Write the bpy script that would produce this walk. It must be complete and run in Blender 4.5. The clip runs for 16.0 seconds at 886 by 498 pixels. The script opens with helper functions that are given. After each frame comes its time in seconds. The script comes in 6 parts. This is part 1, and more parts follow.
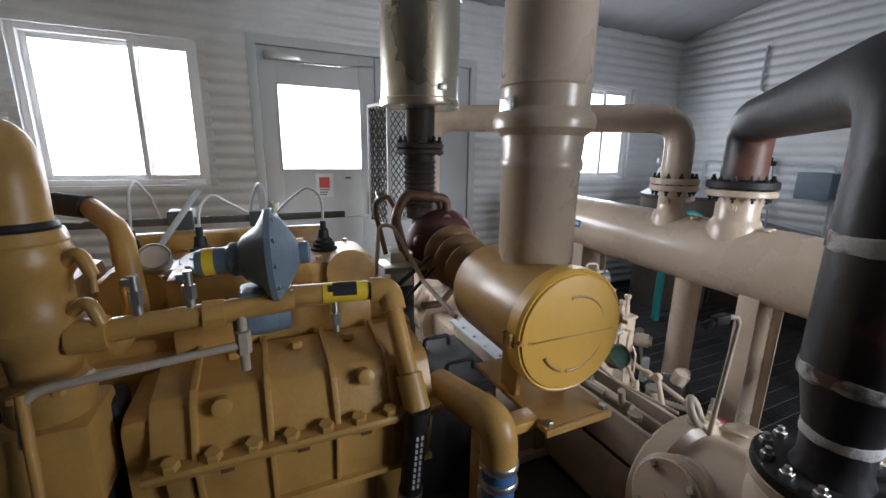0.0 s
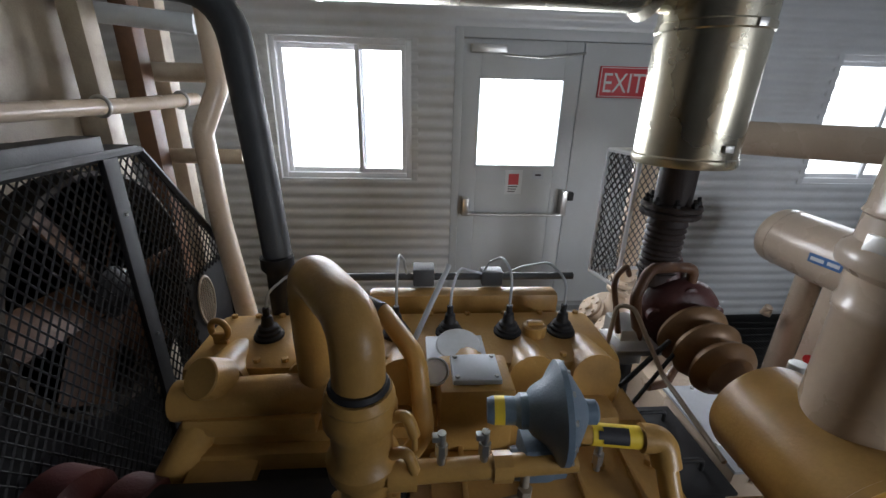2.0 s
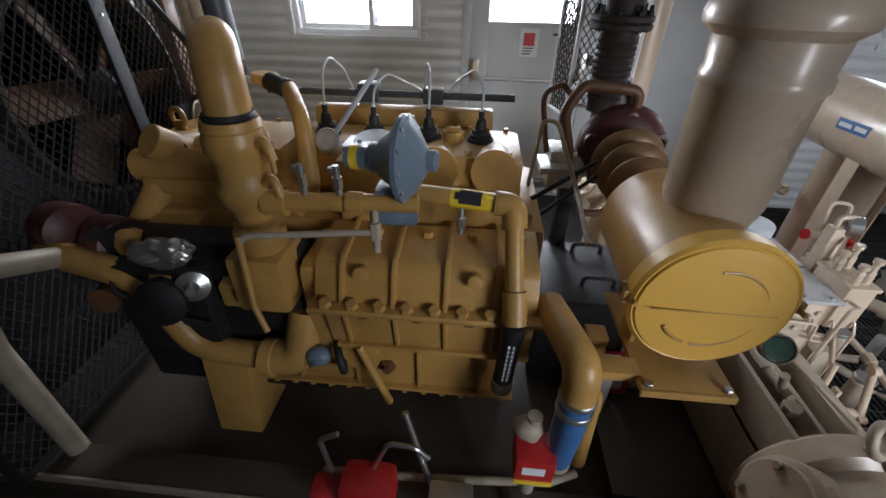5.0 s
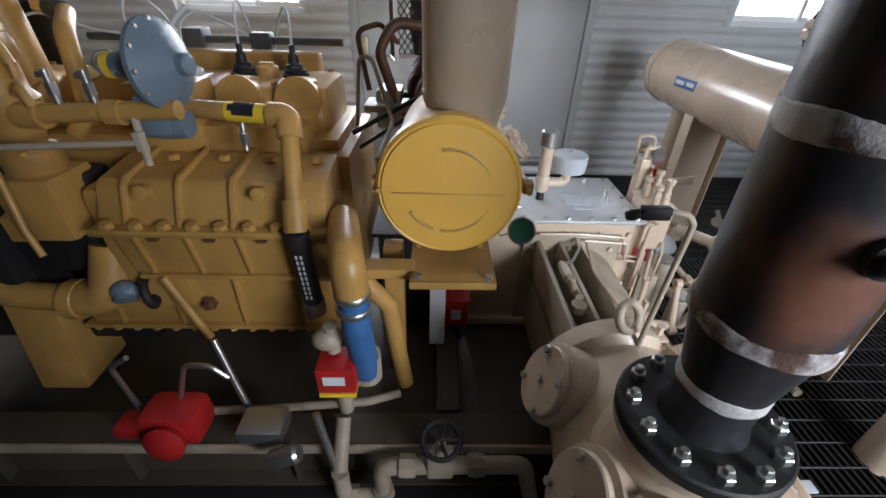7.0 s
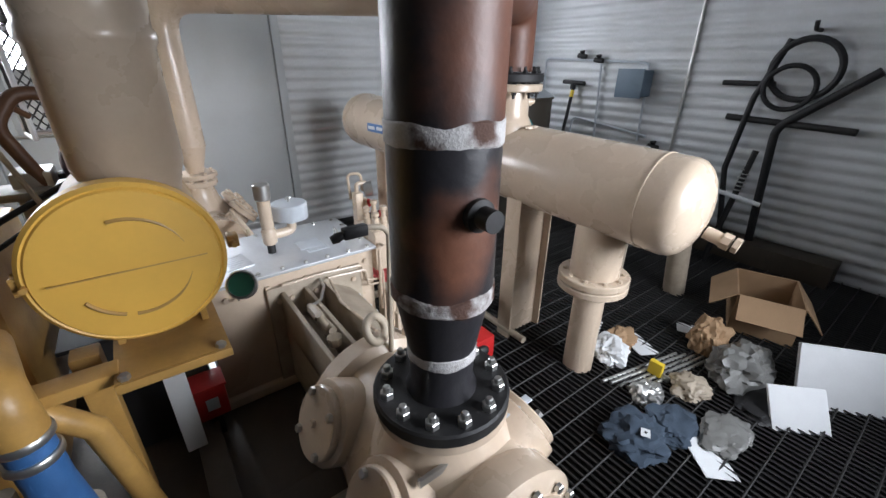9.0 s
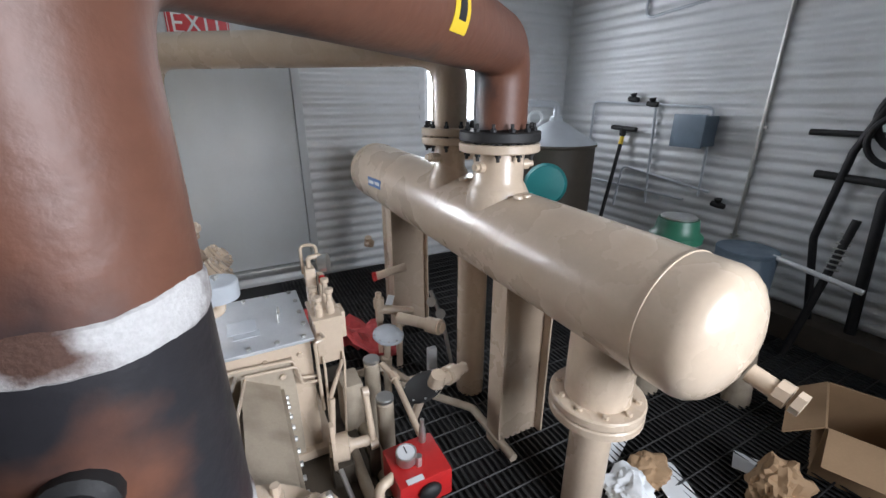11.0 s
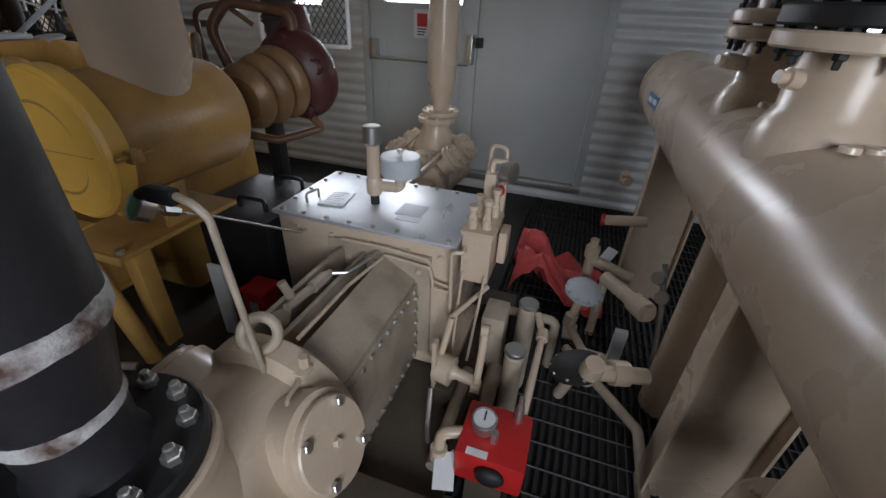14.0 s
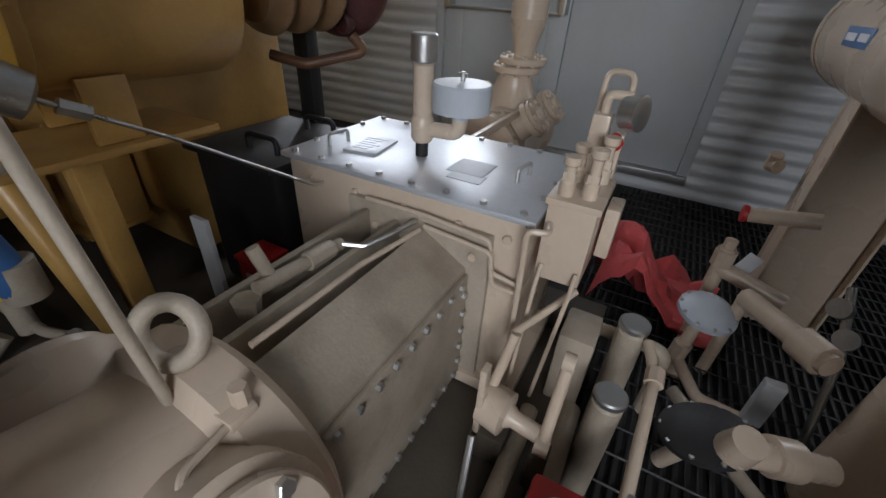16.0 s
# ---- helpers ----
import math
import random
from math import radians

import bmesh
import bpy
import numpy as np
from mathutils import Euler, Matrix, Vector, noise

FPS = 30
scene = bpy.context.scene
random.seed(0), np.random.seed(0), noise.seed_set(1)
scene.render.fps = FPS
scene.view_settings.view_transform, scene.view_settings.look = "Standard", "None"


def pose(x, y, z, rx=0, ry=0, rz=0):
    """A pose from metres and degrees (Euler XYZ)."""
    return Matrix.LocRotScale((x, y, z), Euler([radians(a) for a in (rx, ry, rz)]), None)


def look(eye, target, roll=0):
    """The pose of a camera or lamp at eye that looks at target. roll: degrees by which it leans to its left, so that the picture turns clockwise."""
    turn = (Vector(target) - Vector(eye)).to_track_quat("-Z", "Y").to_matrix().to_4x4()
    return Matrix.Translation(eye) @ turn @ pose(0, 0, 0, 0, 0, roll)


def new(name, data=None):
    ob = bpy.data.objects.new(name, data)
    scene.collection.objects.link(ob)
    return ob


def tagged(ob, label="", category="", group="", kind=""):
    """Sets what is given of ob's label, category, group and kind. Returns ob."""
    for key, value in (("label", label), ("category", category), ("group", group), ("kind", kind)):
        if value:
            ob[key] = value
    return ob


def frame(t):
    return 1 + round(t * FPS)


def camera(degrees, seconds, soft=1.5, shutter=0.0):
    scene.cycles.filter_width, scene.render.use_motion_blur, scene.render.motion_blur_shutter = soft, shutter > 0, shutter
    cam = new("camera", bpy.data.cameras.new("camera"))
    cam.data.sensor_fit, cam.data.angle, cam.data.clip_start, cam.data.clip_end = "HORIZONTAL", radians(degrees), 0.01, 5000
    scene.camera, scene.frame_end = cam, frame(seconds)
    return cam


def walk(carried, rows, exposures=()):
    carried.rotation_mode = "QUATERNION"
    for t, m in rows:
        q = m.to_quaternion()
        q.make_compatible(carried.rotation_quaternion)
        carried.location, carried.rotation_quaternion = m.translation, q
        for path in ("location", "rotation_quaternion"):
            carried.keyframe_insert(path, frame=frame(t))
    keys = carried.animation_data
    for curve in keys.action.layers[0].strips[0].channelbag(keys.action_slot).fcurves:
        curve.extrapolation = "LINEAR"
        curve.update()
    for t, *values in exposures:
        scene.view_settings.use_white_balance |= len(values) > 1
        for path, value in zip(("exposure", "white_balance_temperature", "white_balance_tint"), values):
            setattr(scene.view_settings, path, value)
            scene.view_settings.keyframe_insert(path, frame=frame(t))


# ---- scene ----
cam = camera(95.2, 16.0)
PATH = [
    (0, (-0.994, -3.592, 1.388), (-0.177, -1.824, 0.936), 0.9),
    (0.5, (-1.104, -3.565, 1.459), (-0.35, -1.76, 1.044), 1.1),
    (1, (-1.208, -3.449, 1.594), (-0.631, -1.586, 1.153), 1.1),
    (1.5, (-1.279, -3.362, 1.703), (-0.939, -1.471, 1.147), 1.4),
    (2, (-1.281, -3.289, 1.792), (-1.138, -1.427, 1.076), 1.5),
    (2.5, (-1.237, -3.228, 1.853), (-1.248, -1.428, 0.98), 1.4),
    (3, (-1.198, -3.221, 1.853), (-1.298, -1.489, 0.858), 0.9),
    (3.5, (-1.181, -3.287, 1.815), (-1.311, -1.596, 0.754), 1.0),
    (4, (-1.091, -3.408, 1.703), (-1.239, -1.736, 0.616), 1.0),
    (6.5, (-0.356, -3.656, 1.39), (-0.417, -2.003, 0.266), 1.8),
    (7, (-0.293, -3.713, 1.337), (-0.241, -2.033, 0.254), 1.8),
    (7.5, (-0.292, -3.772, 1.27), (-0.081, -2.066, 0.248), 1.5),
    (8, (-0.305, -3.838, 1.239), (0.137, -2.143, 0.274), 1.1),
    (8.5, (-0.29, -3.853, 1.292), (0.429, -2.218, 0.391), 0.6),
    (9, (-0.195, -3.807, 1.319), (0.904, -2.359, 0.484), 0.6),
    (11.5, (0.577, -3.619, 1.397), (1.179, -1.828, 0.742), 0.6),
    (12, (0.719, -3.566, 1.325), (0.931, -1.693, 0.657), 1.5),
    (12.5, (0.737, -3.57, 1.298), (0.631, -1.712, 0.566), 2.6),
    (13, (0.75, -3.593, 1.255), (0.422, -1.812, 0.406), 2.8),
    (13.5, (0.81, -3.51, 1.24), (0.374, -1.804, 0.292), 2.9),
    (14, (0.857, -3.408, 1.242), (0.349, -1.768, 0.215), 2.7),
    (14.5, (0.919, -3.38, 1.247), (0.351, -1.791, 0.173), 2.7),
    (15, (0.886, -3.3, 1.176), (0.255, -1.747, 0.087), 2.8),
    (15.5, (0.77, -3.164, 1.088), (0.075, -1.632, 0.007), 3.1),
    (16, (0.725, -3.042, 0.964), (-0.034, -1.541, -0.118), 3.6),
]
walk(cam, [(t, look(eye, target, roll)) for t, eye, target, roll in PATH],
     [(0, 0.05), (1, -0.14), (2.5, -0.4), (4, -0.25), (7, 0.18), (9, 0.32), (11.5, 0.08), (12.5, -0.72), (14, -0.88), (16, -0.78)])

# ---- world, sun, lights ----
FLOOR = -0.16
world = bpy.data.worlds.new("sky")
scene.world = world
world.use_nodes = True
wt = world.node_tree
sky = wt.nodes.new("ShaderNodeTexSky")
sky.sky_type, sky.sun_disc = "NISHITA", False
sky.sun_elevation, sky.sun_rotation = radians(45), radians(98)
wt.links.new(sky.outputs[0], wt.nodes["Background"].inputs[0])
wt.nodes["Background"].inputs[1].default_value = 0.12
sun = new("sun", bpy.data.lights.new("sun", "SUN"))
sun.data.energy, sun.data.angle, sun.data.color = 1.2, radians(15), (1, 0.96, 0.9)
sun.matrix_world = look((7, -1, 7), (0, 0, 0))


def window_light(x, y, z, w, h, toward, power, spread=170):
    lamp = new("daylight", bpy.data.lights.new("daylight", "AREA"))
    lamp.data.shape, lamp.data.size, lamp.data.size_y, lamp.data.energy = "RECTANGLE", w, h, power
    lamp.data.color = (0.86, 0.905, 1.0)
    lamp.data.spread = radians(spread)
    lamp.matrix_world = look((x, y, z), toward)
    return lamp


window_light(-1.81, 0.13, 1.648, 1.02, 1.015, (-1.81, -3, 1.648), 56)
window_light(-0.455, 0.06, 1.584, 0.66, 0.67, (-0.455, -3, 1.584), 31)
window_light(2.565, 0.13, 1.648, 0.97, 1.015, (2.565, -3, 1.648), 24)
window_light(1.7, -5.12, 1.5, 1.4, 1.1, (0.95, -2.8, 0.7), 35, 100)


# ---- materials ----
def surface(name, color, rough=0.5, metal=0.0, vary=0.15, scale=9.0, bump=0.05, dirt=None, dirt_amount=0.4, coat=0.0, lo=0.45, hi=0.75):
    """Paint, metal or the like: broad mottling, fine grain, and dirt that gathers in patches."""
    m = bpy.data.materials.new(name)
    m.use_nodes = True
    nt = m.node_tree
    n, link = nt.nodes, nt.links.new
    bsdf = n["Principled BSDF"]
    bsdf.inputs["Metallic"].default_value = metal
    bsdf.inputs["Coat Weight"].default_value = coat
    where = n.new("ShaderNodeTexCoord")
    broad, fine = n.new("ShaderNodeTexNoise"), n.new("ShaderNodeTexNoise")
    broad.inputs["Scale"].default_value, broad.inputs["Detail"].default_value = scale, 6
    fine.inputs["Scale"].default_value, fine.inputs["Detail"].default_value = scale * 14, 4
    link(where.outputs["Object"], broad.inputs["Vector"])
    link(where.outputs["Object"], fine.inputs["Vector"])
    mix = n.new("ShaderNodeMix")
    mix.data_type = "RGBA"
    dark = dirt or tuple(c * (1 - 2.2 * vary) for c in color)
    mix.inputs["A"].default_value, mix.inputs["B"].default_value = (*color, 1), (*dark, 1)
    ramp = n.new("ShaderNodeMapRange")
    ramp.inputs["From Min"].default_value, ramp.inputs["From Max"].default_value = lo, hi
    ramp.inputs["To Max"].default_value = dirt_amount
    link(broad.outputs["Fac"], ramp.inputs["Value"])
    link(ramp.outputs["Result"], mix.inputs["Factor"])
    grain = n.new("ShaderNodeMix")
    grain.data_type, grain.blend_type = "RGBA", "MULTIPLY"
    grain.inputs["Factor"].default_value = vary
    link(mix.outputs["Result"], grain.inputs["A"])
    link(fine.outputs["Fac"], grain.inputs["B"])
    link(grain.outputs["Result"], bsdf.inputs["Base Color"])
    rr = n.new("ShaderNodeMapRange")
    rr.inputs["To Min"].default_value, rr.inputs["To Max"].default_value = max(0.03, rough - 0.12), min(1, rough + 0.15)
    link(broad.outputs["Fac"], rr.inputs["Value"])
    link(rr.outputs["Result"], bsdf.inputs["Roughness"])
    if bump:
        b = n.new("ShaderNodeBump")
        b.inputs["Strength"].default_value, b.inputs["Distance"].default_value = bump, 0.01
        link(fine.outputs["Fac"], b.inputs["Height"])
        link(b.outputs["Normal"], bsdf.inputs["Normal"])
    return m


YELLOW = surface("yellow_engine_paint", (0.52, 0.3, 0.085), 0.36, vary=0.18, scale=7, dirt=(0.2, 0.11, 0.04), dirt_amount=0.5, bump=0.08)
LID_YELLOW = surface("bright_yellow_paint", (0.8, 0.47, 0.09), 0.4, vary=0.08, scale=5, dirt=(0.55, 0.32, 0.06), dirt_amount=0.3, bump=0.02)
TAN = surface("tan_gloss_paint", (0.6, 0.485, 0.37), 0.27, vary=0.1, scale=5, dirt=(0.42, 0.31, 0.2), dirt_amount=0.35, bump=0.02, coat=0.2)
TAN_DULL = surface("dusty_tan_paint", (0.46, 0.39, 0.3), 0.5, vary=0.2, scale=10, dirt=(0.22, 0.17, 0.12), dirt_amount=0.55, bump=0.12)
GREY_DOOR = surface("grey_door_paint", (0.52, 0.55, 0.56), 0.45, vary=0.06, scale=3, dirt=(0.4, 0.41, 0.4), dirt_amount=0.3, bump=0.02)
CLAD = surface("white_steel_cladding", (0.68, 0.7, 0.71), 0.32, vary=0.08, scale=3, dirt=(0.5, 0.49, 0.46), dirt_amount=0.4, bump=0.02)
WHITE = surface("white_vinyl", (0.82, 0.83, 0.84), 0.4, vary=0.05, scale=6, bump=0.0)
BLACK = surface("black_paint", (0.011, 0.011, 0.012), 0.58, vary=0.2, scale=12, dirt=(0.03, 0.028, 0.026), dirt_amount=0.5, bump=0.05)
BLACK_PIPE = surface("black_mill_scale", (0.035, 0.035, 0.04), 0.38, vary=0.3, scale=8, dirt=(0.12, 0.065, 0.04), dirt_amount=0.7, bump=0.1)
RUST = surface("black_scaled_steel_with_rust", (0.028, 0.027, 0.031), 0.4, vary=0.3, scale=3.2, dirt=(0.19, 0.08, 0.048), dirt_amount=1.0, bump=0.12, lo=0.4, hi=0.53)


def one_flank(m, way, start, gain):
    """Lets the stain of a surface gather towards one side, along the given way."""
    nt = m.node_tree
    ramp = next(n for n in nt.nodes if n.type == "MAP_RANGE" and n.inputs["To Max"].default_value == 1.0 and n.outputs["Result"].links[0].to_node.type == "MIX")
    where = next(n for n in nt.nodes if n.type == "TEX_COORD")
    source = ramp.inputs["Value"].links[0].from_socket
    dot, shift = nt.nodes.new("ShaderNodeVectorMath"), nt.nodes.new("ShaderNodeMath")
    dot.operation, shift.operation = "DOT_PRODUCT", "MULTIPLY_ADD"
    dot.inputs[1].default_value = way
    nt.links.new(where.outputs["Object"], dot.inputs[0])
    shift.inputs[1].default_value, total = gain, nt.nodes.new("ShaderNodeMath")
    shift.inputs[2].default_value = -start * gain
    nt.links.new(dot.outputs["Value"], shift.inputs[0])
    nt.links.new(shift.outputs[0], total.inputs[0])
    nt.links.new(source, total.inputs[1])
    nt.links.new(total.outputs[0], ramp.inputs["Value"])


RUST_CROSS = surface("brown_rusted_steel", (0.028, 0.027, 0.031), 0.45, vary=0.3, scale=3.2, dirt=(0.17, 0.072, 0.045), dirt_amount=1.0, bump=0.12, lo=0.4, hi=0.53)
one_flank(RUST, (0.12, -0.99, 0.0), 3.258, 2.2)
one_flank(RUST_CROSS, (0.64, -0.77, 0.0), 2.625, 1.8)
CHALK = surface("chalky_weld_residue", (0.62, 0.61, 0.6), 0.75, vary=0.35, scale=16, dirt=(0.1, 0.05, 0.035), dirt_amount=1.0, bump=0.25, lo=0.45, hi=0.62)
STEEL = surface("bright_steel", (0.6, 0.6, 0.58), 0.32, 0.9, vary=0.15, scale=12, bump=0.04)
GALV = surface("polished_aluminium_jacket", (0.72, 0.68, 0.55), 0.26, 0.95, vary=0.1, scale=4, dirt=(0.5, 0.45, 0.32), dirt_amount=0.5, bump=0.03)
ALU = surface("bare_aluminium_plate", (0.74, 0.77, 0.8), 0.33, 0.55, vary=0.12, scale=6, dirt=(0.5, 0.52, 0.55), dirt_amount=0.4, bump=0.03)
BLUEGREY = surface("bluegrey_casting_paint", (0.16, 0.22, 0.28), 0.42, vary=0.12, scale=14, bump=0.15)
LIGHTGREY = surface("light_grey_paint", (0.52, 0.56, 0.6), 0.42, vary=0.08, scale=10, bump=0.03)
RUBBER = surface("black_rubber", (0.018, 0.018, 0.02), 0.6, vary=0.2, scale=20, bump=0.08)
RED = surface("red_paint", (0.5, 0.02, 0.02), 0.38, vary=0.12, scale=14, dirt=(0.25, 0.015, 0.015), dirt_amount=0.5, bump=0.05)
CLOTH_RED = surface("red_cloth", (0.7, 0.1, 0.1), 0.6, vary=0.2, scale=20, bump=0.25)
MAROON = surface("maroon_cast_iron", (0.085, 0.022, 0.019), 0.42, vary=0.25, scale=12, dirt=(0.05, 0.02, 0.02), dirt_amount=0.6, bump=0.15)
BELLOWS = surface("heat_tinted_bellows", (0.26, 0.15, 0.07), 0.42, 0.2, vary=0.2, scale=10, dirt=(0.1, 0.05, 0.025), dirt_amount=0.5, bump=0.06)
BROWN = surface("heat_browned_iron", (0.16, 0.075, 0.035), 0.45, vary=0.25, scale=12, dirt=(0.06, 0.03, 0.02), dirt_amount=0.6, bump=0.12)
DARKPIPE = surface("dark_exhaust_pipe", (0.06, 0.045, 0.042), 0.6, vary=0.25, scale=12, bump=0.12)
BLUE = surface("blue_hose_cover", (0.04, 0.14, 0.35), 0.6, vary=0.15, scale=16, bump=0.1)
TEAL = surface("teal_plastic", (0.02, 0.3, 0.3), 0.42, vary=0.1, scale=8, bump=0.02)
GREEN = surface("green_paint", (0.02, 0.12, 0.07), 0.4, vary=0.15, scale=10, bump=0.04)
GRATE = surface("dark_floor_grating", (0.03, 0.029, 0.028), 0.6, 0.0, vary=0.3, scale=6, dirt=(0.03, 0.03, 0.03), dirt_amount=0.6, bump=0.1)
DECK = surface("dark_oiled_deck", (0.014, 0.014, 0.015), 0.65, vary=0.3, scale=4, dirt=(0.015, 0.015, 0.016), dirt_amount=0.6, bump=0.15)
SKID = surface("brown_skid_steel", (0.085, 0.068, 0.05), 0.55, vary=0.25, scale=7, dirt=(0.06, 0.05, 0.04), dirt_amount=0.6, bump=0.12)
SNOW = surface("snow", (0.8, 0.82, 0.85), 0.8, vary=0.05, scale=0.3, bump=0.0)
CEIL = surface("ceiling_sheet", (0.42, 0.43, 0.44), 0.45, vary=0.1, scale=2, bump=0.02)
# for walls out of view, kept dark so they return little fill light
DARKWALL = surface("dark_unseen_wall", (0.09, 0.085, 0.08), 0.7, vary=0.2, scale=3, bump=0.05)
# conifer colour paled towards blue: distance haze and glare put into the paint
HAZE = surface("haze_paled_conifer", (0.4, 0.47, 0.55), 0.9, vary=0.2, scale=1.5, bump=0.0)
HOSE_GREY = surface("dark_grey_hose", (0.075, 0.08, 0.085), 0.5, vary=0.15, scale=14, bump=0.06)
BAG = surface("grubby_grey_plastic", (0.2, 0.2, 0.19), 0.4, vary=0.2, scale=10, bump=0.1)
CARD = surface("brown_cardboard", (0.42, 0.27, 0.15), 0.8, vary=0.12, scale=8, bump=0.05)
PAPER = surface("white_paper", (0.75, 0.77, 0.78), 0.7, vary=0.06, scale=9, bump=0.02)
DENIM = surface("dark_blue_cloth", (0.05, 0.075, 0.11), 0.9, vary=0.25, scale=22, bump=0.3)
OCHRE = surface("yellow_label", (0.85, 0.6, 0.04), 0.5, vary=0.06, scale=12, bump=0.0)
INK = surface("black_ink", (0.02, 0.02, 0.025), 0.5, vary=0.05, scale=12, bump=0.0)
SIGNRED = surface("red_sign", (0.55, 0.04, 0.05), 0.45, vary=0.06, scale=8, bump=0.0)
LABELBLUE = surface("blue_label", (0.06, 0.16, 0.38), 0.4, vary=0.05, scale=12, bump=0.0)


def glass_material():
    m = bpy.data.materials.new("window_glass")
    m.use_nodes = True
    b = m.node_tree.nodes["Principled BSDF"]
    b.inputs["Transmission Weight"].default_value, b.inputs["Roughness"].default_value, b.inputs["IOR"].default_value = 1.0, 0.0, 1.45
    return m


GLASS = glass_material()


# ---- building blocks ----
WORLD = {}
OFFSET = Vector((0, 0, 0))  # fitted shift of the group of things being built


def thing(name, label, category, at=(0, 0, 0), group="", kind=""):
    ob = tagged(new(name), label, category, group, kind)
    ob.location = Vector(at) + OFFSET
    ob.empty_display_size = 0.1
    WORLD[ob] = Matrix.Translation(at)
    return ob


def mesh_of(name, bm, material, angle=38):
    me = bpy.data.meshes.new(name)
    bmesh.ops.recalc_face_normals(bm, faces=bm.faces)
    bm.to_mesh(me)
    bm.free()
    me.materials.append(material)
    me.shade_smooth()
    me.set_sharp_from_angle(angle=radians(angle))
    return me


def part(name, bm, material, parent=None, label="", angle=38):
    ob = new(name, mesh_of(name, bm, material, angle))
    if parent:
        ob.parent = parent
        ob.matrix_parent_inverse = WORLD[parent].inverted()
    WORLD[ob] = Matrix()
    return tagged(ob, label)


def piece(name, me, parent, m):
    """One more object on a shared mesh."""
    ob = new(name, me)
    ob.parent = parent
    ob.matrix_parent_inverse = WORLD[parent].inverted()
    ob.matrix_basis = m
    return ob


def along(axis, origin=(0, 0, 0)):
    """A pose whose z runs along axis."""
    return Matrix.Translation(origin) @ Vector(axis).to_track_quat("Z", "Y").to_matrix().to_4x4()


def box(x0, x1, y0, y1, z0, z1, bevel=0.004, bm=None, m=None):
    b = bmesh.new()
    bmesh.ops.create_cube(b, size=1.0)
    for v in b.verts:
        v.co = Vector(((x0 + x1) / 2 + v.co.x * (x1 - x0), (y0 + y1) / 2 + v.co.y * (y1 - y0), (z0 + z1) / 2 + v.co.z * (z1 - z0)))
    if bevel:
        bmesh.ops.bevel(b, geom=b.edges[:], offset=bevel, segments=2, affect="EDGES", profile=0.6)
    if m:
        b.transform(m)
    return add(bm, b)


def add(bm, other):
    if bm is None:
        return other
    temp = bpy.data.meshes.new("temp")
    other.to_mesh(temp)
    other.free()
    bm.from_mesh(temp)
    bpy.data.meshes.remove(temp)
    return bm


def join(*bms):
    out = bms[0]
    for b in bms[1:]:
        out = add(out, b)
    return out


def rounded(points, bend, steps=7):
    """A path with its corners rounded to the radius bend."""
    pts = [Vector(p) for p in points]
    if bend <= 0:
        return pts
    out = [pts[0]]
    for a, b, c in zip(pts, pts[1:], pts[2:]):
        u, v = (a - b).normalized(), (c - b).normalized()
        half = u.angle(v, math.pi) / 2
        if half > 1.54:
            out.append(b)
            continue
        d = min(bend / math.tan(half), (a - b).length * 0.49, (c - b).length * 0.49)
        p, q = b + u * d, b + v * d
        for k in range(steps + 1):
            s = k / steps
            out.append(p * (1 - s) ** 2 + b * 2 * s * (1 - s) + q * s * s)
    out.append(pts[-1])
    return out


def tube(points, r, bend=0.0, seg=14, steps=7, bm=None):
    """A round bar or pipe along a path; r is one radius, or one for each given point when bend is 0."""
    pts = rounded(points, bend, steps)
    radii = r if isinstance(r, (list, tuple)) else [r] * len(pts)
    b = bmesh.new()
    side = None
    rings = []
    for i, p in enumerate(pts):
        t = (pts[min(i + 1, len(pts) - 1)] - pts[max(i - 1, 0)]).normalized()
        if side is None:
            side = t.orthogonal().normalized()
        side = (side - t * side.dot(t)).normalized()
        up = t.cross(side)
        rings.append([b.verts.new(p + (side * math.cos(2 * math.pi * k / seg) + up * math.sin(2 * math.pi * k / seg)) * radii[i]) for k in range(seg)])
    for a, c in zip(rings, rings[1:]):
        for k in range(seg):
            b.faces.new((a[k], a[(k + 1) % seg], c[(k + 1) % seg], c[k]))
    b.faces.new(rings[0][::-1])
    b.faces.new(rings[-1])
    return add(bm, b)


def lathe(profile, origin=(0, 0, 0), axis=(0, 0, 1), seg=32, bm=None):
    """A turned body: (radius, height) pairs about an axis."""
    b = bmesh.new()
    rings = []
    for r, h in profile:
        if r < 1e-5:
            rings.append([b.verts.new((0, 0, h))])
        else:
            rings.append([b.verts.new((r * math.cos(2 * math.pi * k / seg), r * math.sin(2 * math.pi * k / seg), h)) for k in range(seg)])
    for a, c in zip(rings, rings[1:]):
        for k in range(seg):
            j = (k + 1) % seg
            if len(a) == 1 and len(c) == 1:
                continue
            if len(a) == 1:
                b.faces.new((a[0], c[k], c[j]))
            elif len(c) == 1:
                b.faces.new((a[k], a[j], c[0]))
            else:
                b.faces.new((a[k], a[j], c[j], c[k]))
    for ring, flip in ((rings[0], True), (rings[-1], False)):
        if len(ring) > 2:
            b.faces.new(ring[::-1] if flip else ring)
    b.transform(along(axis, origin))
    return add(bm, b)


def disc(r, h0, h1, origin, axis=(0, 0, 1), bevel=0.004, seg=32, bm=None):
    return lathe([(r - bevel, h0), (r, h0 + bevel), (r, h1 - bevel), (r - bevel, h1)], origin, axis, seg, bm)


def dome(r, depth, rim=0.0, n=6):
    """The profile of a dished end."""
    return [(r * math.cos(k / n * math.pi / 2), rim + depth * math.sin(k / n * math.pi / 2)) for k in range(n + 1)]


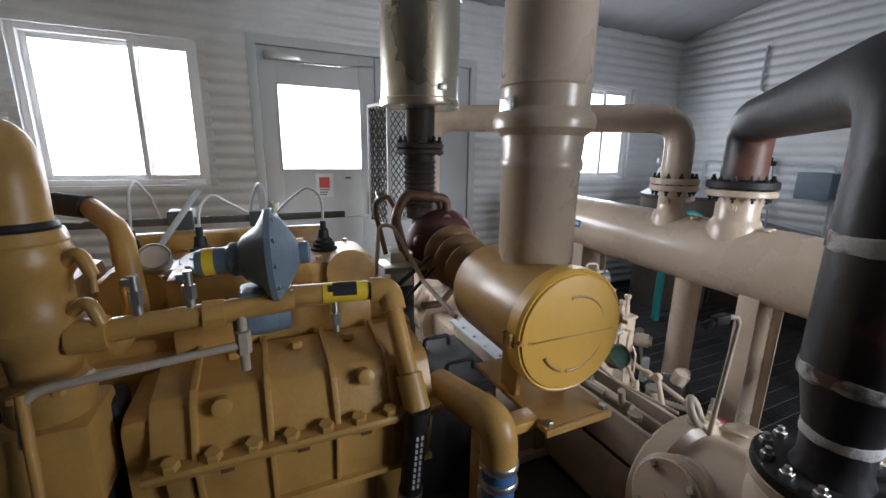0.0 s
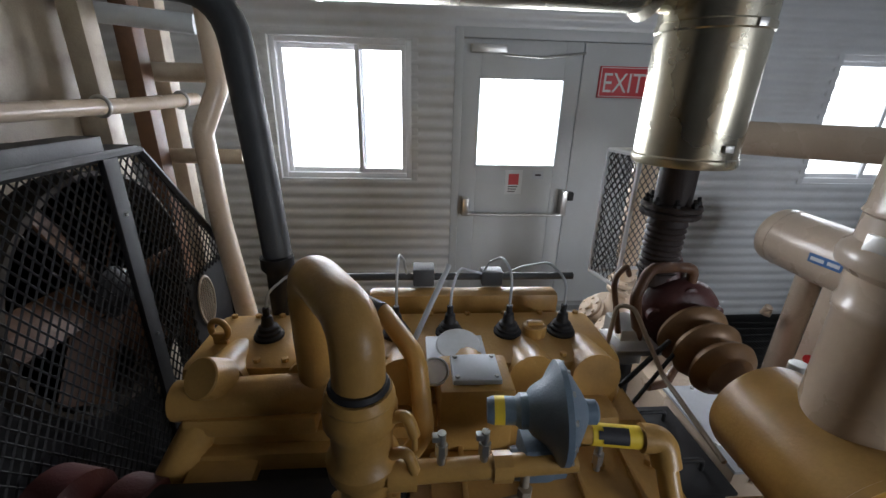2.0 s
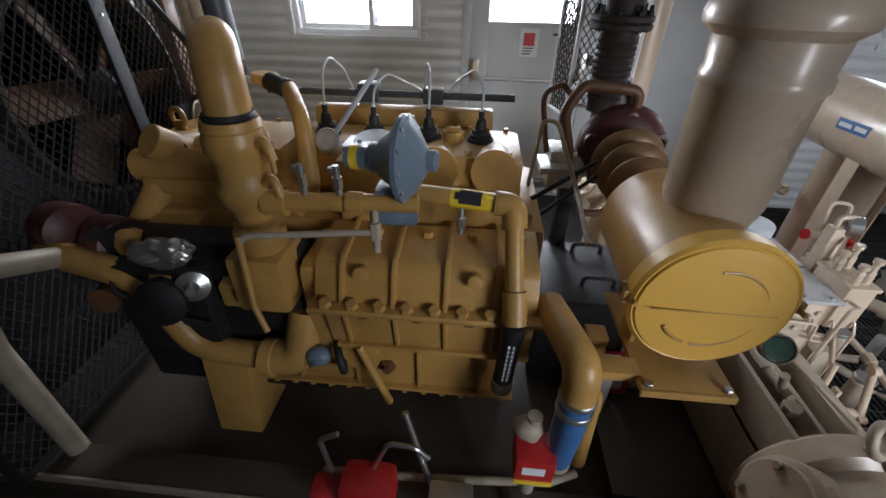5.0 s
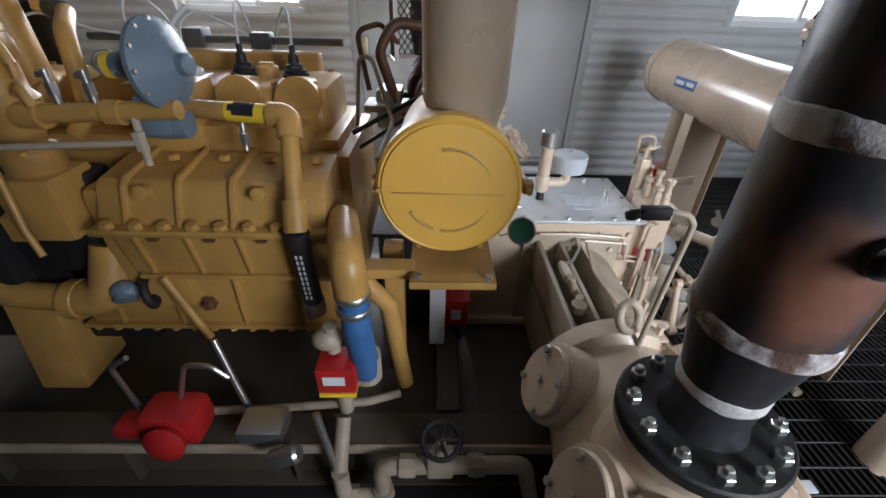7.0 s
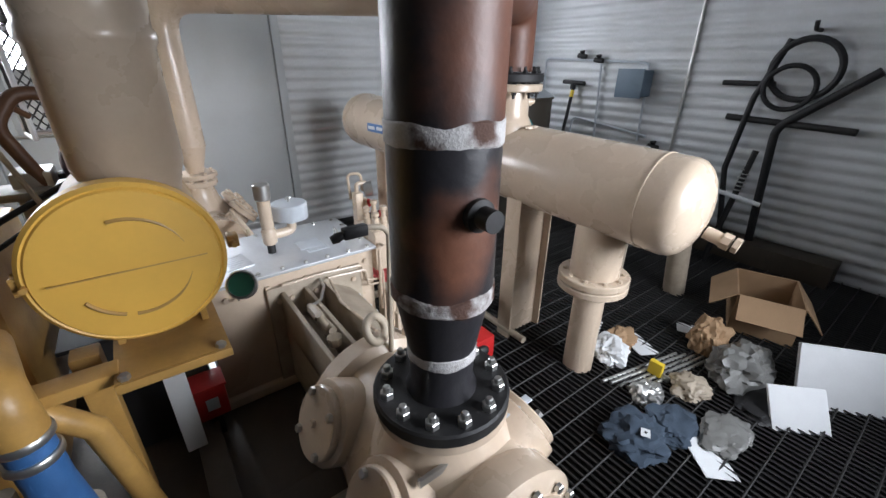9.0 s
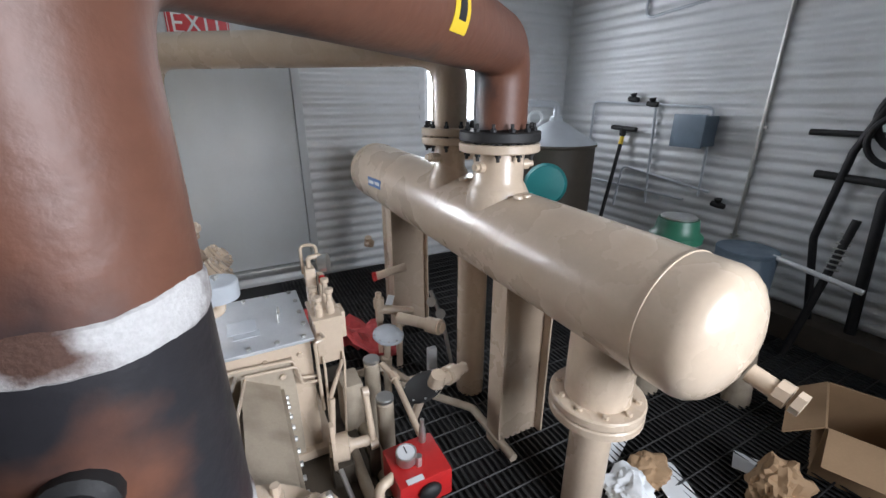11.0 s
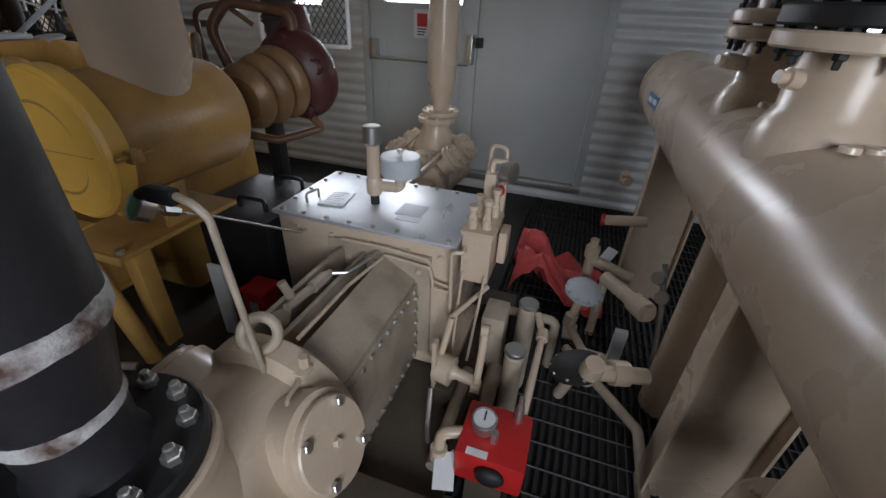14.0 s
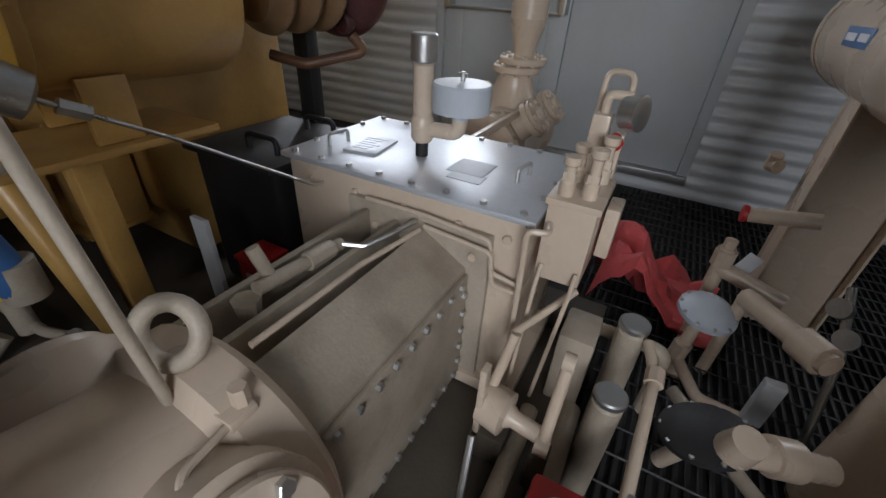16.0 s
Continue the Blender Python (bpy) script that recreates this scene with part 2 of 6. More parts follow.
def hex_mesh(name, size, height, material, stud=0.0):
    b = lathe([(size, 0), (size, height * 0.85), (size * 0.85, height)], seg=6)
    if stud:
        b = lathe([(size * 0.55, 0), (size * 0.55, height + stud), (size * 0.4, height + stud * 1.2)], seg=8, bm=b)
    return mesh_of(name, b, material, 20)


BOLT = hex_mesh("bolt", 0.012, 0.012, STEEL)
BOLT_BIG = hex_mesh("bolt_big", 0.016, 0.016, STEEL, 0.012)
BOLT_DARK = hex_mesh("bolt_dark", 0.013, 0.013, BLACK, 0.014)
BOLT_TAN = hex_mesh("bolt_tan", 0.011, 0.011, TAN)
BOLT_YELLOW = hex_mesh("bolt_yellow", 0.011, 0.011, YELLOW)
BOLT_SMALL = hex_mesh("bolt_small", 0.0065, 0.007, STEEL)


def bolt_ring(me, parent, centre, axis, radius, count, turn=0.0):
    base = along(axis, centre)
    for k in range(count):
        a = 2 * math.pi * (k + turn) / count
        piece("bolt", me, parent, base @ Matrix.Translation((radius * math.cos(a), radius * math.sin(a), 0)))


def bolts(me, parent, places, axis):
    for p in places:
        piece("bolt", me, parent, along(axis, p))


# ---- the room ----
def clad_panel(parent, a, b, z0, z1, normal, pitch=0.089, depth=0.021, material=None):
    """Horizontally ribbed steel sheet from a to b in plan, facing normal."""
    n = 6
    rows = int((z1 - z0) / pitch * n)
    bm = bmesh.new()
    last = None
    for i in range(rows + 1):
        z = z0 + (z1 - z0) * i / rows
        s = 0.5 - 0.5 * math.cos(2 * math.pi * (z / pitch % 1))
        off = Vector(normal) * (0.004 + depth * s ** 0.6)
        now = [bm.verts.new(Vector((*a, z)) + off), bm.verts.new(Vector((*b, z)) + off)]
        if last:
            bm.faces.new((last[0], last[1], now[1], now[0]))
        last = now
    return part("cladding", bm, material or CLAD, parent, angle=80)


def wall_with_openings(name, x0, x1, z0, z1, openings, y0, y1, face, normal, material):
    """A wall along x with openings (x0, x1, z0, z1) through it, clad on its room side."""
    wall = thing(name, "ribbed steel wall of the engine room", "wall", (x0, y0, z0), kind="structure")
    core = None
    edges = sorted({x0, x1, *(o[0] for o in openings), *(o[1] for o in openings)})
    for a, b in zip(edges, edges[1:]):
        cut = [o for o in openings if o[0] <= a + 1e-6 and o[1] >= b - 1e-6]
        spans = [(z0, z1)] if not cut else [(z0, cut[0][2]), (cut[0][3], z1)]
        for s, e in spans:
            if e - s > 0.01:
                core = box(a, b, y0, y1, s, e, 0, core)
                clad_panel(wall, (a, face), (b, face), s, e, normal, material=material)
    part("wall_core", core, material, wall)
    return wall


W1, W2, DOOR = (-2.32, -1.30, 1.14, 2.155), (2.08, 3.05, 1.14, 2.155), (-0.98, 0.98, -0.02, 2.25)
EAVE, RIDGE_Y, RIDGE_Z = 2.74, -2.6, 3.3
wall_with_openings("wall_north", -4.5, 3.8, FLOOR, EAVE, [W1, W2, DOOR], 0.0, 0.14, 0.0, (0, -1, 0), CLAD)
BACKWIN = (0.9, 2.5, 0.9, 2.1)
SOUTH = -5.2
# south wall is unseen; its dark skin cuts the bounced light
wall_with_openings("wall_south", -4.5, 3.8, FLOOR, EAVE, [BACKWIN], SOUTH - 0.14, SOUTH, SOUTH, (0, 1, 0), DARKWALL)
for name, xa, xb, face, normal in (("wall_east", 3.8, 3.94, 3.8, (-1, 0, 0)), ("wall_west", -4.64, -4.5, -4.5, (1, 0, 0))):
    wall = thing(name, "ribbed end wall under a gable, white east and darkened unseen west", "wall", (xa, SOUTH, FLOOR), kind="structure")
    bm = bmesh.new()
    prof = [(0.14, FLOOR), (0.14, EAVE), (RIDGE_Y, RIDGE_Z), (SOUTH - 0.14, EAVE), (SOUTH - 0.14, FLOOR)]
    ends = [[bm.verts.new((x, y, z)) for y, z in prof] for x in (xa, xb)]
    bm.faces.new(ends[0])
    bm.faces.new(ends[1][::-1])
    for i in range(5):
        j = (i + 1) % 5
        bm.faces.new((ends[0][i], ends[0][j], ends[1][j], ends[1][i]))
    # east wall is white; the unseen west one is darkened against bounce
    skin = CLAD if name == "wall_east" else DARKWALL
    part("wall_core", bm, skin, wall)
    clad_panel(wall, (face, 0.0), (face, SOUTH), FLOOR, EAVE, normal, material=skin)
    for k in range(10):
        z = EAVE + k * 0.089
        s = (z - EAVE) / (RIDGE_Z - EAVE)
        clad_panel(wall, (face, RIDGE_Y * s), (face, SOUTH + (RIDGE_Y - SOUTH) * s), z, z + 0.089, normal, material=skin) if s < 0.95 else None

ceiling = bmesh.new()
for (ya, za), (yb, zb) in (((0.14, EAVE - 0.03), (RIDGE_Y, RIDGE_Z)), ((RIDGE_Y, RIDGE_Z), (SOUTH - 0.14, EAVE - 0.03))):
    n = 90
    rows = []
    for i in range(n + 1):
        x = -4.64 + 8.58 * i / n
        lift = 0.02 if i % 3 == 0 else 0.0
        rows.append([ceiling.verts.new((x, ya, za - lift)), ceiling.verts.new((x, yb, zb - lift))])
    for a, b in zip(rows, rows[1:]):
        ceiling.faces.new((a[0], a[1], b[1], b[0]))
geom = bmesh.ops.extrude_face_region(ceiling, geom=ceiling.faces[:])
for v in geom["geom"]:
    if isinstance(v, bmesh.types.BMVert):
        v.co.z += 0.12
tagged(part("ceiling", ceiling, CEIL), "grey sheet-metal ceiling sloping up to a ridge", "ceiling", kind="structure")

tagged(part("floor", box(-4.64, 3.94, SOUTH - 0.14, 0.14, FLOOR - 0.2, FLOOR, 0), DECK), "dark oily deck floor of the engine room", "floor", kind="structure")
tagged(part("ground", box(-120, 120, -120, 160, FLOOR - 0.5, FLOOR - 0.3, 0), SNOW), "snow-covered ground outside", "ground", kind="structure")


def sliding_window(name, x0, x1, z0, z1, y, sign):
    """A white two-leaf slider in its opening; sign -1: the room lies towards -y."""
    w = thing(name, "white vinyl sliding window with two bright panes", "window", (x0, y, z0), kind="structure")
    f, d0, d1 = 0.04, y + 0.02, y + 0.11
    part("window_frame", join(box(x0, x0 + f, d0, d1, z0, z1), box(x1 - f, x1, d0, d1, z0, z1), box(x0 + f, x1 - f, d0, d1, z0, z0 + f), box(x0 + f, x1 - f, d0, d1, z1 - f, z1)), WHITE, w)
    mid = x0 + (x1 - x0) * 0.62
    for a, b, yy in ((x0 + f, mid + 0.03, y + 0.08), (mid - 0.03, x1 - f, y + 0.045)):
        s = 0.035
        sash = part("sash", join(box(a, a + s, yy - 0.012, yy + 0.012, z0 + f, z1 - f), box(b - s, b, yy - 0.012, yy + 0.012, z0 + f, z1 - f), box(a + s, b - s, yy - 0.012, yy + 0.012, z0 + f, z0 + f + s), box(a + s, b - s, yy - 0.012, yy + 0.012, z1 - f - s, z1 - f)), WHITE, w)
        pane = part("pane", box(a + s, b - s, yy - 0.003, yy + 0.003, z0 + f + s, z1 - f - s, 0), GLASS, sash)
        pane.visible_shadow = False
    t = 0.05
    yi = y - 0.02 if sign < 0 else y + 0.14
    part("trim", join(box(x0 - t, x0, yi, yi + 0.025, z0 - t, z1 + t), box(x1, x1 + t, yi, yi + 0.025, z0 - t, z1 + t), box(x0, x1, yi, yi + 0.025, z1, z1 + t), box(x0, x1, yi, yi + 0.025, z0 - t, z0)), CLAD, w)
    return w


sliding_window("window_1", *W1, 0.0, -1)
sliding_window("window_2", *W2, 0.0, -1)
sliding_window("window_3", *BACKWIN, SOUTH - 0.14, 1)

frame_ob = thing("door_frame", "grey steel frame of a double door", "door frame", (0, 0, 0), kind="structure")
part("jamb", join(box(-0.98, -0.915, -0.025, 0.14, -0.02, 2.25), box(0.915, 0.98, -0.025, 0.14, -0.02, 2.25), box(-0.915, 0.915, -0.025, 0.14, 2.18, 2.25)), GREY_DOOR, frame_ob)
part("sill", box(-0.98, 0.98, -0.06, 0.14, -0.06, -0.005), STEEL, frame_ob)

door = thing("door_1", "grey steel door leaf with a window and a panic bar, closed", "door", (-0.455, 0.02, 0), kind="structure")
G = (-0.775, -0.135, 1.26, 1.907)
part("leaf", join(box(-0.912, G[0], 0.005, 0.05, 0, 2.177), box(G[1], -0.003, 0.005, 0.05, 0, 2.177), box(G[0], G[1], 0.005, 0.05, 0, G[2]), box(G[0], G[1], 0.005, 0.05, G[3], 2.177)), GREY_DOOR, door)
part("window_bead", join(box(G[0] - 0.02, G[0], -0.004, 0.005, G[2] - 0.02, G[3] + 0.02, 0.002), box(G[1], G[1] + 0.02, -0.004, 0.005, G[2] - 0.02, G[3] + 0.02, 0.002), box(G[0], G[1], -0.004, 0.005, G[3], G[3] + 0.02, 0.002), box(G[0], G[1], -0.004, 0.005, G[2] - 0.02, G[2], 0.002)), GREY_DOOR, door)
pane = part("pane", box(G[0], G[1], 0.02, 0.028, G[2], G[3], 0), GLASS, door)
pane.visible_shadow = False
bar = part("panic_bar", tube([(-0.851, -0.085, 0.862), (-0.04, -0.085, 0.862)], 0.011), STEEL, door, "thin steel push bar")
part("bar_end", box(-0.885, -0.835, -0.095, 0.004, 0.85, 1.0, 0.006), STEEL, door)
part("bar_end", box(-0.06, -0.015, -0.095, 0.004, 0.86, 1.07, 0.006), STEEL, door)
part("latch", box(0.0, 0.05, -0.06, 0.0, 0.98, 1.05, 0.006), BLACK, door, "black latch keeper")
part("closer", join(box(-0.86, -0.6, -0.06, 0.004, 2.08, 2.14, 0.01), tube([(-0.62, -0.05, 2.07), (-0.36, -0.17, 2.05), (0.0, -0.03, 2.1)], 0.008)), STEEL, door, "steel door closer with its arm")
leaf2 = thing("door_2", "plain grey steel door leaf, closed", "door", (0.455, 0.02, 0), kind="structure")
part("leaf", box(0.003, 0.912, 0.005, 0.05, 0, 2.177), GREY_DOOR, leaf2)


# ---- pipes, vessels, machines ----
def flange(parent, centre, axis, r, thick, count, bolt, material, bolt_r=None, name="flange"):
    centre, axis = Vector(centre), Vector(axis).normalized()
    fl = part(name, disc(r, -thick / 2, thick / 2, centre, axis, 0.005), material, parent)
    if count:
        br = bolt_r or r * 0.82
        bolt_ring(bolt, fl, centre + axis * thick / 2, axis, br, count, 0.5)
        bolt_ring(bolt, fl, centre - axis * thick / 2, -axis, br, count, 0.5)
    return fl


# separator vessel along the east side
VA, VB = Vector((1.35, -0.72, 0.893)), Vector((1.443, -3.17, 0.807))
VD = (VB - VA).normalized()
VR = 0.197


def vessel_at(y):
    return VA + (VB - VA) * ((y - VA.y) / (VB.y - VA.y))


OFFSET = Vector((0, 0, 0.01))
vessel = thing("pressure_vessel", "long tan gloss-painted steel pressure vessel on legs", "vessel", (1.28, -1.9, FLOOR))
L = (VB - VA).length
prof = [(r, -h) for r, h in reversed(dome(VR, 0.09))] + [(VR, 0.02), (VR, L - 0.02)] + [(r, L + h) for r, h in dome(VR, 0.1)]
part("shell", lathe(prof, VA, VD, 48), TAN, vessel)
for y in (-0.78, -3.08):
    c = vessel_at(y)
    part("weld_seam", lathe([(VR - 0.004, -0.006), (VR + 0.003, -0.003), (VR + 0.003, 0.003), (VR - 0.004, 0.006)], c, VD, 48), TAN, vessel)
N1, N2 = Vector((1.345, -1.9, 0.88)), Vector((1.38, -2.266, 0.87))
for c, r, fr in ((N1, 0.075, 0.135), (N2, 0.105, 0.165)):
    part("nozzle", lathe([(r + 0.03, 0.06), (r + 0.026, 0.15), (r + 0.012, 0.18), (r, 0.2), (r, 0.33)], c, (0, 0, 1), 28), TAN, vessel)
    flange(vessel, (c.x, c.y, 1.205), (0, 0, 1), fr, 0.035, 10, BOLT_DARK, TAN)
leg_c = vessel_at(-2.87)
part("leg", lathe([(0.115, 0.16), (0.115, 0.45), (0.095, 0.5), (0.095, 0.53)], (leg_c.x, leg_c.y, 0.23), (0, 0, 1), 28), TAN, vessel)
flange(vessel, (leg_c.x, leg_c.y, 0.385), (0, 0, 1), 0.165, 0.035, 10, BOLT_TAN, TAN)
flange(vessel, (leg_c.x, leg_c.y, 0.345), (0, 0, 1), 0.165, 0.035, 10, BOLT_TAN, TAN)
part("leg", lathe([(0.075, FLOOR), (0.075, 0.33)], (leg_c.x, leg_c.y, 0), (0, 0, 1), 28), TAN, vessel)
for y in (-2.45, -1.25):
    c = vessel_at(y)
    part("support_web", box(c.x - 0.12, c.x + 0.12, y - 0.006, y + 0.006, FLOOR, 0.75, 0.002), TAN, vessel)
    for s in (-1, 1):
        part("support_flange", box(c.x + s * 0.125 - 0.005, c.x + s * 0.125 + 0.005, y - 0.05, y + 0.05, FLOOR, 0.78, 0.003), TAN, vessel)
part("leg", lathe([(0.075, FLOOR), (0.075, 0.75)], (vessel_at(-2.05).x, -2.05, 0), (0, 0, 1), 24), TAN, vessel)
part("leg", lathe([(0.075, FLOOR), (0.075, 0.75)], (vessel_at(-1.0).x, -1.0, 0), (0, 0, 1), 24), TAN, vessel)

# discharge pipe of tan steel, from the far cylinder over to the vessel
tp = thing("tan_pipe", "tan painted steel pipe bridging cylinder and vessel", "pipe", (0.065, -1.03, 0.66))
NECK = Vector((0.065, -1.03, 0.66))
part("pipe", tube([(NECK.x, NECK.y, 0.86), (NECK.x, NECK.y, 1.61), (N1.x, N1.y, 1.61), (N1.x, N1.y, 1.26)], 0.082, 0.19, 24, 10), TAN, tp)
part("reducer", lathe([(0.045, 0.7), (0.05, 0.74), (0.082, 0.86)], (NECK.x, NECK.y, 0), (0, 0, 1), 24), TAN, tp)
flange(tp, (NECK.x, NECK.y, 0.69), (0, 0, 1), 0.11, 0.03, 8, BOLT_TAN, TAN)
flange(tp, (N1.x, N1.y, 1.245), (0, 0, 1), 0.135, 0.035, 10, BOLT_DARK, TAN)

# suction pipe of bare steel, from the near cylinder over to the vessel
PC = Vector((0.27, -3.175, 0.56))
OFFSET = Vector((-0.02, -0.045, 0.045))
rp = thing("bare_steel_pipe", "bare black and rusty steel pipe with chalky weld bands", "pipe", PC)
RZ = 1.54
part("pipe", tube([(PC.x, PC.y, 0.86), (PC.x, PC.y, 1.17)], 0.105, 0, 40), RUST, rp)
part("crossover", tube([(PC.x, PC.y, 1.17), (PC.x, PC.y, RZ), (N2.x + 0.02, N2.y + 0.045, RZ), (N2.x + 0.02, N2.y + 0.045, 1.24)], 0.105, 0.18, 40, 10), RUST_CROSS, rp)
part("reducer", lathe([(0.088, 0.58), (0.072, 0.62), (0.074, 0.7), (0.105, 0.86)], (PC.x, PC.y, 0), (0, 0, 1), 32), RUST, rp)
for z0, z1, ra, rb in ((0.838, 0.87, 0.1035, 0.106), (0.685, 0.71, 0.073, 0.076), (1.15, 1.19, 0.1055, 0.1055)):
    band = lathe([(ra - 0.003, z0 - 0.004), (max(ra, rb) + 0.002, z0 + 0.003), (max(ra, rb) + 0.002, z1 - 0.003), (rb - 0.003, z1 + 0.004)], (PC.x, PC.y, 0), (0, 0, 1), 80)
    for v in band.verts:
        side_sign = 1 if v.co.z > (z0 + z1) / 2 else -1
        v.co.z += side_sign * 0.012 * (noise.noise((v.co - Vector((PC.x, PC.y, 0))) * 14) + 0.22 * noise.noise((v.co - Vector((PC.x, PC.y, 5))) * 60))
    part("weld_band", band, CHALK, rp)
flange(rp, (PC.x, PC.y, 0.575), (0, 0, 1), 0.16, 0.035, 12, BOLT_BIG, BLACK)
flange(rp, (N2.x + 0.02, N2.y + 0.045, 1.214), (0, 0, 1), 0.165, 0.04, 12, BOLT_DARK, BLACK)


def patch(origin, axis, r, a0, a1, h0, h1, n=8):
    """A thin label bent round a pipe, from angle a0 to a1 and height h0 to h1."""
    b = bmesh.new()
    cols = [[b.verts.new((rr * math.cos(a), rr * math.sin(a), h)) for rr in (r, r + 0.0012) for h in (h0, h1)] for a in (a0 + (a1 - a0) * k / n for k in range(n + 1))]
    for p, q in zip(cols, cols[1:]):
        for i, j in ((0, 1), (1, 3), (3, 2), (2, 0)):
            b.faces.new((p[i], p[j], q[j], q[i]))
    b.faces.new((cols[0][0], cols[0][2], cols[0][3], cols[0][1]))
    b.faces.new((cols[-1][0], cols[-1][1], cols[-1][3], cols[-1][2]))
    b.transform(along(axis, origin))
    return b


run = Vector((N2.x + 0.02 - PC.x, N2.y + 0.045 - PC.y, 0))
for h, w, a0, a1, paint in ((0.7, 0.09, 2.5, 3.7, OCHRE), (0.725, 0.04, 2.7, 3.45, INK)):
    part("flow_label", patch((PC.x, PC.y, RZ), run, 0.1055 if paint == OCHRE else 0.1068, a0, a1, h, h + w, 40), paint, rp, "yellow and black pipe label" if paint == OCHRE else "")
part("threaded_outlet", lathe([(0.03, 0.09), (0.03, 0.115), (0.02, 0.12), (0.02, 0.15)], (PC.x, PC.y, 1.04), (-0.05, -1, 0), 16), BLACK, rp)

def strand(bm, a, b, w=0.0025, d=0.0015):
    """A thin square bar."""
    a, b = Vector(a), Vector(b)
    t = (b - a).normalized()
    s = t.orthogonal().normalized() * w
    u = t.cross(s).normalized() * d
    lo = [bm.verts.new(a + p) for p in (s + u, -s + u, -s - u, s - u)]
    hi = [bm.verts.new(b + p) for p in (s + u, -s + u, -s - u, s - u)]
    for k in range(4):
        bm.faces.new((lo[k], lo[(k + 1) % 4], hi[(k + 1) % 4], hi[k]))


def expanded(origin, u, v, w, h, du, dv, inside=lambda a, b: True, thick=0.003):
    """Expanded metal: diamonds du wide and dv high, over w by h from origin along u and v."""
    origin, u, v = Vector(origin), Vector(u), Vector(v)
    bm = bmesh.new()
    for i in range(int(w / du) + 1):
        for j in range(int(h / dv * 2)):
            sgn = 1 if (i + j) % 2 else -1
            a0, a1 = i * du + sgn * du / 2, i * du - sgn * du / 2
            b0, b1 = j * dv / 2, (j + 1) * dv / 2
            if inside((a0 + a1) / 2, (b0 + b1) / 2) and 0 <= min(a0, a1) and max(a0, a1) <= w:
                strand(bm, origin + u * a0 + v * b0, origin + u * a1 + v * b1, thick, 0.0015)
    return bm


def ball(centre, r, scale=(1, 1, 1), seg=16):
    b = bmesh.new()
    bmesh.ops.create_uvsphere(b, u_segments=seg, v_segments=seg // 2 + 2, radius=r)
    b.transform(Matrix.Translation(centre) @ Matrix.Diagonal((*scale, 1)))
    return b


def ring(centre, axis, r, thick, seg=24, minor=10):
    b = bmesh.new()
    rows = []
    for i in range(seg):
        a = 2 * math.pi * i / seg
        rows.append([b.verts.new(((r + thick * math.cos(2 * math.pi * k / minor)) * math.cos(a), (r + thick * math.cos(2 * math.pi * k / minor)) * math.sin(a), thick * math.sin(2 * math.pi * k / minor))) for k in range(minor)])
    for i in range(seg):
        p, q = rows[i], rows[(i + 1) % seg]
        for k in range(minor):
            b.faces.new((p[k], p[(k + 1) % minor], q[(k + 1) % minor], q[k]))
    b.transform(along(axis, centre))
    return b


# ---- gas engine ----
OFFSET = Vector((0.055, 0.06, 0.012))
eng = thing("gas_engine", "dusty yellow six-cylinder gas engine on a steel skid", "engine", (-1.25, -2.3, FLOOR))
part("block", join(box(-1.95, -0.62, -2.5, -1.95, 0.3, 0.86, 0.025), box(-1.9, -0.66, -2.46, -1.99, 0.84, 0.9, 0.02)), YELLOW, eng)
part("oil_pan", join(box(-1.9, -0.66, -2.42, -2.03, 0.08, 0.32, 0.05), box(-1.92, -0.64, -2.47, -1.98, 0.28, 0.32, 0.006)), YELLOW, eng)
for k, (xa, xb) in enumerate(((-2.0, -1.5), (-1.46, -0.7))):
    head = box(xa, xb, -2.37, -2.06, 0.88, 1.045, 0.035)
    n = 2 if k == 0 else 4
    head_ob = part("cylinder_head", head, YELLOW, eng)
    for i in range(n):
        cx = xa + (xb - xa) * (i + 0.5) / n
        part("rocker_lobe", lathe([(0.0, 0), (0.045, 0.006), (0.068, 0.03), (0.074, 0.2)][::-1], (cx, -2.2, 0.975), (0, -1, 0.15), 20), YELLOW, head_ob)
        part("port_lobe", ball((cx + 0.05, -2.36, 0.93), 0.05, (0.9, 0.7, 1.3)), YELLOW, head_ob)
    bolts(BOLT_YELLOW, eng, [(xa + 0.05 + i * (xb - xa - 0.1) / 5, y, 1.044) for i in range(6) for y in (-2.09, -2.34)], (0, 0, 1))
part("ignition_rail", join(tube([(-1.72, -1.95, 1.13), (-0.72, -1.95, 1.13)], 0.014), box(-1.34, -1.26, -1.98, -1.9, 1.1, 1.17, 0.008), box(-1.08, -1.0, -1.98, -1.92, 1.1, 1.16, 0.008)), HOSE_GREY, eng, "grey conduit carrying the ignition leads")
part("rear_cover", box(-1.5, -0.8, -2.05, -1.97, 0.9, 1.1, 0.02), YELLOW, eng)
PLUGS = [-0.846, -1.027, -1.22, -1.393, -1.796]
boot = mesh_of("boot", lathe([(0.046, 0), (0.046, 0.012), (0.036, 0.016), (0.038, 0.026), (0.03, 0.03), (0.03, 0.04), (0.02, 0.046), (0.016, 0.075), (0.01, 0.08), (0.01, 0.105)], seg=20), RUBBER)
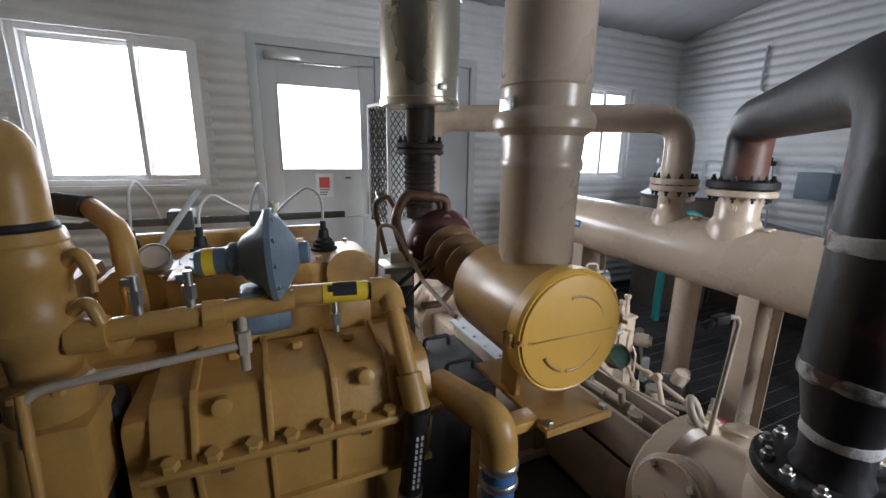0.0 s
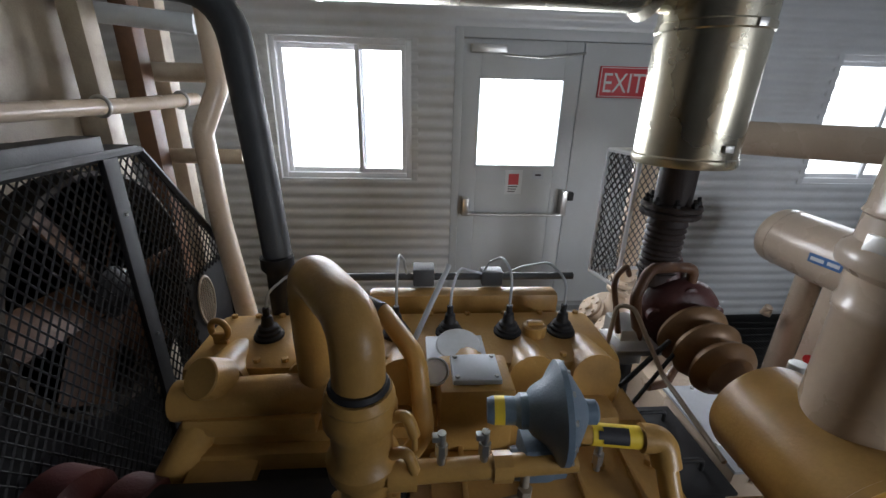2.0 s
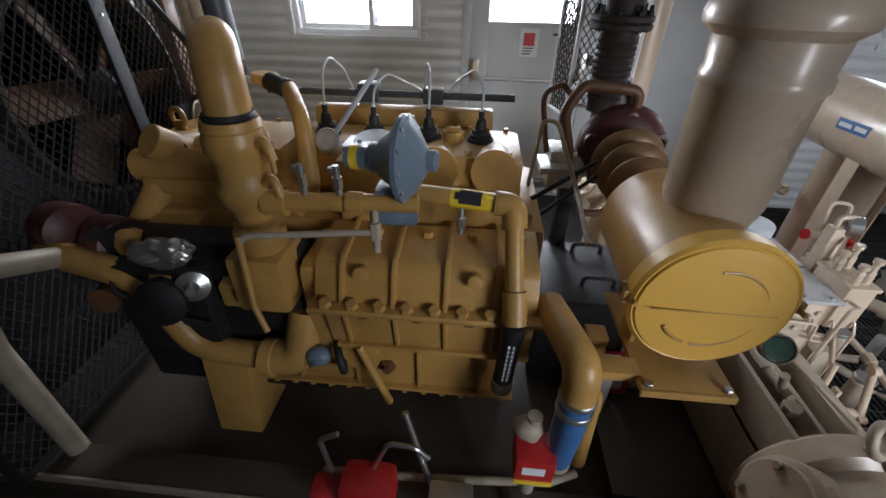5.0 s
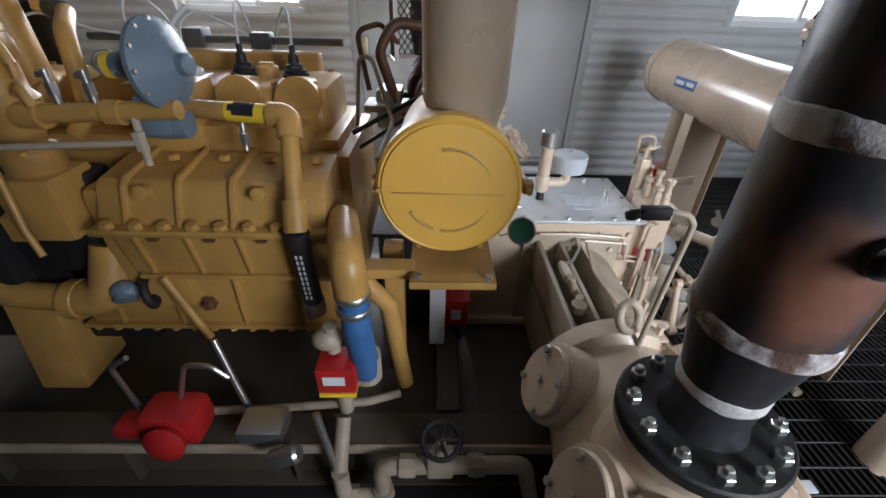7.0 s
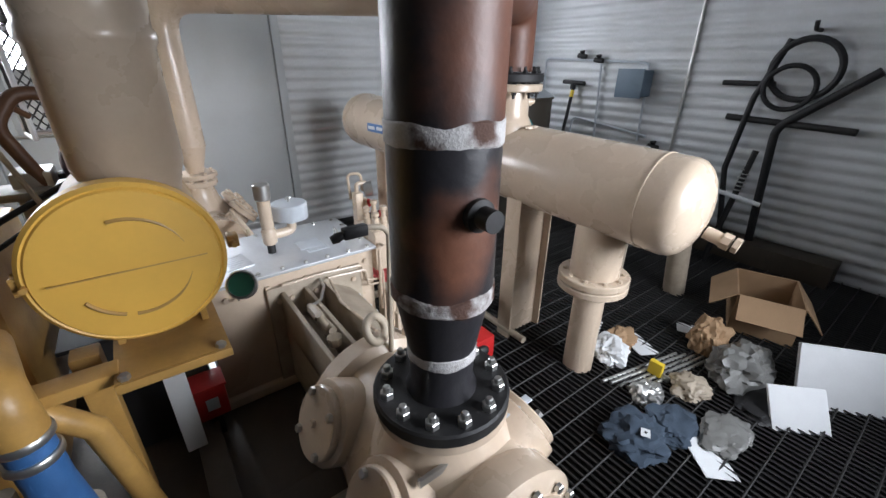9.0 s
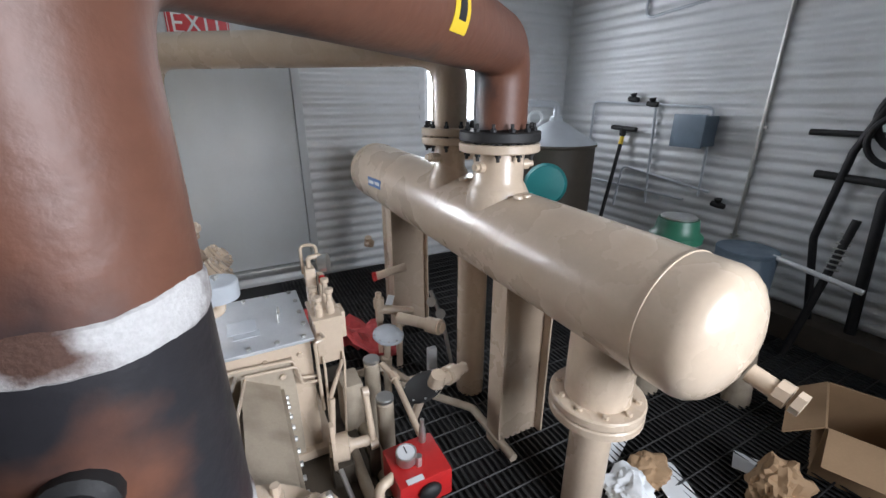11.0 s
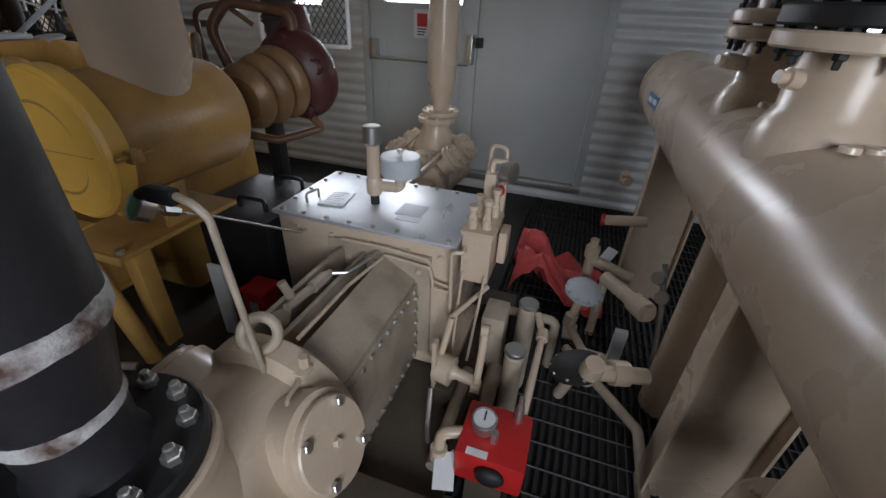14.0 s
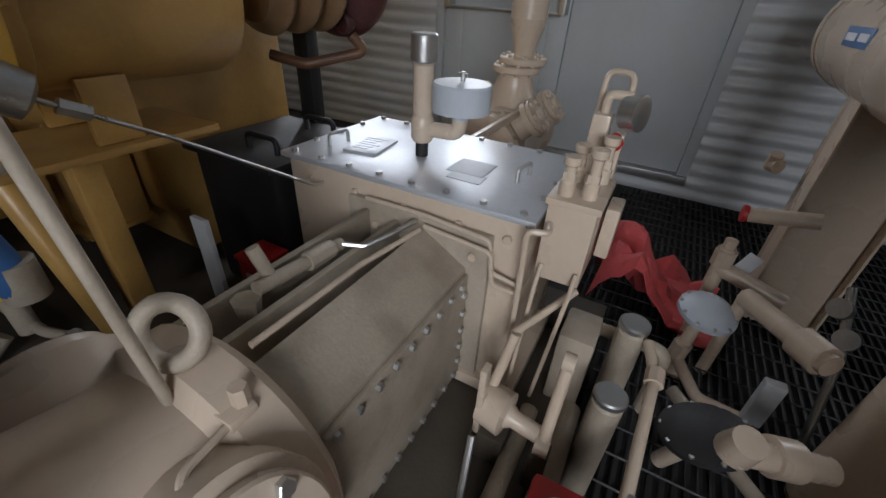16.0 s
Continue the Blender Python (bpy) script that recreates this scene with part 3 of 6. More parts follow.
for i, x in enumerate(PLUGS):
    plug = piece("spark_plug", boot, eng, Matrix.Translation((x, -2.21, 1.042)))
    WORLD[plug] = Matrix()
    reach = (-0.14, -0.05, 0.15, 0.03, 0.22)[i]
    rise = (0.1, 0.12, 0.08, 0.13, 0.06)[i]
    lead = tube([(x, -2.21, 1.13), (x + 0.004, -2.2, 1.13 + rise), (x + 0.25 * reach, -2.12, 1.16 + rise), (x + 0.7 * reach, -2.02, 1.1 + rise), (x + reach, -1.95, 1.14)], 0.0045, 0.07, 8, 6)
    part("lead", lead, LIGHTGREY, eng, "grey braided ignition lead")
part("oil_filler_cap", join(disc(0.038, 0, 0.04, (-0.94, -2.22, 1.04)), box(-0.965, -0.915, -2.228, -2.212, 1.075, 1.092, 0.003)), YELLOW, eng)
part("rocker_cover_plate", join(disc(0.07, 0, 0.012, (-1.2, -2.3, 1.055), (0, -0.2, 1)), box(-1.3, -1.12, -2.36, -2.24, 1.04, 1.056, 0.004)), ALU, eng, "bare metal plate on the head")
part("dipstick", tube([(-1.36, -2.33, 1.04), (-1.22, -2.12, 1.25)], 0.009), LIGHTGREY, eng)
# thermostat housing and lifting eye
part("thermostat_housing", join(tube([(-1.98, -2.42, 0.98), (-1.55, -2.42, 1.0)], 0.055, seg=18), disc(0.055, -0.03, 0.05, (-1.87, -2.42, 1.05), (-0.3, -0.6, 0.5)), box(-1.95, -1.6, -2.48, -2.36, 0.9, 0.96, 0.015), tube([(-1.9, -2.42, 0.95), (-1.98, -2.5, 0.8)], 0.05, seg=16)), YELLOW, eng)
part("lifting_eye", join(ring((-1.93, -2.24, 1.09), (0.3, 1, 0), 0.03, 0.01), box(-1.95, -1.91, -2.25, -2.23, 1.0, 1.08, 0.004)), YELLOW, eng)
# large elbow and mixer body
part("intake_elbow", join(tube([(-1.6, -2.4, 0.98), (-1.6, -2.42, 1.38), (-1.445, -2.68, 1.38), (-1.445, -2.69, 1.22)], 0.053, 0.12, 24, 9), lathe([(0.066, 1.2), (0.072, 1.215), (0.066, 1.235)], (-1.445, -2.69, 0), (0, 0, 1), 24)), YELLOW, eng)
part("clamp", lathe([(0.058, 1.232), (0.062, 1.24), (0.058, 1.25)], (-1.445, -2.69, 0), (0, 0, 1), 24), RUBBER, eng)
mixer = part("gas_mixer", lathe([(0.055, 0.86), (0.07, 0.88), (0.07, 0.93), (0.052, 0.95), (0.055, 1.0), (0.075, 1.03), (0.078, 1.06), (0.064, 1.08), (0.064, 1.14), (0.076, 1.16), (0.076, 1.19), (0.066, 1.22)], (-1.445, -2.69, 0), (0, 0, 1), 28), YELLOW, eng)
for a in range(6):
    piece("bolt", BOLT_YELLOW, mixer, Matrix.Translation((-1.445 + 0.064 * math.cos(a * 1.047), -2.69 + 0.064 * math.sin(a * 1.047), 0.93)))
part("throttle_body", join(box(-1.53, -1.37, -2.77, -2.6, 0.68, 0.87, 0.02), lathe([(0.06, 0), (0.09, 0.03), (0.095, 0.1), (0.05, 0.12)], (-1.47, -2.55, 0.75), (0, -1, -0.1), 24)), YELLOW, eng)
for z in (1.075, 1.17):
    part("toggle_clamp", join(tube([(-1.385, -2.71, z), (-1.35, -2.73, z + 0.03), (-1.335, -2.735, z - 0.02)], 0.012, 0.02, 10), tube([(-1.335, -2.735, z), (-1.335, -2.74, z - 0.05)], 0.006)), YELLOW, eng)
part("breather_pipe", tube([(-1.52, -2.33, 1.24), (-1.42, -2.4, 1.24), (-1.33, -2.55, 1.2), (-1.31, -2.6, 1.02), (-1.36, -2.62, 0.95)], 0.024, 0.07, 14), YELLOW, eng)
part("breather_hose", tube([(-1.5, -2.345, 1.245), (-1.42, -2.41, 1.24)], 0.028), RUBBER, eng, "black rubber hose coupling")
part("breather_cap", disc(0.042, 0, 0.03, (-1.53, -2.32, 1.235), (0.1, 0, 1)), YELLOW, eng)
# governor with grey plate and gauge
gov = part("governor", join(box(-1.27, -1.07, -2.52, -2.36, 0.86, 1.07, 0.015), box(-1.24, -0.75, -2.5, -2.38, 0.8, 0.95, 0.03)), YELLOW, eng)
part("governor_plate", box(-1.235, -1.105, -2.5, -2.385, 1.072, 1.088, 0.005), LIGHTGREY, eng, "light grey cover plate")
bolts(BOLT_SMALL, eng, [(x, y, 1.087) for x in (-1.222, -1.118) for y in (-2.486, -2.4)], (0, 0, 1))
part("gauge", lathe([(0.03, -0.03), (0.036, -0.02), (0.036, 0.014), (0.032, 0.018), (0.031, 0.012), (0.0, 0.012)], (-1.285, -2.5, 1.12), (0.1, -0.8, 0.6), 24), STEEL, eng)
part("gauge_face", disc(0.029, 0.0125, 0.0135, (-1.285, -2.5, 1.12), (0.1, -0.8, 0.6), 0.0), PAPER, eng)
# fuel line, petcocks, gas regulator and supply pipe
FY, FZ = -2.72, 1.05
part("fuel_header", join(tube([(-1.42, FY, FZ - 0.02), (-0.99, FY, FZ)], 0.024), lathe([(0.034, -0.03), (0.034, 0.03)], (-1.36, FY, FZ - 0.02), (1, 0, 0), 14), lathe([(0.032, -0.02), (0.032, 0.02)], (-1.15, FY, FZ - 0.01), (1, 0, 0), 8)), YELLOW, eng)
for x in (-1.28, -1.19):
    part("petcock", join(tube([(x, FY, FZ), (x, FY, FZ + 0.09)], 0.009), lathe([(0.013, 0), (0.013, 0.03)], (x, FY, FZ + 0.03), (0, 0, 1), 6), box(x - 0.02, x + 0.006, FY - 0.008, FY + 0.008, FZ + 0.07, FZ + 0.085, 0.003)), STEEL, eng)
part("drain_cock", join(tube([(-1.1, FY - 0.01, FZ), (-1.1, FY - 0.02, FZ - 0.14)], 0.01), lathe([(0.016, 0), (0.016, 0.05)], (-1.1, FY - 0.02, FZ - 0.1), (0, 0, 1), 6), tube([(-1.45, -2.8, 0.87), (-1.44, -2.8, 0.97), (-1.1, FY - 0.02, 0.97)], 0.009, 0.04)), TAN_DULL, eng)
part("thin_line", tube([(-1.44, -2.8, 0.97), (-1.44, -2.82, 0.75), (-1.41, -2.84, 0.68)], 0.009), YELLOW, eng)
OFFSET = Vector((0.076, 0.1, -0.035))
reg = thing("gas_regulator", "blue-grey diaphragm gas regulator beside the engine", "regulator", (-1.05, FY, 1.08))
RC, RAX = Vector((-1.045, -2.72, 1.195)), Vector((1, -0.12, 0.05))
part("diaphragm_case", lathe([(0.03, -0.075), (0.05, -0.06), (0.07, -0.03), (0.1, -0.012), (0.108, -0.006), (0.108, 0.006), (0.1, 0.012), (0.07, 0.03), (0.045, 0.045), (0.026, 0.055), (0.026, 0.075), (0.02, 0.08)], RC, RAX, 40), BLUEGREY, reg)
bolt_ring(BOLT_SMALL, reg, RC + RAX.normalized() * 0.007, RAX, 0.1, 12)
part("spring_case", lathe([(0.026, 0), (0.03, 0.012), (0.03, 0.06), (0.038, 0.07), (0.038, 0.09)], RC - RAX.normalized() * 0.155, RAX, 20), BLUEGREY, reg)
part("regulator_body", join(box(-1.125, -1.045, -2.765, -2.68, 1.03, 1.13, 0.02), lathe([(0.035, -0.06), (0.04, 0), (0.035, 0.06)], (-1.08, FY, FZ), (1, 0, 0), 20)), BLUEGREY, reg)
part("label", lathe([(0.0305, 0), (0.0305, 0.022)], RC - RAX.normalized() * 0.14, RAX, 20), OCHRE, reg, "yellow label band")
OFFSET = Vector((0, 0, 0))
gp = thing("gas_supply_pipe", "yellow threaded gas pipe with a flow-arrow label", "pipe", (-0.69, -2.6, 0.76))
GA, GB, GC = Vector((-0.98, -2.55, 1.04)), Vector((-0.69, -2.588, 1.034)), Vector((-0.668, -2.748, 0.76))
GD = (GB - GA).normalized()
part("pipe", tube([GA, GB], 0.025, 0.0, 18), YELLOW, gp)
part("down_pipe", tube([GB, GC], 0.025, 0.0, 18), YELLOW, gp)
part("elbow", tube([GB - GD * 0.05, GB, GB + (GC - GB).normalized() * 0.06], 0.034, 0.04, 18), YELLOW, gp)
part("label", lathe([(0.0265, 0), (0.0265, 0.115)], GB - GD * 0.17, GD, 24), OCHRE, gp, "yellow pipe label with a black arrow")
face_way = along(GD).to_3x3().inverted() @ Vector((-0.1, -0.75, 0.65))
turn_to = math.atan2(face_way.y, face_way.x)
part("arrow", patch(GB - GD * 0.146, GD, 0.0268, turn_to - 0.75, turn_to + 0.75, 0.0, 0.06, 10), INK, gp)
part("arrow_head", patch(GB - GD * 0.158, GD, 0.0268, turn_to - 0.35, turn_to + 0.35, 0.0, 0.014, 6), INK, gp)
part("coupling", tube([GC + (GB - GC).normalized() * 0.09, GC], 0.034), YELLOW, gp)
part("drain_cock", join(tube([(-0.83, -2.565, 1.02), (-0.83, -2.575, 0.93)], 0.008), lathe([(0.014, 0), (0.014, 0.03)], (-0.83, -2.572, 0.95), (0, 0, 1), 6)), STEEL, gp)
hz = thing("rubber_gas_hose", "black rubber hose with crimped steel ends", "hose", (-0.67, -2.72, 0.45))
HB = Vector((-0.672, -2.7, 0.45))
HD = (HB - GC).normalized()
part("hose", tube([GC, HB], 0.03, seg=18), RUBBER, hz)
part("ferrule", tube([GC - HD * 0.012, GC + HD * 0.04], 0.034, seg=18), BLACK, hz)
part("ferrule", tube([HB - HD * 0.04, HB + HD * 0.015], 0.034, seg=18), STEEL, hz)
for k in range(9):
    c = GC + HD * (0.07 + 0.021 * k)
    for dx in (-0.009, 0.004):
        part("print_mark", box(c.x + dx, c.x + dx + 0.006, c.y - 0.0315, c.y - 0.029, c.z - 0.006, c.z + 0.006, 0), PAPER, hz)


def prism(x0, x1, section, bevel=0.008):
    """A bar along x with the given (y, z) section."""
    b = bmesh.new()
    ends = [[b.verts.new((x, y, z)) for y, z in section] for x in (x0, x1)]
    b.faces.new(ends[0])
    b.faces.new(ends[1][::-1])
    for i in range(len(section)):
        j = (i + 1) % len(section)
        b.faces.new((ends[0][i], ends[0][j], ends[1][j], ends[1][i]))
    bmesh.ops.recalc_face_normals(b, faces=b.faces)
    if bevel:
        bmesh.ops.bevel(b, geom=b.edges[:], offset=bevel, segments=2, affect="EDGES", profile=0.6)
    return b


side = thing("engine_side_cover", "ribbed yellow side covers bolted to the engine", "engine cover", (-0.92, -2.5, 0.35))
sc = part("side_cover", prism(-1.24, -0.6, [(-2.46, 0.885), (-2.635, 0.862), (-2.655, 0.845), (-2.7, 0.745), (-2.46, 0.745)]), YELLOW, side)
door_a = part("crankcase_door", prism(-1.22, -0.6, [(-2.46, 0.73), (-2.7, 0.73), (-2.67, 0.555), (-2.46, 0.555)]), YELLOW, side)
part("cover_flange", prism(-1.25, -0.59, [(-2.5, 0.75), (-2.735, 0.75), (-2.74, 0.742), (-2.735, 0.728), (-2.5, 0.728)], 0.003), YELLOW, side)
part("door_lip", prism(-1.2, -0.6, [(-2.5, 0.566), (-2.69, 0.566), (-2.69, 0.55), (-2.5, 0.55)], 0.003), YELLOW, side)
for x in (-1.156, -1.007, -0.858, -0.715):
    part("cover_rib", prism(x - 0.007, x + 0.007, [(-2.46, 0.9), (-2.64, 0.877), (-2.668, 0.852), (-2.713, 0.75), (-2.5, 0.75)], 0.003), YELLOW, sc)
    part("door_rib", prism(x - 0.006, x + 0.006, [(-2.5, 0.73), (-2.712, 0.73), (-2.682, 0.566), (-2.5, 0.566)], 0.003), YELLOW, door_a)
for k in range(8):
    piece("bolt", BOLT_YELLOW, sc, along((0, -0.2, 1), (-1.2 + k * 0.078, -2.718, 0.75)) @ Matrix.Scale(1.7, 4))
for k, x in enumerate((-1.08, -0.93, -0.79, -0.65)):
    piece("bolt", BOLT_YELLOW, sc, along((0, 0.1, 1), (x, -2.52, 0.878)) @ Matrix.Scale(1.5, 4))
for x in (-1.1, -0.78):
    part("cover_boss", lathe([(0.02, -0.02), (0.02, 0.02), (0.012, 0.022)], (x, -2.668, 0.838), (0, -1, 0.3), 16), YELLOW, sc)
for x in (-1.1, -0.94, -0.79):
    part("door_catch", box(x - 0.014, x + 0.014, -2.712, -2.695, 0.7, 0.712, 0.002), BROWN, door_a)
part("lower_cover", box(-1.5, -0.64, -2.62, -2.45, 0.3, 0.55, 0.02), YELLOW, side)
for k in range(13):
    piece("bolt", BOLT_YELLOW, side, along((0, 0, -1), (-1.48 + k * 0.068, -2.63, 0.292)) @ Matrix.Scale(1.2, 4))
for x in (-1.38, -1.17, -0.95, -0.74):
    part("stiffener", prism(x - 0.006, x + 0.006, [(-2.61, 0.545), (-2.635, 0.545), (-2.635, 0.31), (-2.61, 0.31)], 0.002), YELLOW, side)
part("drain_plug", lathe([(0.028, 0), (0.028, 0.012), (0.016, 0.014), (0.016, 0.03)], (-1.06, -2.62, 0.4), (0, -1, 0), 6), BROWN, side)
part("pan_flange", box(-1.52, -0.62, -2.64, -2.45, 0.29, 0.305, 0.003), YELLOW, side)
part("front_housing", box(-1.3, -1.08, -2.66, -2.4, 0.4, 0.84, 0.04), YELLOW, side)
# black box and sheet added for the deep shade low on the engine's left front
part("shade_infill", join(box(-1.78, -1.32, -2.62, -2.4, 0.35, 0.82, 0.05), box(-2.0, -1.3, -2.6, -2.5, 0.2, 0.86, 0.02)), BLACK, side)
part("engine_mount", prism(-1.72, -1.55, [(-2.5, 0.47), (-2.66, 0.47), (-2.72, 0.06), (-2.5, 0.06)], 0.012), YELLOW, side)
part("side_brace", tube([(-1.13, -2.69, 0.56), (-1.04, -2.71, 0.32)], 0.013), YELLOW, side)
part("coolant_pipe", tube([(-2.15, -2.6, 0.78), (-1.8, -2.66, 0.75), (-1.7, -2.67, 0.47), (-1.42, -2.67, 0.45)], 0.045, 0.14, 18), YELLOW, side)
part("water_pump", join(tube([(-1.46, -2.67, 0.45), (-1.34, -2.67, 0.46), (-1.32, -2.6, 0.62)], 0.06, 0.09, 20), lathe([(0.06, -0.025), (0.066, -0.02), (0.066, 0.02), (0.06, 0.025)], (-1.45, -2.67, 0.45), (1, 0, 0), 20)), YELLOW, side)
part("hose_loop", ring((-1.2, -2.68, 0.49), (0.9, 0.4, 0.1), 0.045, 0.013), RUBBER, side, "black rubber hose loop")
part("inlet_body", join(ball((-1.27, -2.69, 0.5), 0.04, (1.1, 0.8, 0.9)), lathe([(0.03, 0), (0.034, 0.03)], (-1.27, -2.69, 0.5), (0.3, -0.6, -0.6), 16)), BLUEGREY, side)
for i, (x, z) in enumerate(((-2.14, 0.82), (-1.98, 0.78))):
    part("drive_pulley", join(lathe([(0.05, -0.07), (0.085, -0.05), (0.09, 0.05), (0.05, 0.07)], (x, -2.52, z), (1, -0.3, 0), 20), ball((x, -2.56, z), 0.06)), MAROON, side, "maroon painted pump housing")
part("accessory_drive", join(box(-1.9, -1.6, -2.68, -2.45, 0.45, 0.8, 0.03), lathe([(0.07, 0), (0.075, 0.1), (0.04, 0.12)], (-1.72, -2.64, 0.7), (0.2, -1, 0.2), 20)), BLACK, side)
part("alternator", lathe([(0.04, 0), (0.048, 0.02), (0.048, 0.05), (0.02, 0.06), (0.014, 0.09)], (-1.64, -2.64, 0.74), (0.4, -0.8, 0.2), 20), STEEL, side)
part("timing_cover", join(prism(-1.88, -1.7, [(-2.4, 0.86), (-2.52, 0.84), (-2.57, 0.72), (-2.4, 0.7)], 0.02), lathe([(0.05, 0), (0.055, 0.03), (0.03, 0.04)], (-1.85, -2.57, 0.82), (0, -1, 0.2), 20)), YELLOW, side)
part("belt_bracket", prism(-1.75, -1.68, [(-2.55, 0.8), (-2.69, 0.78), (-2.69, 0.7), (-2.55, 0.62)], 0.008), YELLOW, side)
part("belt_bracket", prism(-1.56, -1.5, [(-2.5, 0.78), (-2.66, 0.74), (-2.66, 0.66), (-2.5, 0.6)], 0.008), YELLOW, side)
part("idler", lathe([(0.02, -0.03), (0.045, -0.028), (0.04, 0.0), (0.045, 0.028), (0.02, 0.03)], (-1.95, -2.66, 0.66), (0.2, -1, 0.1), 20), BROWN, side)
part("wiring", join(*[tube([(-1.95 + 0.07 * k, -2.58, 0.8), (-1.85 + 0.06 * k, -2.72, 0.74 - 0.04 * k), (-1.65 + 0.02 * k, -2.7, 0.62)], 0.007, 0.06, 8) for k in range(4)]), RUBBER, side)

wrap = bmesh.new()
bmesh.ops.create_icosphere(wrap, subdivisions=4, radius=0.07)
for v in wrap.verts:
    v.co = Vector((-1.72, -2.63, 0.83)) + Vector((v.co.x * 1.4, v.co.y * 0.7, v.co.z * 0.7)) * (1 + 0.35 * noise.noise(v.co * 26) + 0.14 * noise.noise(v.co * 60))
OFFSET = Vector((0, 0, 0))
tagged(part("plastic_wrap", wrap, STEEL, angle=25), "crumpled clear plastic wrap tucked into the engine side", "wrap")
tee = thing("tan_drain_pipe", "tan threaded tee with a blue hose beside the engine", "pipe", (-2.1, -2.85, FLOOR))
part("pipe", tube([(-2.08, -2.64, 0.79), (-2.09, -2.83, 0.88)], 0.034, seg=18), TAN_DULL, tee)
part("tee", join(tube([(-2.09, -2.8, 0.87), (-2.1, -2.9, 0.92)], 0.044, seg=18), tube([(-2.1, -2.86, 0.9), (-2.17, -2.86, 0.6), (-2.17, -2.86, FLOOR)], 0.034, 0.1, 18)), TAN_DULL, tee)
part("hose", tube([(-2.1, -2.89, 0.91), (-2.13, -3.0, 1.06)], 0.04, seg=18), BLUE, tee, "blue hose")
# turbocharger and exhaust
OFFSET = Vector((0.057, 0.075, 0))
turbo = thing("turbocharger", "maroon cast-iron turbocharger with brown bellows", "turbocharger", (-0.4, -2.06, 0.85))
TC, TA = Vector((-0.297, -2.005, 0.985)), Vector((0.0, -1, -0.13)).normalized()
part("turbine_housing", join(lathe([(0.03, -0.09), (0.09, -0.085), (0.135, -0.065), (0.162, -0.03), (0.17, 0.0), (0.162, 0.035), (0.135, 0.065), (0.1, 0.08), (0.085, 0.09)], TC, TA, 44), tube([TC + Vector((-0.05, 0.03, 0.05)), (-0.34, -1.945, 1.15), (-0.36, -1.94, 1.2)], 0.075, 0.05)), MAROON, turbo)
for a in range(5):
    q = TC + TA * 0.048 + Vector((0.128 * math.cos(a * 1.2 + 0.4), 0, 0.128 * math.sin(a * 1.2 + 0.4)))
    part("housing_boss", lathe([(0.032, 0), (0.032, 0.02), (0.022, 0.024), (0.02, 0.012)], q, TA, 20), MAROON, turbo)
part("mounting_foot", box(-0.5, -0.43, -2.03, -1.97, 0.5, 0.97, 0.02), BLACK, turbo)
bell = [(0.085, 0)]
for k in range(3):
    r = 0.132 - 0.01 * k
    bell += [(r - 0.03, 0.012 + 0.085 * k), (r - 0.008, 0.022 + 0.085 * k), (r, 0.04 + 0.085 * k), (r - 0.008, 0.058 + 0.085 * k), (r - 0.03, 0.07 + 0.085 * k), (0.075, 0.08 + 0.085 * k)]
part("bellows", lathe(bell, TC + TA * 0.085, TA, 44), BELLOWS, turbo)
part("heat_shield", join(box(-0.62, -0.45, -2.2, -2.05, 0.93, 0.955, 0.004), box(-0.58, -0.48, -2.14, -2.0, 0.85, 1.0, 0.01, m=None)), STEEL, turbo)
part("drain_elbow", tube([TC + TA * 0.03 + Vector((0.06, 0, -0.15)), TC + Vector((0.09, 0.0, -0.2)), TC + Vector((-0.05, -0.12, -0.24)), TC + Vector((-0.15, -0.16, -0.22))], 0.016, 0.05, 12), BROWN, turbo)
part("oil_line", tube([(-0.5, -2.12, 0.95), (-0.56, -2.14, 1.14), (-0.5, -2.1, 1.23), (-0.36, -2.04, 1.21), (-0.28, -2.03, 1.2), (-0.28, -2.03, 1.13)], 0.02, 0.07, 14), BROWN, turbo, "heat-browned curved pipe")
part("oil_line", tube([(-0.6, -2.15, 1.0), (-0.64, -2.12, 1.2), (-0.56, -2.05, 1.22), (-0.5, -1.98, 1.15)], 0.01, 0.05, 10), BROWN, turbo)
part("oil_line", tube([(-0.66, -2.18, 0.8), (-0.63, -2.16, 1.12), (-0.58, -2.18, 1.12), (-0.5, -2.3, 0.92), (-0.52, -2.62, 0.9)], 0.008, 0.05, 8), TAN_DULL, turbo)
part("linkage", join(tube([(-0.65, -2.3, 0.88), (-0.42, -2.18, 0.98)], 0.009), tube([(-0.62, -2.34, 0.84), (-0.4, -2.2, 0.95)], 0.007)), BLACK, turbo)
OFFSET = Vector((0.035, 0.055, -0.03))
sil = thing("exhaust_silencer", "dark exhaust pipe under a shiny aluminium-jacketed duct", "silencer", (-0.36, -1.94, 1.1))
part("jacket", lathe([(0.08, 1.61), (0.166, 1.612), (0.17, 1.62), (0.17, 1.64), (0.165, 1.645), (0.165, 2.02), (0.17, 2.025), (0.17, 2.045), (0.165, 2.05)], (-0.36, -1.94, 0), (0, 0, 1), 48), GALV, sil)
part("duct_elbow", tube([(-0.36, -1.94, 2.05), (-0.36, -1.94, 2.24), (-0.62, -1.94, 2.24)], 0.165, 0.2, 40, 6), GALV, sil)
for k in range(4):
    part("duct_section", lathe([(0.163, 0), (0.168, 0.004), (0.168, 0.02), (0.165, 0.024), (0.165, 0.96), (0.162, 0.965)], (-0.62 - 0.966 * k, -1.94, 2.24), (-1, 0, 0), 40), GALV, sil)
for z in (1.68, 2.035):
    part("latch", box(-0.345, -0.315, -2.116, -2.1, z - 0.012, z + 0.012, 0.003), STEEL, sil)
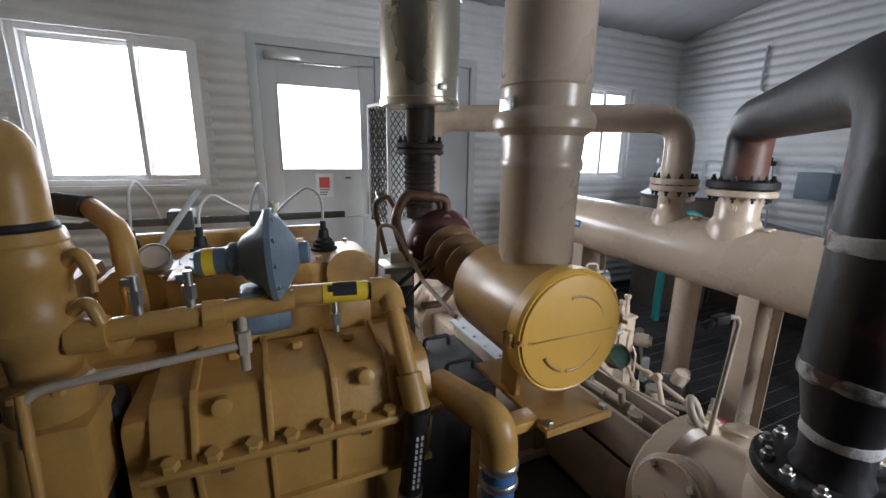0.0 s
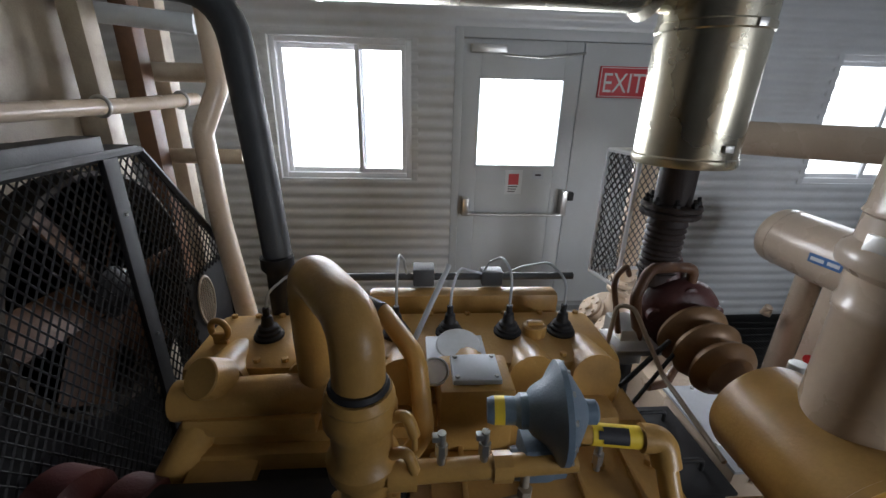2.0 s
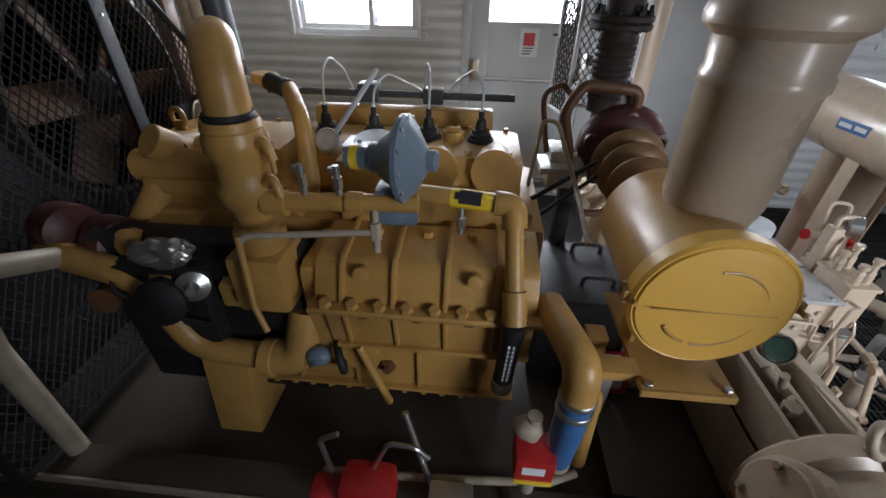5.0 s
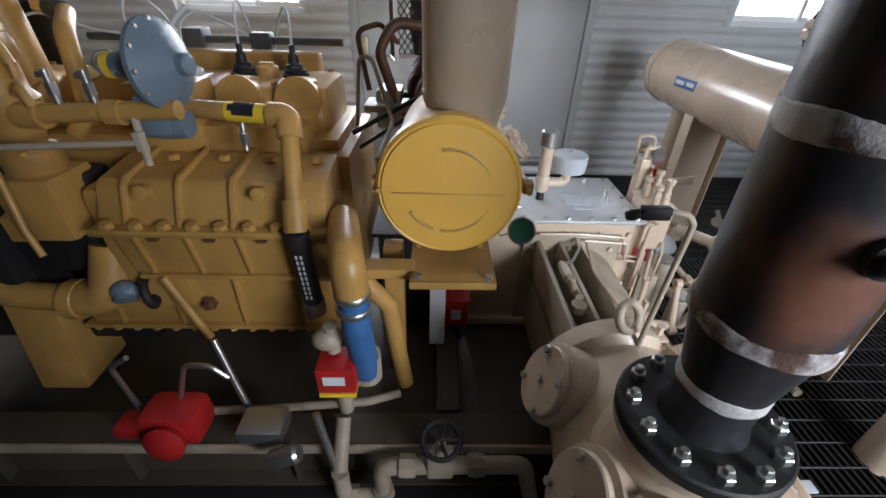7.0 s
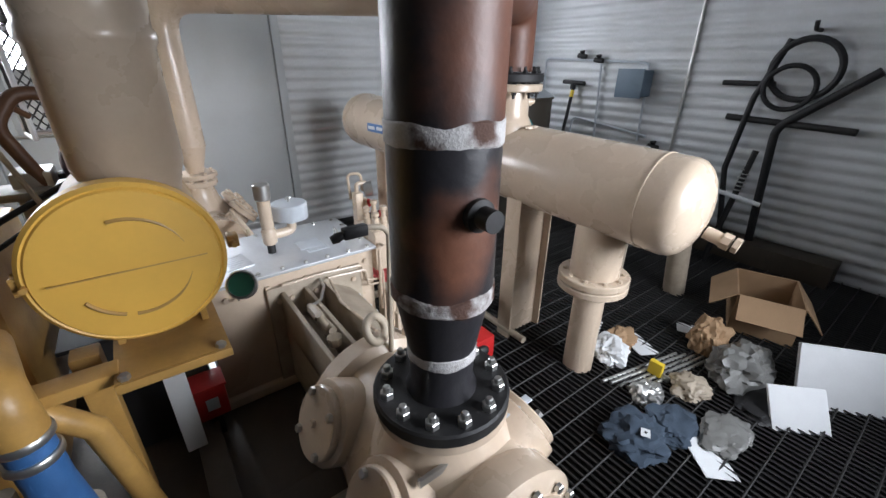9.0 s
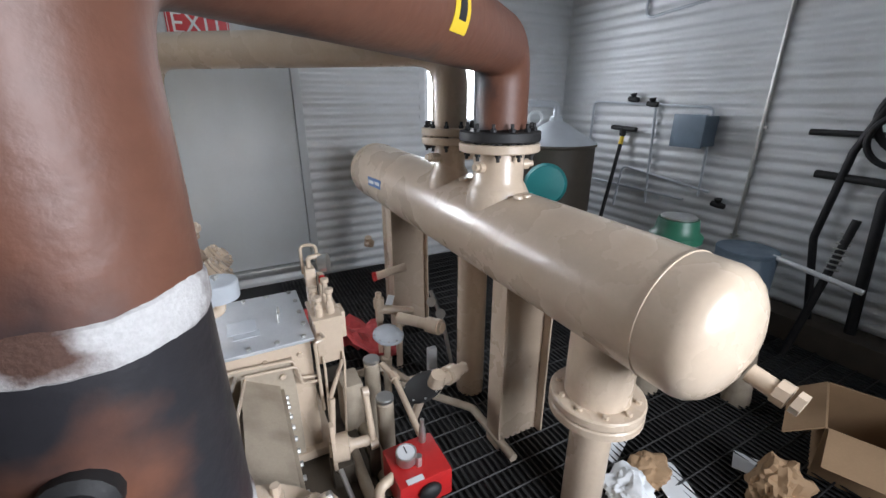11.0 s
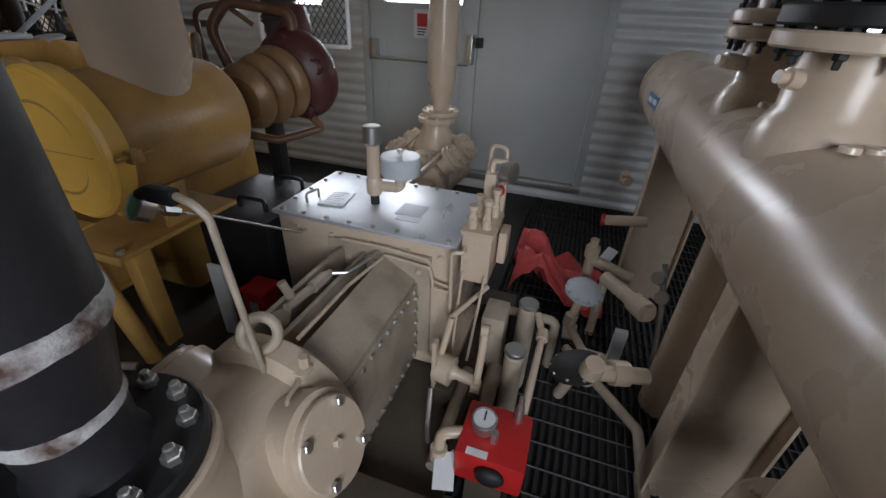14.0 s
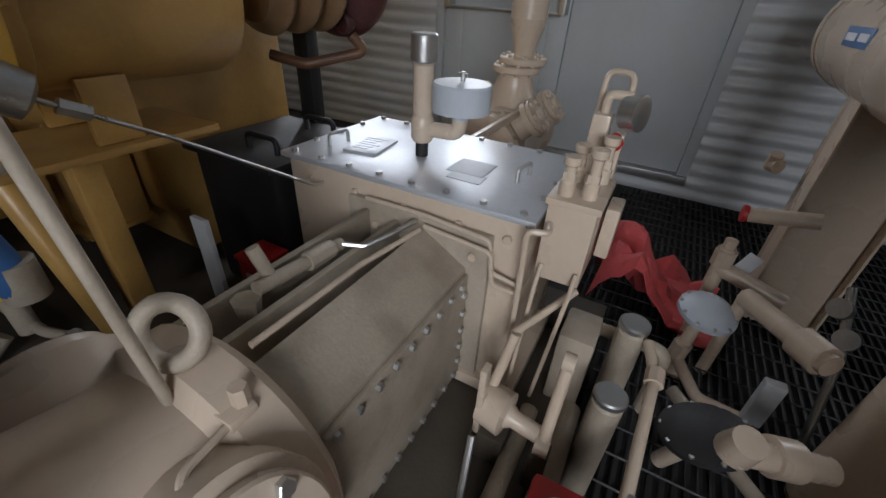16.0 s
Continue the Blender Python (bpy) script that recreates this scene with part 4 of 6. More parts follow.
part("end_cap", lathe([(0.165, 0), (0.19, 0.02), (0.165, 0.05)], (-0.62, -1.94, 2.24), (1, 0, 0.02), 24), GALV, sil)
part("exhaust_pipe", lathe([(0.06, 1.14), (0.06, 1.18), (0.075, 1.2)] + [(0.064 + 0.008 * (k % 2), 1.2 + 0.011 * k) for k in range(18)] + [(0.064, 1.41), (0.064, 1.62)], (-0.36, -1.94, 0), (0, 0, 1), 28), DARKPIPE, sil)
flange(sil, (-0.36, -1.94, 1.455), (0, 0, 1), 0.105, 0.022, 8, BOLT_DARK, DARKPIPE)
flange(sil, (-0.36, -1.94, 1.43), (0, 0, 1), 0.105, 0.022, 0, BOLT_DARK, DARKPIPE)
cage = thing("exhaust_guard", "white-framed expanded metal guard round the exhaust pipe", "guard", (-0.5, -1.8, 1.1))
for (xa, ya), (xb, yb) in (((-0.53, -1.73), (-0.49, -1.9)), ((-0.53, -1.73), (-0.2, -1.7))):
    u = Vector((xb - xa, yb - ya, 0))
    w = u.length
    u.normalize()
    part("mesh_panel", expanded((xa, ya, 1.1), u, (0, 0, 1), w, 0.52, 0.014, 0.04, thick=0.0022), HOSE_GREY, cage)
    b = None
    for p, q in (((xa, ya, 1.1), (xa, ya, 1.63)), ((xb, yb, 1.1), (xb, yb, 1.63)), ((xa, ya, 1.63), (xb, yb, 1.63)), ((xa, ya, 1.1), (xb, yb, 1.1))):
        b = tube([p, q], 0.009, seg=6, bm=b)
    part("guard_frame", b, WHITE, cage)

# air filter
OFFSET = Vector((-0.043, -0.088, 0.045))
air = thing("air_filter", "yellow drum air filter with a bright yellow lid on a bracket", "air filter", (-0.2, -2.55, 0.6))
AC, AX = Vector((-0.2, -2.3, 0.885)), Vector((-0.03, -1, 0))
part("drum", lathe([(0.06, -0.05), (0.1, -0.03), (0.15, 0.0), (0.156, 0.02), (0.156, 0.36), (0.165, 0.365), (0.165, 0.385)], AC, AX, 56), YELLOW, air)
part("lid", lathe([(0.167, 0.385), (0.176, 0.39), (0.176, 0.43), (0.168, 0.438), (0.164, 0.436), (0.16, 0.442), (0.12, 0.447), (0.0, 0.45)], AC, AX, 64), LID_YELLOW, air)
fc = AC + AX.normalized() * 0.449
part("lid_rib", box(fc.x - 0.135, fc.x + 0.135, fc.y - 0.002, fc.y + 0.002, fc.z - 0.004, fc.z - 0.001, 0.001), YELLOW, air)
arc = []
for a0, a1 in ((20, 100), (-100, -20), (210, 250)):
    pts = [(fc.x + 0.105 * math.cos(radians(a)), fc.y + 0.003, fc.z + 0.105 * math.sin(radians(a))) for a in range(a0, a1 + 1, 8)]
    arc.append(tube(pts, 0.0045, seg=8))
for groove in arc:
    part("lid_groove", groove, YELLOW, air)
for s in (-1, 1):
    part("lid_clip", join(box(AC.x + s * 0.17, AC.x + s * 0.195, -2.72, -2.69, 0.87, 0.9, 0.004), tube([(AC.x + s * 0.18, -2.66, 0.885), (AC.x + s * 0.18, -2.745, 0.885)], 0.006)), YELLOW, air)
part("saddle", box(-0.31, -0.08, -2.775, -2.4, 0.63, 0.645, 0.003), YELLOW, air)
part("saddle_lip", box(-0.31, -0.08, -2.785, -2.776, 0.622, 0.645, 0.003), YELLOW, air)
for x in (-0.29, -0.11):
    part("saddle_tab", box(x - 0.008, x + 0.008, -2.62, -2.54, 0.646, 0.76, 0.003), YELLOW, air)
part("bracket_foot", box(-0.4, -0.34, -2.6, -2.54, 0.1, 0.63, 0.006), YELLOW, air)
part("bracket", join(box(-0.47, -0.3, -2.74, -2.68, 0.62, 0.65, 0.004), tube([(-0.46, -2.7, 0.6), (-0.38, -2.7, 0.5), (-0.34, -2.66, 0.1)], 0.028)), YELLOW, air)
bolts(BOLT, air, [(-0.29, -2.765, 0.645), (-0.1, -2.765, 0.645)], (0, 0, 1))
stack = [(0.09, 0.97), (0.105, 1.03), (0.112, 1.05), (0.115, 1.3), (0.122, 1.31), (0.122, 1.33), (0.116, 1.34), (0.12, 1.4), (0.145, 1.42), (0.148, 1.44), (0.142, 1.46), (0.127, 1.475), (0.127, 1.53), (0.132, 1.535), (0.127, 1.545), (0.127, 2.0), (0.131, 2.005), (0.127, 2.01), (0.127, 3.08)]
part("riser", lathe(stack, (-0.17, -2.5, 0), (0, 0, 1), 48), TAN, air, "tan painted intake riser")
part("riser_bracket", box(-0.305, -0.28, -2.53, -2.47, 1.43, 1.5, 0.004), STEEL, air)

# blue hose beside the filter
bh = thing("blue_hose", "yellow elbow with a blue hose clamped below it", "hose", (-0.455, -2.78, 0.2))
part("elbow", tube([(-0.52, -2.55, 0.7), (-0.465, -2.79, 0.72), (-0.46, -2.79, 0.6)], 0.046, 0.07, 20), YELLOW, bh)
part("pipe_end", lathe([(0.045, 0.24), (0.045, 0.34)], (-0.45, -2.75, 0), (0, 0, 1), 20), TAN_DULL, bh)
part("hose", tube([(-0.46, -2.79, 0.62), (-0.458, -2.79, 0.48), (-0.45, -2.755, 0.27)], 0.041, 0.1, 20), BLUE, bh)
for z in (0.6, 0.55):
    part("clamp", lathe([(0.046, 0), (0.049, 0.004), (0.049, 0.016), (0.046, 0.02)], (-0.46, -2.79, z), (0, 0, 1), 20), STEEL, bh)

# skid
OFFSET = Vector((0, 0, 0))
skid = thing("skid", "brown oily steel skid under engine and compressor", "skid", (-0.8, -2.3, FLOOR))
for y in (-2.9, -1.9):
    part("beam", join(box(-2.6, 0.75, y - 0.06, y + 0.06, 0.075, 0.095, 0.003), box(-2.6, 0.75, y - 0.06, y + 0.06, FLOOR, FLOOR + 0.02, 0.003), box(-2.6, 0.75, y - 0.008, y + 0.008, FLOOR + 0.02, 0.075, 0)), SKID, skid)
part("deck_plate", box(-2.55, 0.7, -2.838, -1.962, 0.0, 0.02, 0.003), SKID, skid)
part("cross_member", box(-0.27, -0.19, -2.83, -1.97, 0.02, 0.1, 0.004), SKID, skid)
part("conduit", tube([(-1.25, -2.86, 0.12), (-0.86, -2.86, 0.14), (-0.5, -2.85, 0.17), (-0.4, -2.8, 0.15)], 0.014, 0.05, 10), TAN_DULL, skid)
part("lever_rod", tube([(-0.969, -2.8, 0.4), (-0.9, -2.86, 0.2), (-0.88, -2.87, 0.12)], 0.011, 0.0, 10), STEEL, skid)
part("top_edge", box(-2.6, 0.75, -2.967, -2.957, 0.06, 0.1, 0.002), TAN_DULL, skid)
for x in (-1.75, -1.3, -0.75):
    part("gusset", box(x - 0.005, x + 0.005, -2.95, -2.91, FLOOR + 0.021, 0.074, 0.001), SKID, skid)
part("pale_plate", box(-0.3, -0.24, -2.52, -2.505, 0.1, 0.42, 0.003), PAPER, skid)

# fan guard and cooler beside the engine
OFFSET = Vector((0, 0, 0))
rad = thing("fan_guard", "black steel fan guard with expanded mesh", "fan guard", (-2.3, -2.1, FLOOR))
GX = -2.24


def sloped(y):
    """The height of the guard's upper edge."""
    return 1.585 if y < -1.78 else 1.585 - (y + 1.78) * 1.13


def outline(a, b):
    y, z = -3.0 + a, 0.1 + b
    return z < sloped(y) - 0.02 and not (y > -1.67 and z < 1.0)


part("mesh_panel", expanded((GX, -3.0, 0.1), (0, 1, 0), (0, 0, 1), 1.7, 1.48, 0.017, 0.05, outline, 0.0026), BLACK, rad)
for p, q in (((-3.0, 1.585), (-1.78, 1.585)), ((-1.78, 1.585), (-1.29, 1.03)), ((-1.29, 1.03), (-1.31, 0.6)), ((-1.31, 0.6), (-1.5, 0.1)), ((-3.0, 0.1), (-3.0, 1.585)), ((-3.0, 0.1), (-1.5, 0.1))):
    part("guard_frame", tube([(GX, *p), (GX, *q)], 0.016, seg=6), BLACK, rad)
part("guard_bar", box(GX + 0.003, GX + 0.022, -1.985, -1.92, 0.1, 1.58, 0.003), BLACK, rad)
for z in (0.45, 0.95, 1.4):
    piece("bolt", BOLT_SMALL, rad, along((1, 0, 0), (GX + 0.022, -1.952, z)))
plate = bmesh.new()
corners = [(-1.67, 0.15), (-1.5, 0.12), (-1.31, 0.6), (-1.295, 1.02), (-1.67, 1.02)]
sides = [[plate.verts.new((x, y, z)) for y, z in corners] for x in (GX - 0.012, GX - 0.004)]
plate.faces.new(sides[0])
plate.faces.new(sides[1][::-1])
for i in range(5):
    plate.faces.new((sides[0][i], sides[0][(i + 1) % 5], sides[1][(i + 1) % 5], sides[1][i]))
part("corner_plate", plate, BLACK, rad)
part("oval_grille", expanded((GX + 0.006, -1.63, 0.755), (0, 1, 0), (0, 0, 1), 0.14, 0.24, 0.01, 0.028, lambda p, q: ((p - 0.07) / 0.062) ** 2 + ((q - 0.12) / 0.11) ** 2 < 1, 0.002), TAN_DULL, rad)
oval = ring((0, 0, 0), (1, 0, 0), 0.068, 0.005)
oval.transform(Matrix.Translation((GX + 0.006, -1.56, 0.875)) @ Matrix.Diagonal((1, 1, 1.7, 1)))
part("grille_rim", oval, TAN_DULL, rad)
part("top_sheet", box(GX - 0.4, GX + 0.012, -3.0, -1.8, 1.592, 1.604, 0.003), BLACK, rad)
part("top_channel", box(GX - 0.06, GX + 0.03, -2.5, -1.98, 1.605, 1.65, 0.004), BLACK, rad)
FANC = Vector((GX - 0.12, -1.95, 1.12))
part("fan_ring", lathe([(0.395, -0.05), (0.41, -0.05), (0.415, 0.05), (0.4, 0.055), (0.395, -0.05)], FANC, (1, 0, 0), 64), SKID, rad)
for k in range(6):
    a = k * math.pi / 3 + 0.45
    m = Matrix.Translation(FANC) @ Matrix.Rotation(a, 4, "X") @ Matrix.Rotation(0.6, 4, "Z")
    part("fan_blade", box(-0.004, 0.004, -0.07, 0.07, 0.07, 0.375, 0.003, m=m), BROWN, rad)
part("fan_hub", lathe([(0.09, -0.05), (0.09, 0.04), (0.06, 0.06), (0.03, 0.09)], FANC, (1, 0, 0), 24), BLACK, rad)
OFFSET = Vector((-0.04, 0.09, 0))
cool = thing("radiator", "tan radiator housing standing behind the fan guard", "radiator", (-2.8, -2.3, FLOOR))
part("core", box(-3.3, -2.75, -3.2, -1.35, 0.1, 1.3, 0.01), BLACK, cool)
part("core_top", box(-3.3, -2.75, -3.2, -1.35, 1.3, 1.72, 0.01), TAN_DULL, cool)
part("side_frame", box(-3.32, -2.7, -1.35, -1.28, FLOOR, 2.3, 0.006), TAN_DULL, cool)
part("side_frame", box(-3.32, -2.7, -3.27, -3.2, FLOOR, 2.3, 0.006), TAN_DULL, cool)
part("top_tank", join(box(-3.1, -2.62, -3.2, -1.4, 1.72, 2.35, 0.05)), TAN_DULL, cool)
part("base", box(-3.32, -2.7, -3.2, -1.35, FLOOR, 0.1, 0.006), BLACK, cool)
for y in (-1.5, -1.2, -0.98):
    part("post", join(box(-2.58, -2.5, y - 0.045, y + 0.045, FLOOR, 2.5, 0.004)), TAN_DULL if y != -1.2 else BROWN, cool)
pr = thing("cooling_pipe_rack", "tan pipes with clamps along the radiator", "pipe", (-2.2, -1.5, 1.5))
part("pipe", tube([(-2.42, -3.3, 1.7), (-2.36, -1.6, 1.72), (-2.3, -1.2, 1.74)], 0.028), TAN, pr)
part("u_bolt", ring((-2.37, -1.75, 1.72), (0.05, 1, 0), 0.034, 0.008), STEEL, pr)
part("u_bolt", ring((-2.32, -1.3, 1.735), (0.05, 1, 0), 0.034, 0.008), STEEL, pr)
part("pipe", tube([(-2.75, -1.1, 1.86), (-2.2, -1.1, 1.86)], 0.045), TAN_DULL, pr)
part("pipe", tube([(-2.75, -1.1, 1.45), (-2.15, -1.1, 1.45)], 0.04), TAN_DULL, pr)
part("riser", tube([(-2.15, -1.3, 2.3), (-2.12, -1.35, 1.8), (-2.2, -1.4, 1.6), (-2.14, -1.5, 1.2), (-2.0, -1.7, 0.8)], 0.045, 0.12, 16), TAN, pr)
part("pipe", tube([(-3.0, -1.5, 2.1), (-2.2, -1.3, 2.05)], 0.04), LIGHTGREY, pr)
gv = thing("grey_vent_hose", "tall grey corrugated hose rising from the engine head", "hose", (-1.82, -2.05, 1.05))
part("hose", tube([(-3.4, -2.14, 2.06), (-1.76, -2.04, 2.06), (-1.725, -2.04, 1.5), (-1.71, -2.05, 1.26)], 0.047, 0.17, 20), HOSE_GREY, gv)
part("coupling", lathe([(0.04, 1.04), (0.04, 1.2), (0.055, 1.22), (0.055, 1.26)], (-1.71, -2.06, 0), (0, 0, 1), 18), BLACK, gv)

# ---- gas compressor ----
OFFSET = Vector((-0.012, -0.038, 0.012))
comp = thing("gas_compressor", "dusty tan reciprocating gas compressor with two cylinders", "compressor", (0.22, -2.1, FLOOR))
CX0, CX1, CY0, CY1, CZ = -0.128, 0.562, -2.262, -1.84, 0.548
part("frame", join(box(CX0, CX1, CY0, CY1, 0.02, CZ, 0.012), box(CX0 - 0.04, CX1 + 0.04, CY0 - 0.03, CY1 + 0.03, 0.02, 0.06, 0.006)), TAN, comp)
top = part("top_cover", box(CX0 - 0.014, CX1 + 0.014, CY0 - 0.014, CY1 + 0.014, CZ, CZ + 0.014, 0.003), ALU, comp, "bare aluminium cover plate")
for i in range(8):
    for y in (CY0 + 0.008, CY1 - 0.008):
        piece("bolt", BOLT_SMALL, top, Matrix.Translation((CX0 + 0.02 + i * (CX1 - CX0 - 0.04) / 7, y, CZ + 0.013)) @ Matrix.Scale(1.35, 4))
for j in range(1, 4):
    for x in (CX0 + 0.006, CX1 - 0.006):
        piece("bolt", BOLT_SMALL, top, Matrix.Translation((x, CY0 + j * (CY1 - CY0) / 4, CZ + 0.013)) @ Matrix.Scale(1.35, 4))
zt = CZ + 0.014
turned = Matrix.Translation((0.03, -2.1, zt)) @ Matrix.Rotation(0.15, 4, "Z")
plate_a = part("name_plate", box(-0.05, 0.05, -0.07, 0.07, 0, 0.006, 0.002, m=turned), ALU, top, "aluminium name plate")
for k in range(6):
    part("print_line", box(-0.035, 0.03 - 0.01 * (k % 3), 0.045 - 0.018 * k, 0.051 - 0.018 * k, 0.006, 0.0068, 0, m=turned), LIGHTGREY, plate_a)
part("name_plate", join(box(0.29, 0.39, -2.13, -2.03, zt, zt + 0.003, 0.001), box(0.31, 0.4, -2.17, -2.12, zt, zt + 0.002, 0.0)), LIGHTGREY, top, "grey riveted data plate")
for x, y in ((-0.06, -2.14), (0.47, -2.07)):
    part("handle", tube([(x, y - 0.03, zt), (x, y - 0.03, zt + 0.035), (x + 0.01, y + 0.035, zt + 0.035), (x + 0.01, y + 0.035, zt)], 0.005, 0.012, 10), STEEL, top)
part("breather_base", lathe([(0.017, 0), (0.017, 0.05)], (0.183, -2.075, zt), (0, 0, 1), 14), BLACK, comp)
part("breather_tube", lathe([(0.024, 0.04), (0.03, 0.05), (0.03, 0.1), (0.024, 0.11), (0.026, 0.12), (0.026, 0.23), (0.03, 0.235)], (0.183, -2.075, zt), (0, 0, 1), 18), TAN, comp)
part("breather_cap", disc(0.033, 0.235, 0.3, (0.183, -2.075, zt), (0, 0, 1), 0.004, 20), STEEL, comp, "chrome breather cap")
part("filter_elbow", tube([(0.183, -2.075, zt + 0.075), (0.285, -2.06, zt + 0.075), (0.285, -2.06, zt + 0.13)], 0.02, 0.03, 14), TAN, comp)
part("filter_can", lathe([(0.02, 0.11), (0.02, 0.13), (0.072, 0.132), (0.074, 0.14), (0.074, 0.195), (0.07, 0.2), (0.0, 0.204)], (0.285, -2.06, zt), (0, 0, 1), 32), LIGHTGREY, comp, "light grey breather filter can")
part("wing_nut", join(lathe([(0.006, 0.2), (0.006, 0.225)], (0.285, -2.06, zt), (0, 0, 1), 8), box(0.273, 0.297, -2.063, -2.057, zt + 0.212, zt + 0.222, 0.002)), STEEL, comp)
# crosshead guide towards the near cylinder
part("guide_body", box(0.14, 0.435, -2.78, CY0, 0.04, 0.34, 0.02), TAN_DULL, comp)
part("guide_wall", box(0.14, 0.158, -2.8, CY0, 0.3, 0.475, 0.005), TAN_DULL, comp)
part("guide_flange", box(0.09, 0.49, CY0 - 0.02, CY0, 0.04, 0.5, 0.006), TAN_DULL, comp)
bm = bmesh.new()
for xs, zs in (((0.36, 0.495), (0.47, 0.34)),):
    vs = [bm.verts.new((x, y, z)) for x, z in ((0.315, 0.47), (0.435, 0.4), (0.435, 0.3), (0.315, 0.3)) for y in (-2.79, CY0)]
    for a, b in ((0, 2), (2, 4), (4, 6), (6, 0)):
        bm.faces.new((vs[a], vs[b], vs[b + 1], vs[a + 1]))
    bm.faces.new((vs[0], vs[2], vs[4], vs[6]))
    bm.faces.new((vs[1], vs[3], vs[5], vs[7]))
part("guide_slope", bm, TAN_DULL, comp)
part("guide_rib", box(0.232, 0.248, -2.79, CY0, 0.3, 0.47, 0.004), TAN_DULL, comp)
cover = part("side_plate", join(box(0.435, 0.447, -2.77, -2.29, 0.06, 0.39, 0.003)), TAN_DULL, comp)
for i in range(9):
    for z in (0.375, 0.08):
        piece("bolt", BOLT_SMALL, cover, along((1, 0, 0), (0.447, -2.75 + i * 0.053, z)) @ Matrix.Scale(1.3, 4))
for i in range(5):
    piece("bolt", BOLT_SMALL, cover, along((1, 0, 0), (0.447, -2.31, 0.12 + i * 0.055)) @ Matrix.Scale(1.3, 4))
bolts(BOLT_TAN, comp, [(x, CY0 - 0.02, 0.44) for x in (0.13, 0.18, 0.28, 0.33, 0.45)] + [(x, CY0, 0.5) for x in (-0.05, 0.1, 0.25, 0.4, 0.52)], (0, -1, 0))
part("oil_tube", tube([(0.15, CY0 - 0.02, 0.505), (0.32, CY0 - 0.025, 0.51), (0.49, CY0 - 0.03, 0.5), (0.5, CY0 - 0.03, 0.42), (0.57, CY0 - 0.02, 0.4)], 0.0055, 0.02, 8), TAN, comp)
part("oil_tube", tube([(0.33, CY0 - 0.04, 0.49), (0.5, CY0 - 0.045, 0.48), (0.51, CY0 - 0.045, 0.4), (0.57, CY0 - 0.03, 0.385)], 0.0055, 0.02, 8), TAN, comp)
part("oil_tube", tube([(0.33, CY0 - 0.06, 0.49), (0.3, -2.5, 0.485), (0.31, -2.76, 0.5)], 0.006, 0.05, 8), TAN, comp)
part("packing_vent", join(tube([(0.2, -2.44, 0.47), (0.2, -2.5, 0.475), (0.2, -2.66, 0.49)], 0.014), lathe([(0.02, 0), (0.02, 0.07)], (0.2, -2.54, 0.478), (0, 1, -0.05), 8), tube([(0.195, -2.62, 0.48), (0.17, -2.63, 0.55)], 0.013), lathe([(0.022, 0), (0.026, 0.03)], (0.195, -2.68, 0.45), (0, 0, 1), 8)), TAN_DULL, comp)
part("packing_vent", join(tube([(0.2, -2.45, 0.475), (0.25, -2.42, 0.47), (0.29, -2.36, 0.49), (0.3, CY0 - 0.03, 0.49)], 0.006, 0.03, 8)), STEEL, comp)
part("eye_bolt", join(ring((0.272, -2.835, 0.568), (0.4, -0.75, 0.45), 0.04, 0.013), lathe([(0.022, 0.45), (0.018, 0.53)], (0.272, -2.835, 0), (0, 0, 1), 12)), TAN_DULL, comp)
part("hex_plug", lathe([(0.014, 0), (0.014, 0.03), (0.008, 0.034)], (0.34, -2.8, 0.47), (0.2, 0, 1), 6), TAN, comp)
part("oil_inlet", join(box(0.36, 0.395, -2.86, -2.82, 0.475, 0.5, 0.004), lathe([(0.012, 0), (0.012, 0.03)], (0.378, -2.83, 0.5), (0, 0, 1), 6), tube([(0.385, -2.86, 0.49), (0.4, -2.93, 0.5), (0.46, -2.95, 0.46)], 0.006, 0.03, 8)), TAN, comp)
# near cylinder with valve covers
CC = Vector((0.27, -3.095, 0.3))
part("cylinder", join(lathe([(0.1, -0.36), (0.19, -0.35), (0.215, -0.33), (0.215, -0.26), (0.2, -0.24), (0.21, -0.1), (0.225, 0.0), (0.21, 0.1), (0.2, 0.22), (0.225, 0.24), (0.225, 0.3), (0.2, 0.32)], CC, (0, 1, 0), 44), lathe([(0.2, 0.1), (0.15, 0.2), (0.125, 0.25), (0.125, 0.275)], (PC.x, PC.y, 0.313), (0, 0, 1), 36), box(0.2, 0.38, -3.25, -2.9, FLOOR, 0.15, 0.02)), TAN, comp)
flange(comp, (PC.x, PC.y, 0.573), (0, 0, 1), 0.16, 0.034, 0, BOLT, TAN)
part("head_cover", lathe([(0.17, 0), (0.17, 0.02), (0.12, 0.03), (0.1, 0.045), (0.0, 0.05)], (CC.x, CC.y - 0.355, CC.z), (0, -1, 0), 36), TAN, comp)
bolt_ring(BOLT, comp, (CC.x, CC.y - 0.352, CC.z), (0, -1, 0), 0.19, 14)
for s in (-1, 1):
    for y in (-2.93, -3.24):
        ax = Vector((s * 0.85, 0, 0.42)).normalized()
        c = CC + Vector((0, y - CC.y, 0)) + ax * 0.2
        pocket = part("valve_pocket", lathe([(0.12, -0.08), (0.115, 0.045), (0.105, 0.05)], c, ax, 32), TAN, comp)
        vc = part("valve_cover", lathe([(0.098, 0.05), (0.1, 0.055), (0.1, 0.068), (0.096, 0.072), (0.0, 0.074)], c, ax, 32), TAN, comp)
        bolt_ring(BOLT, vc, c + ax * 0.072, ax, 0.084, 4, 0.5)
        piece("bolt", BOLT_TAN, vc, along(ax, c + ax * 0.073))
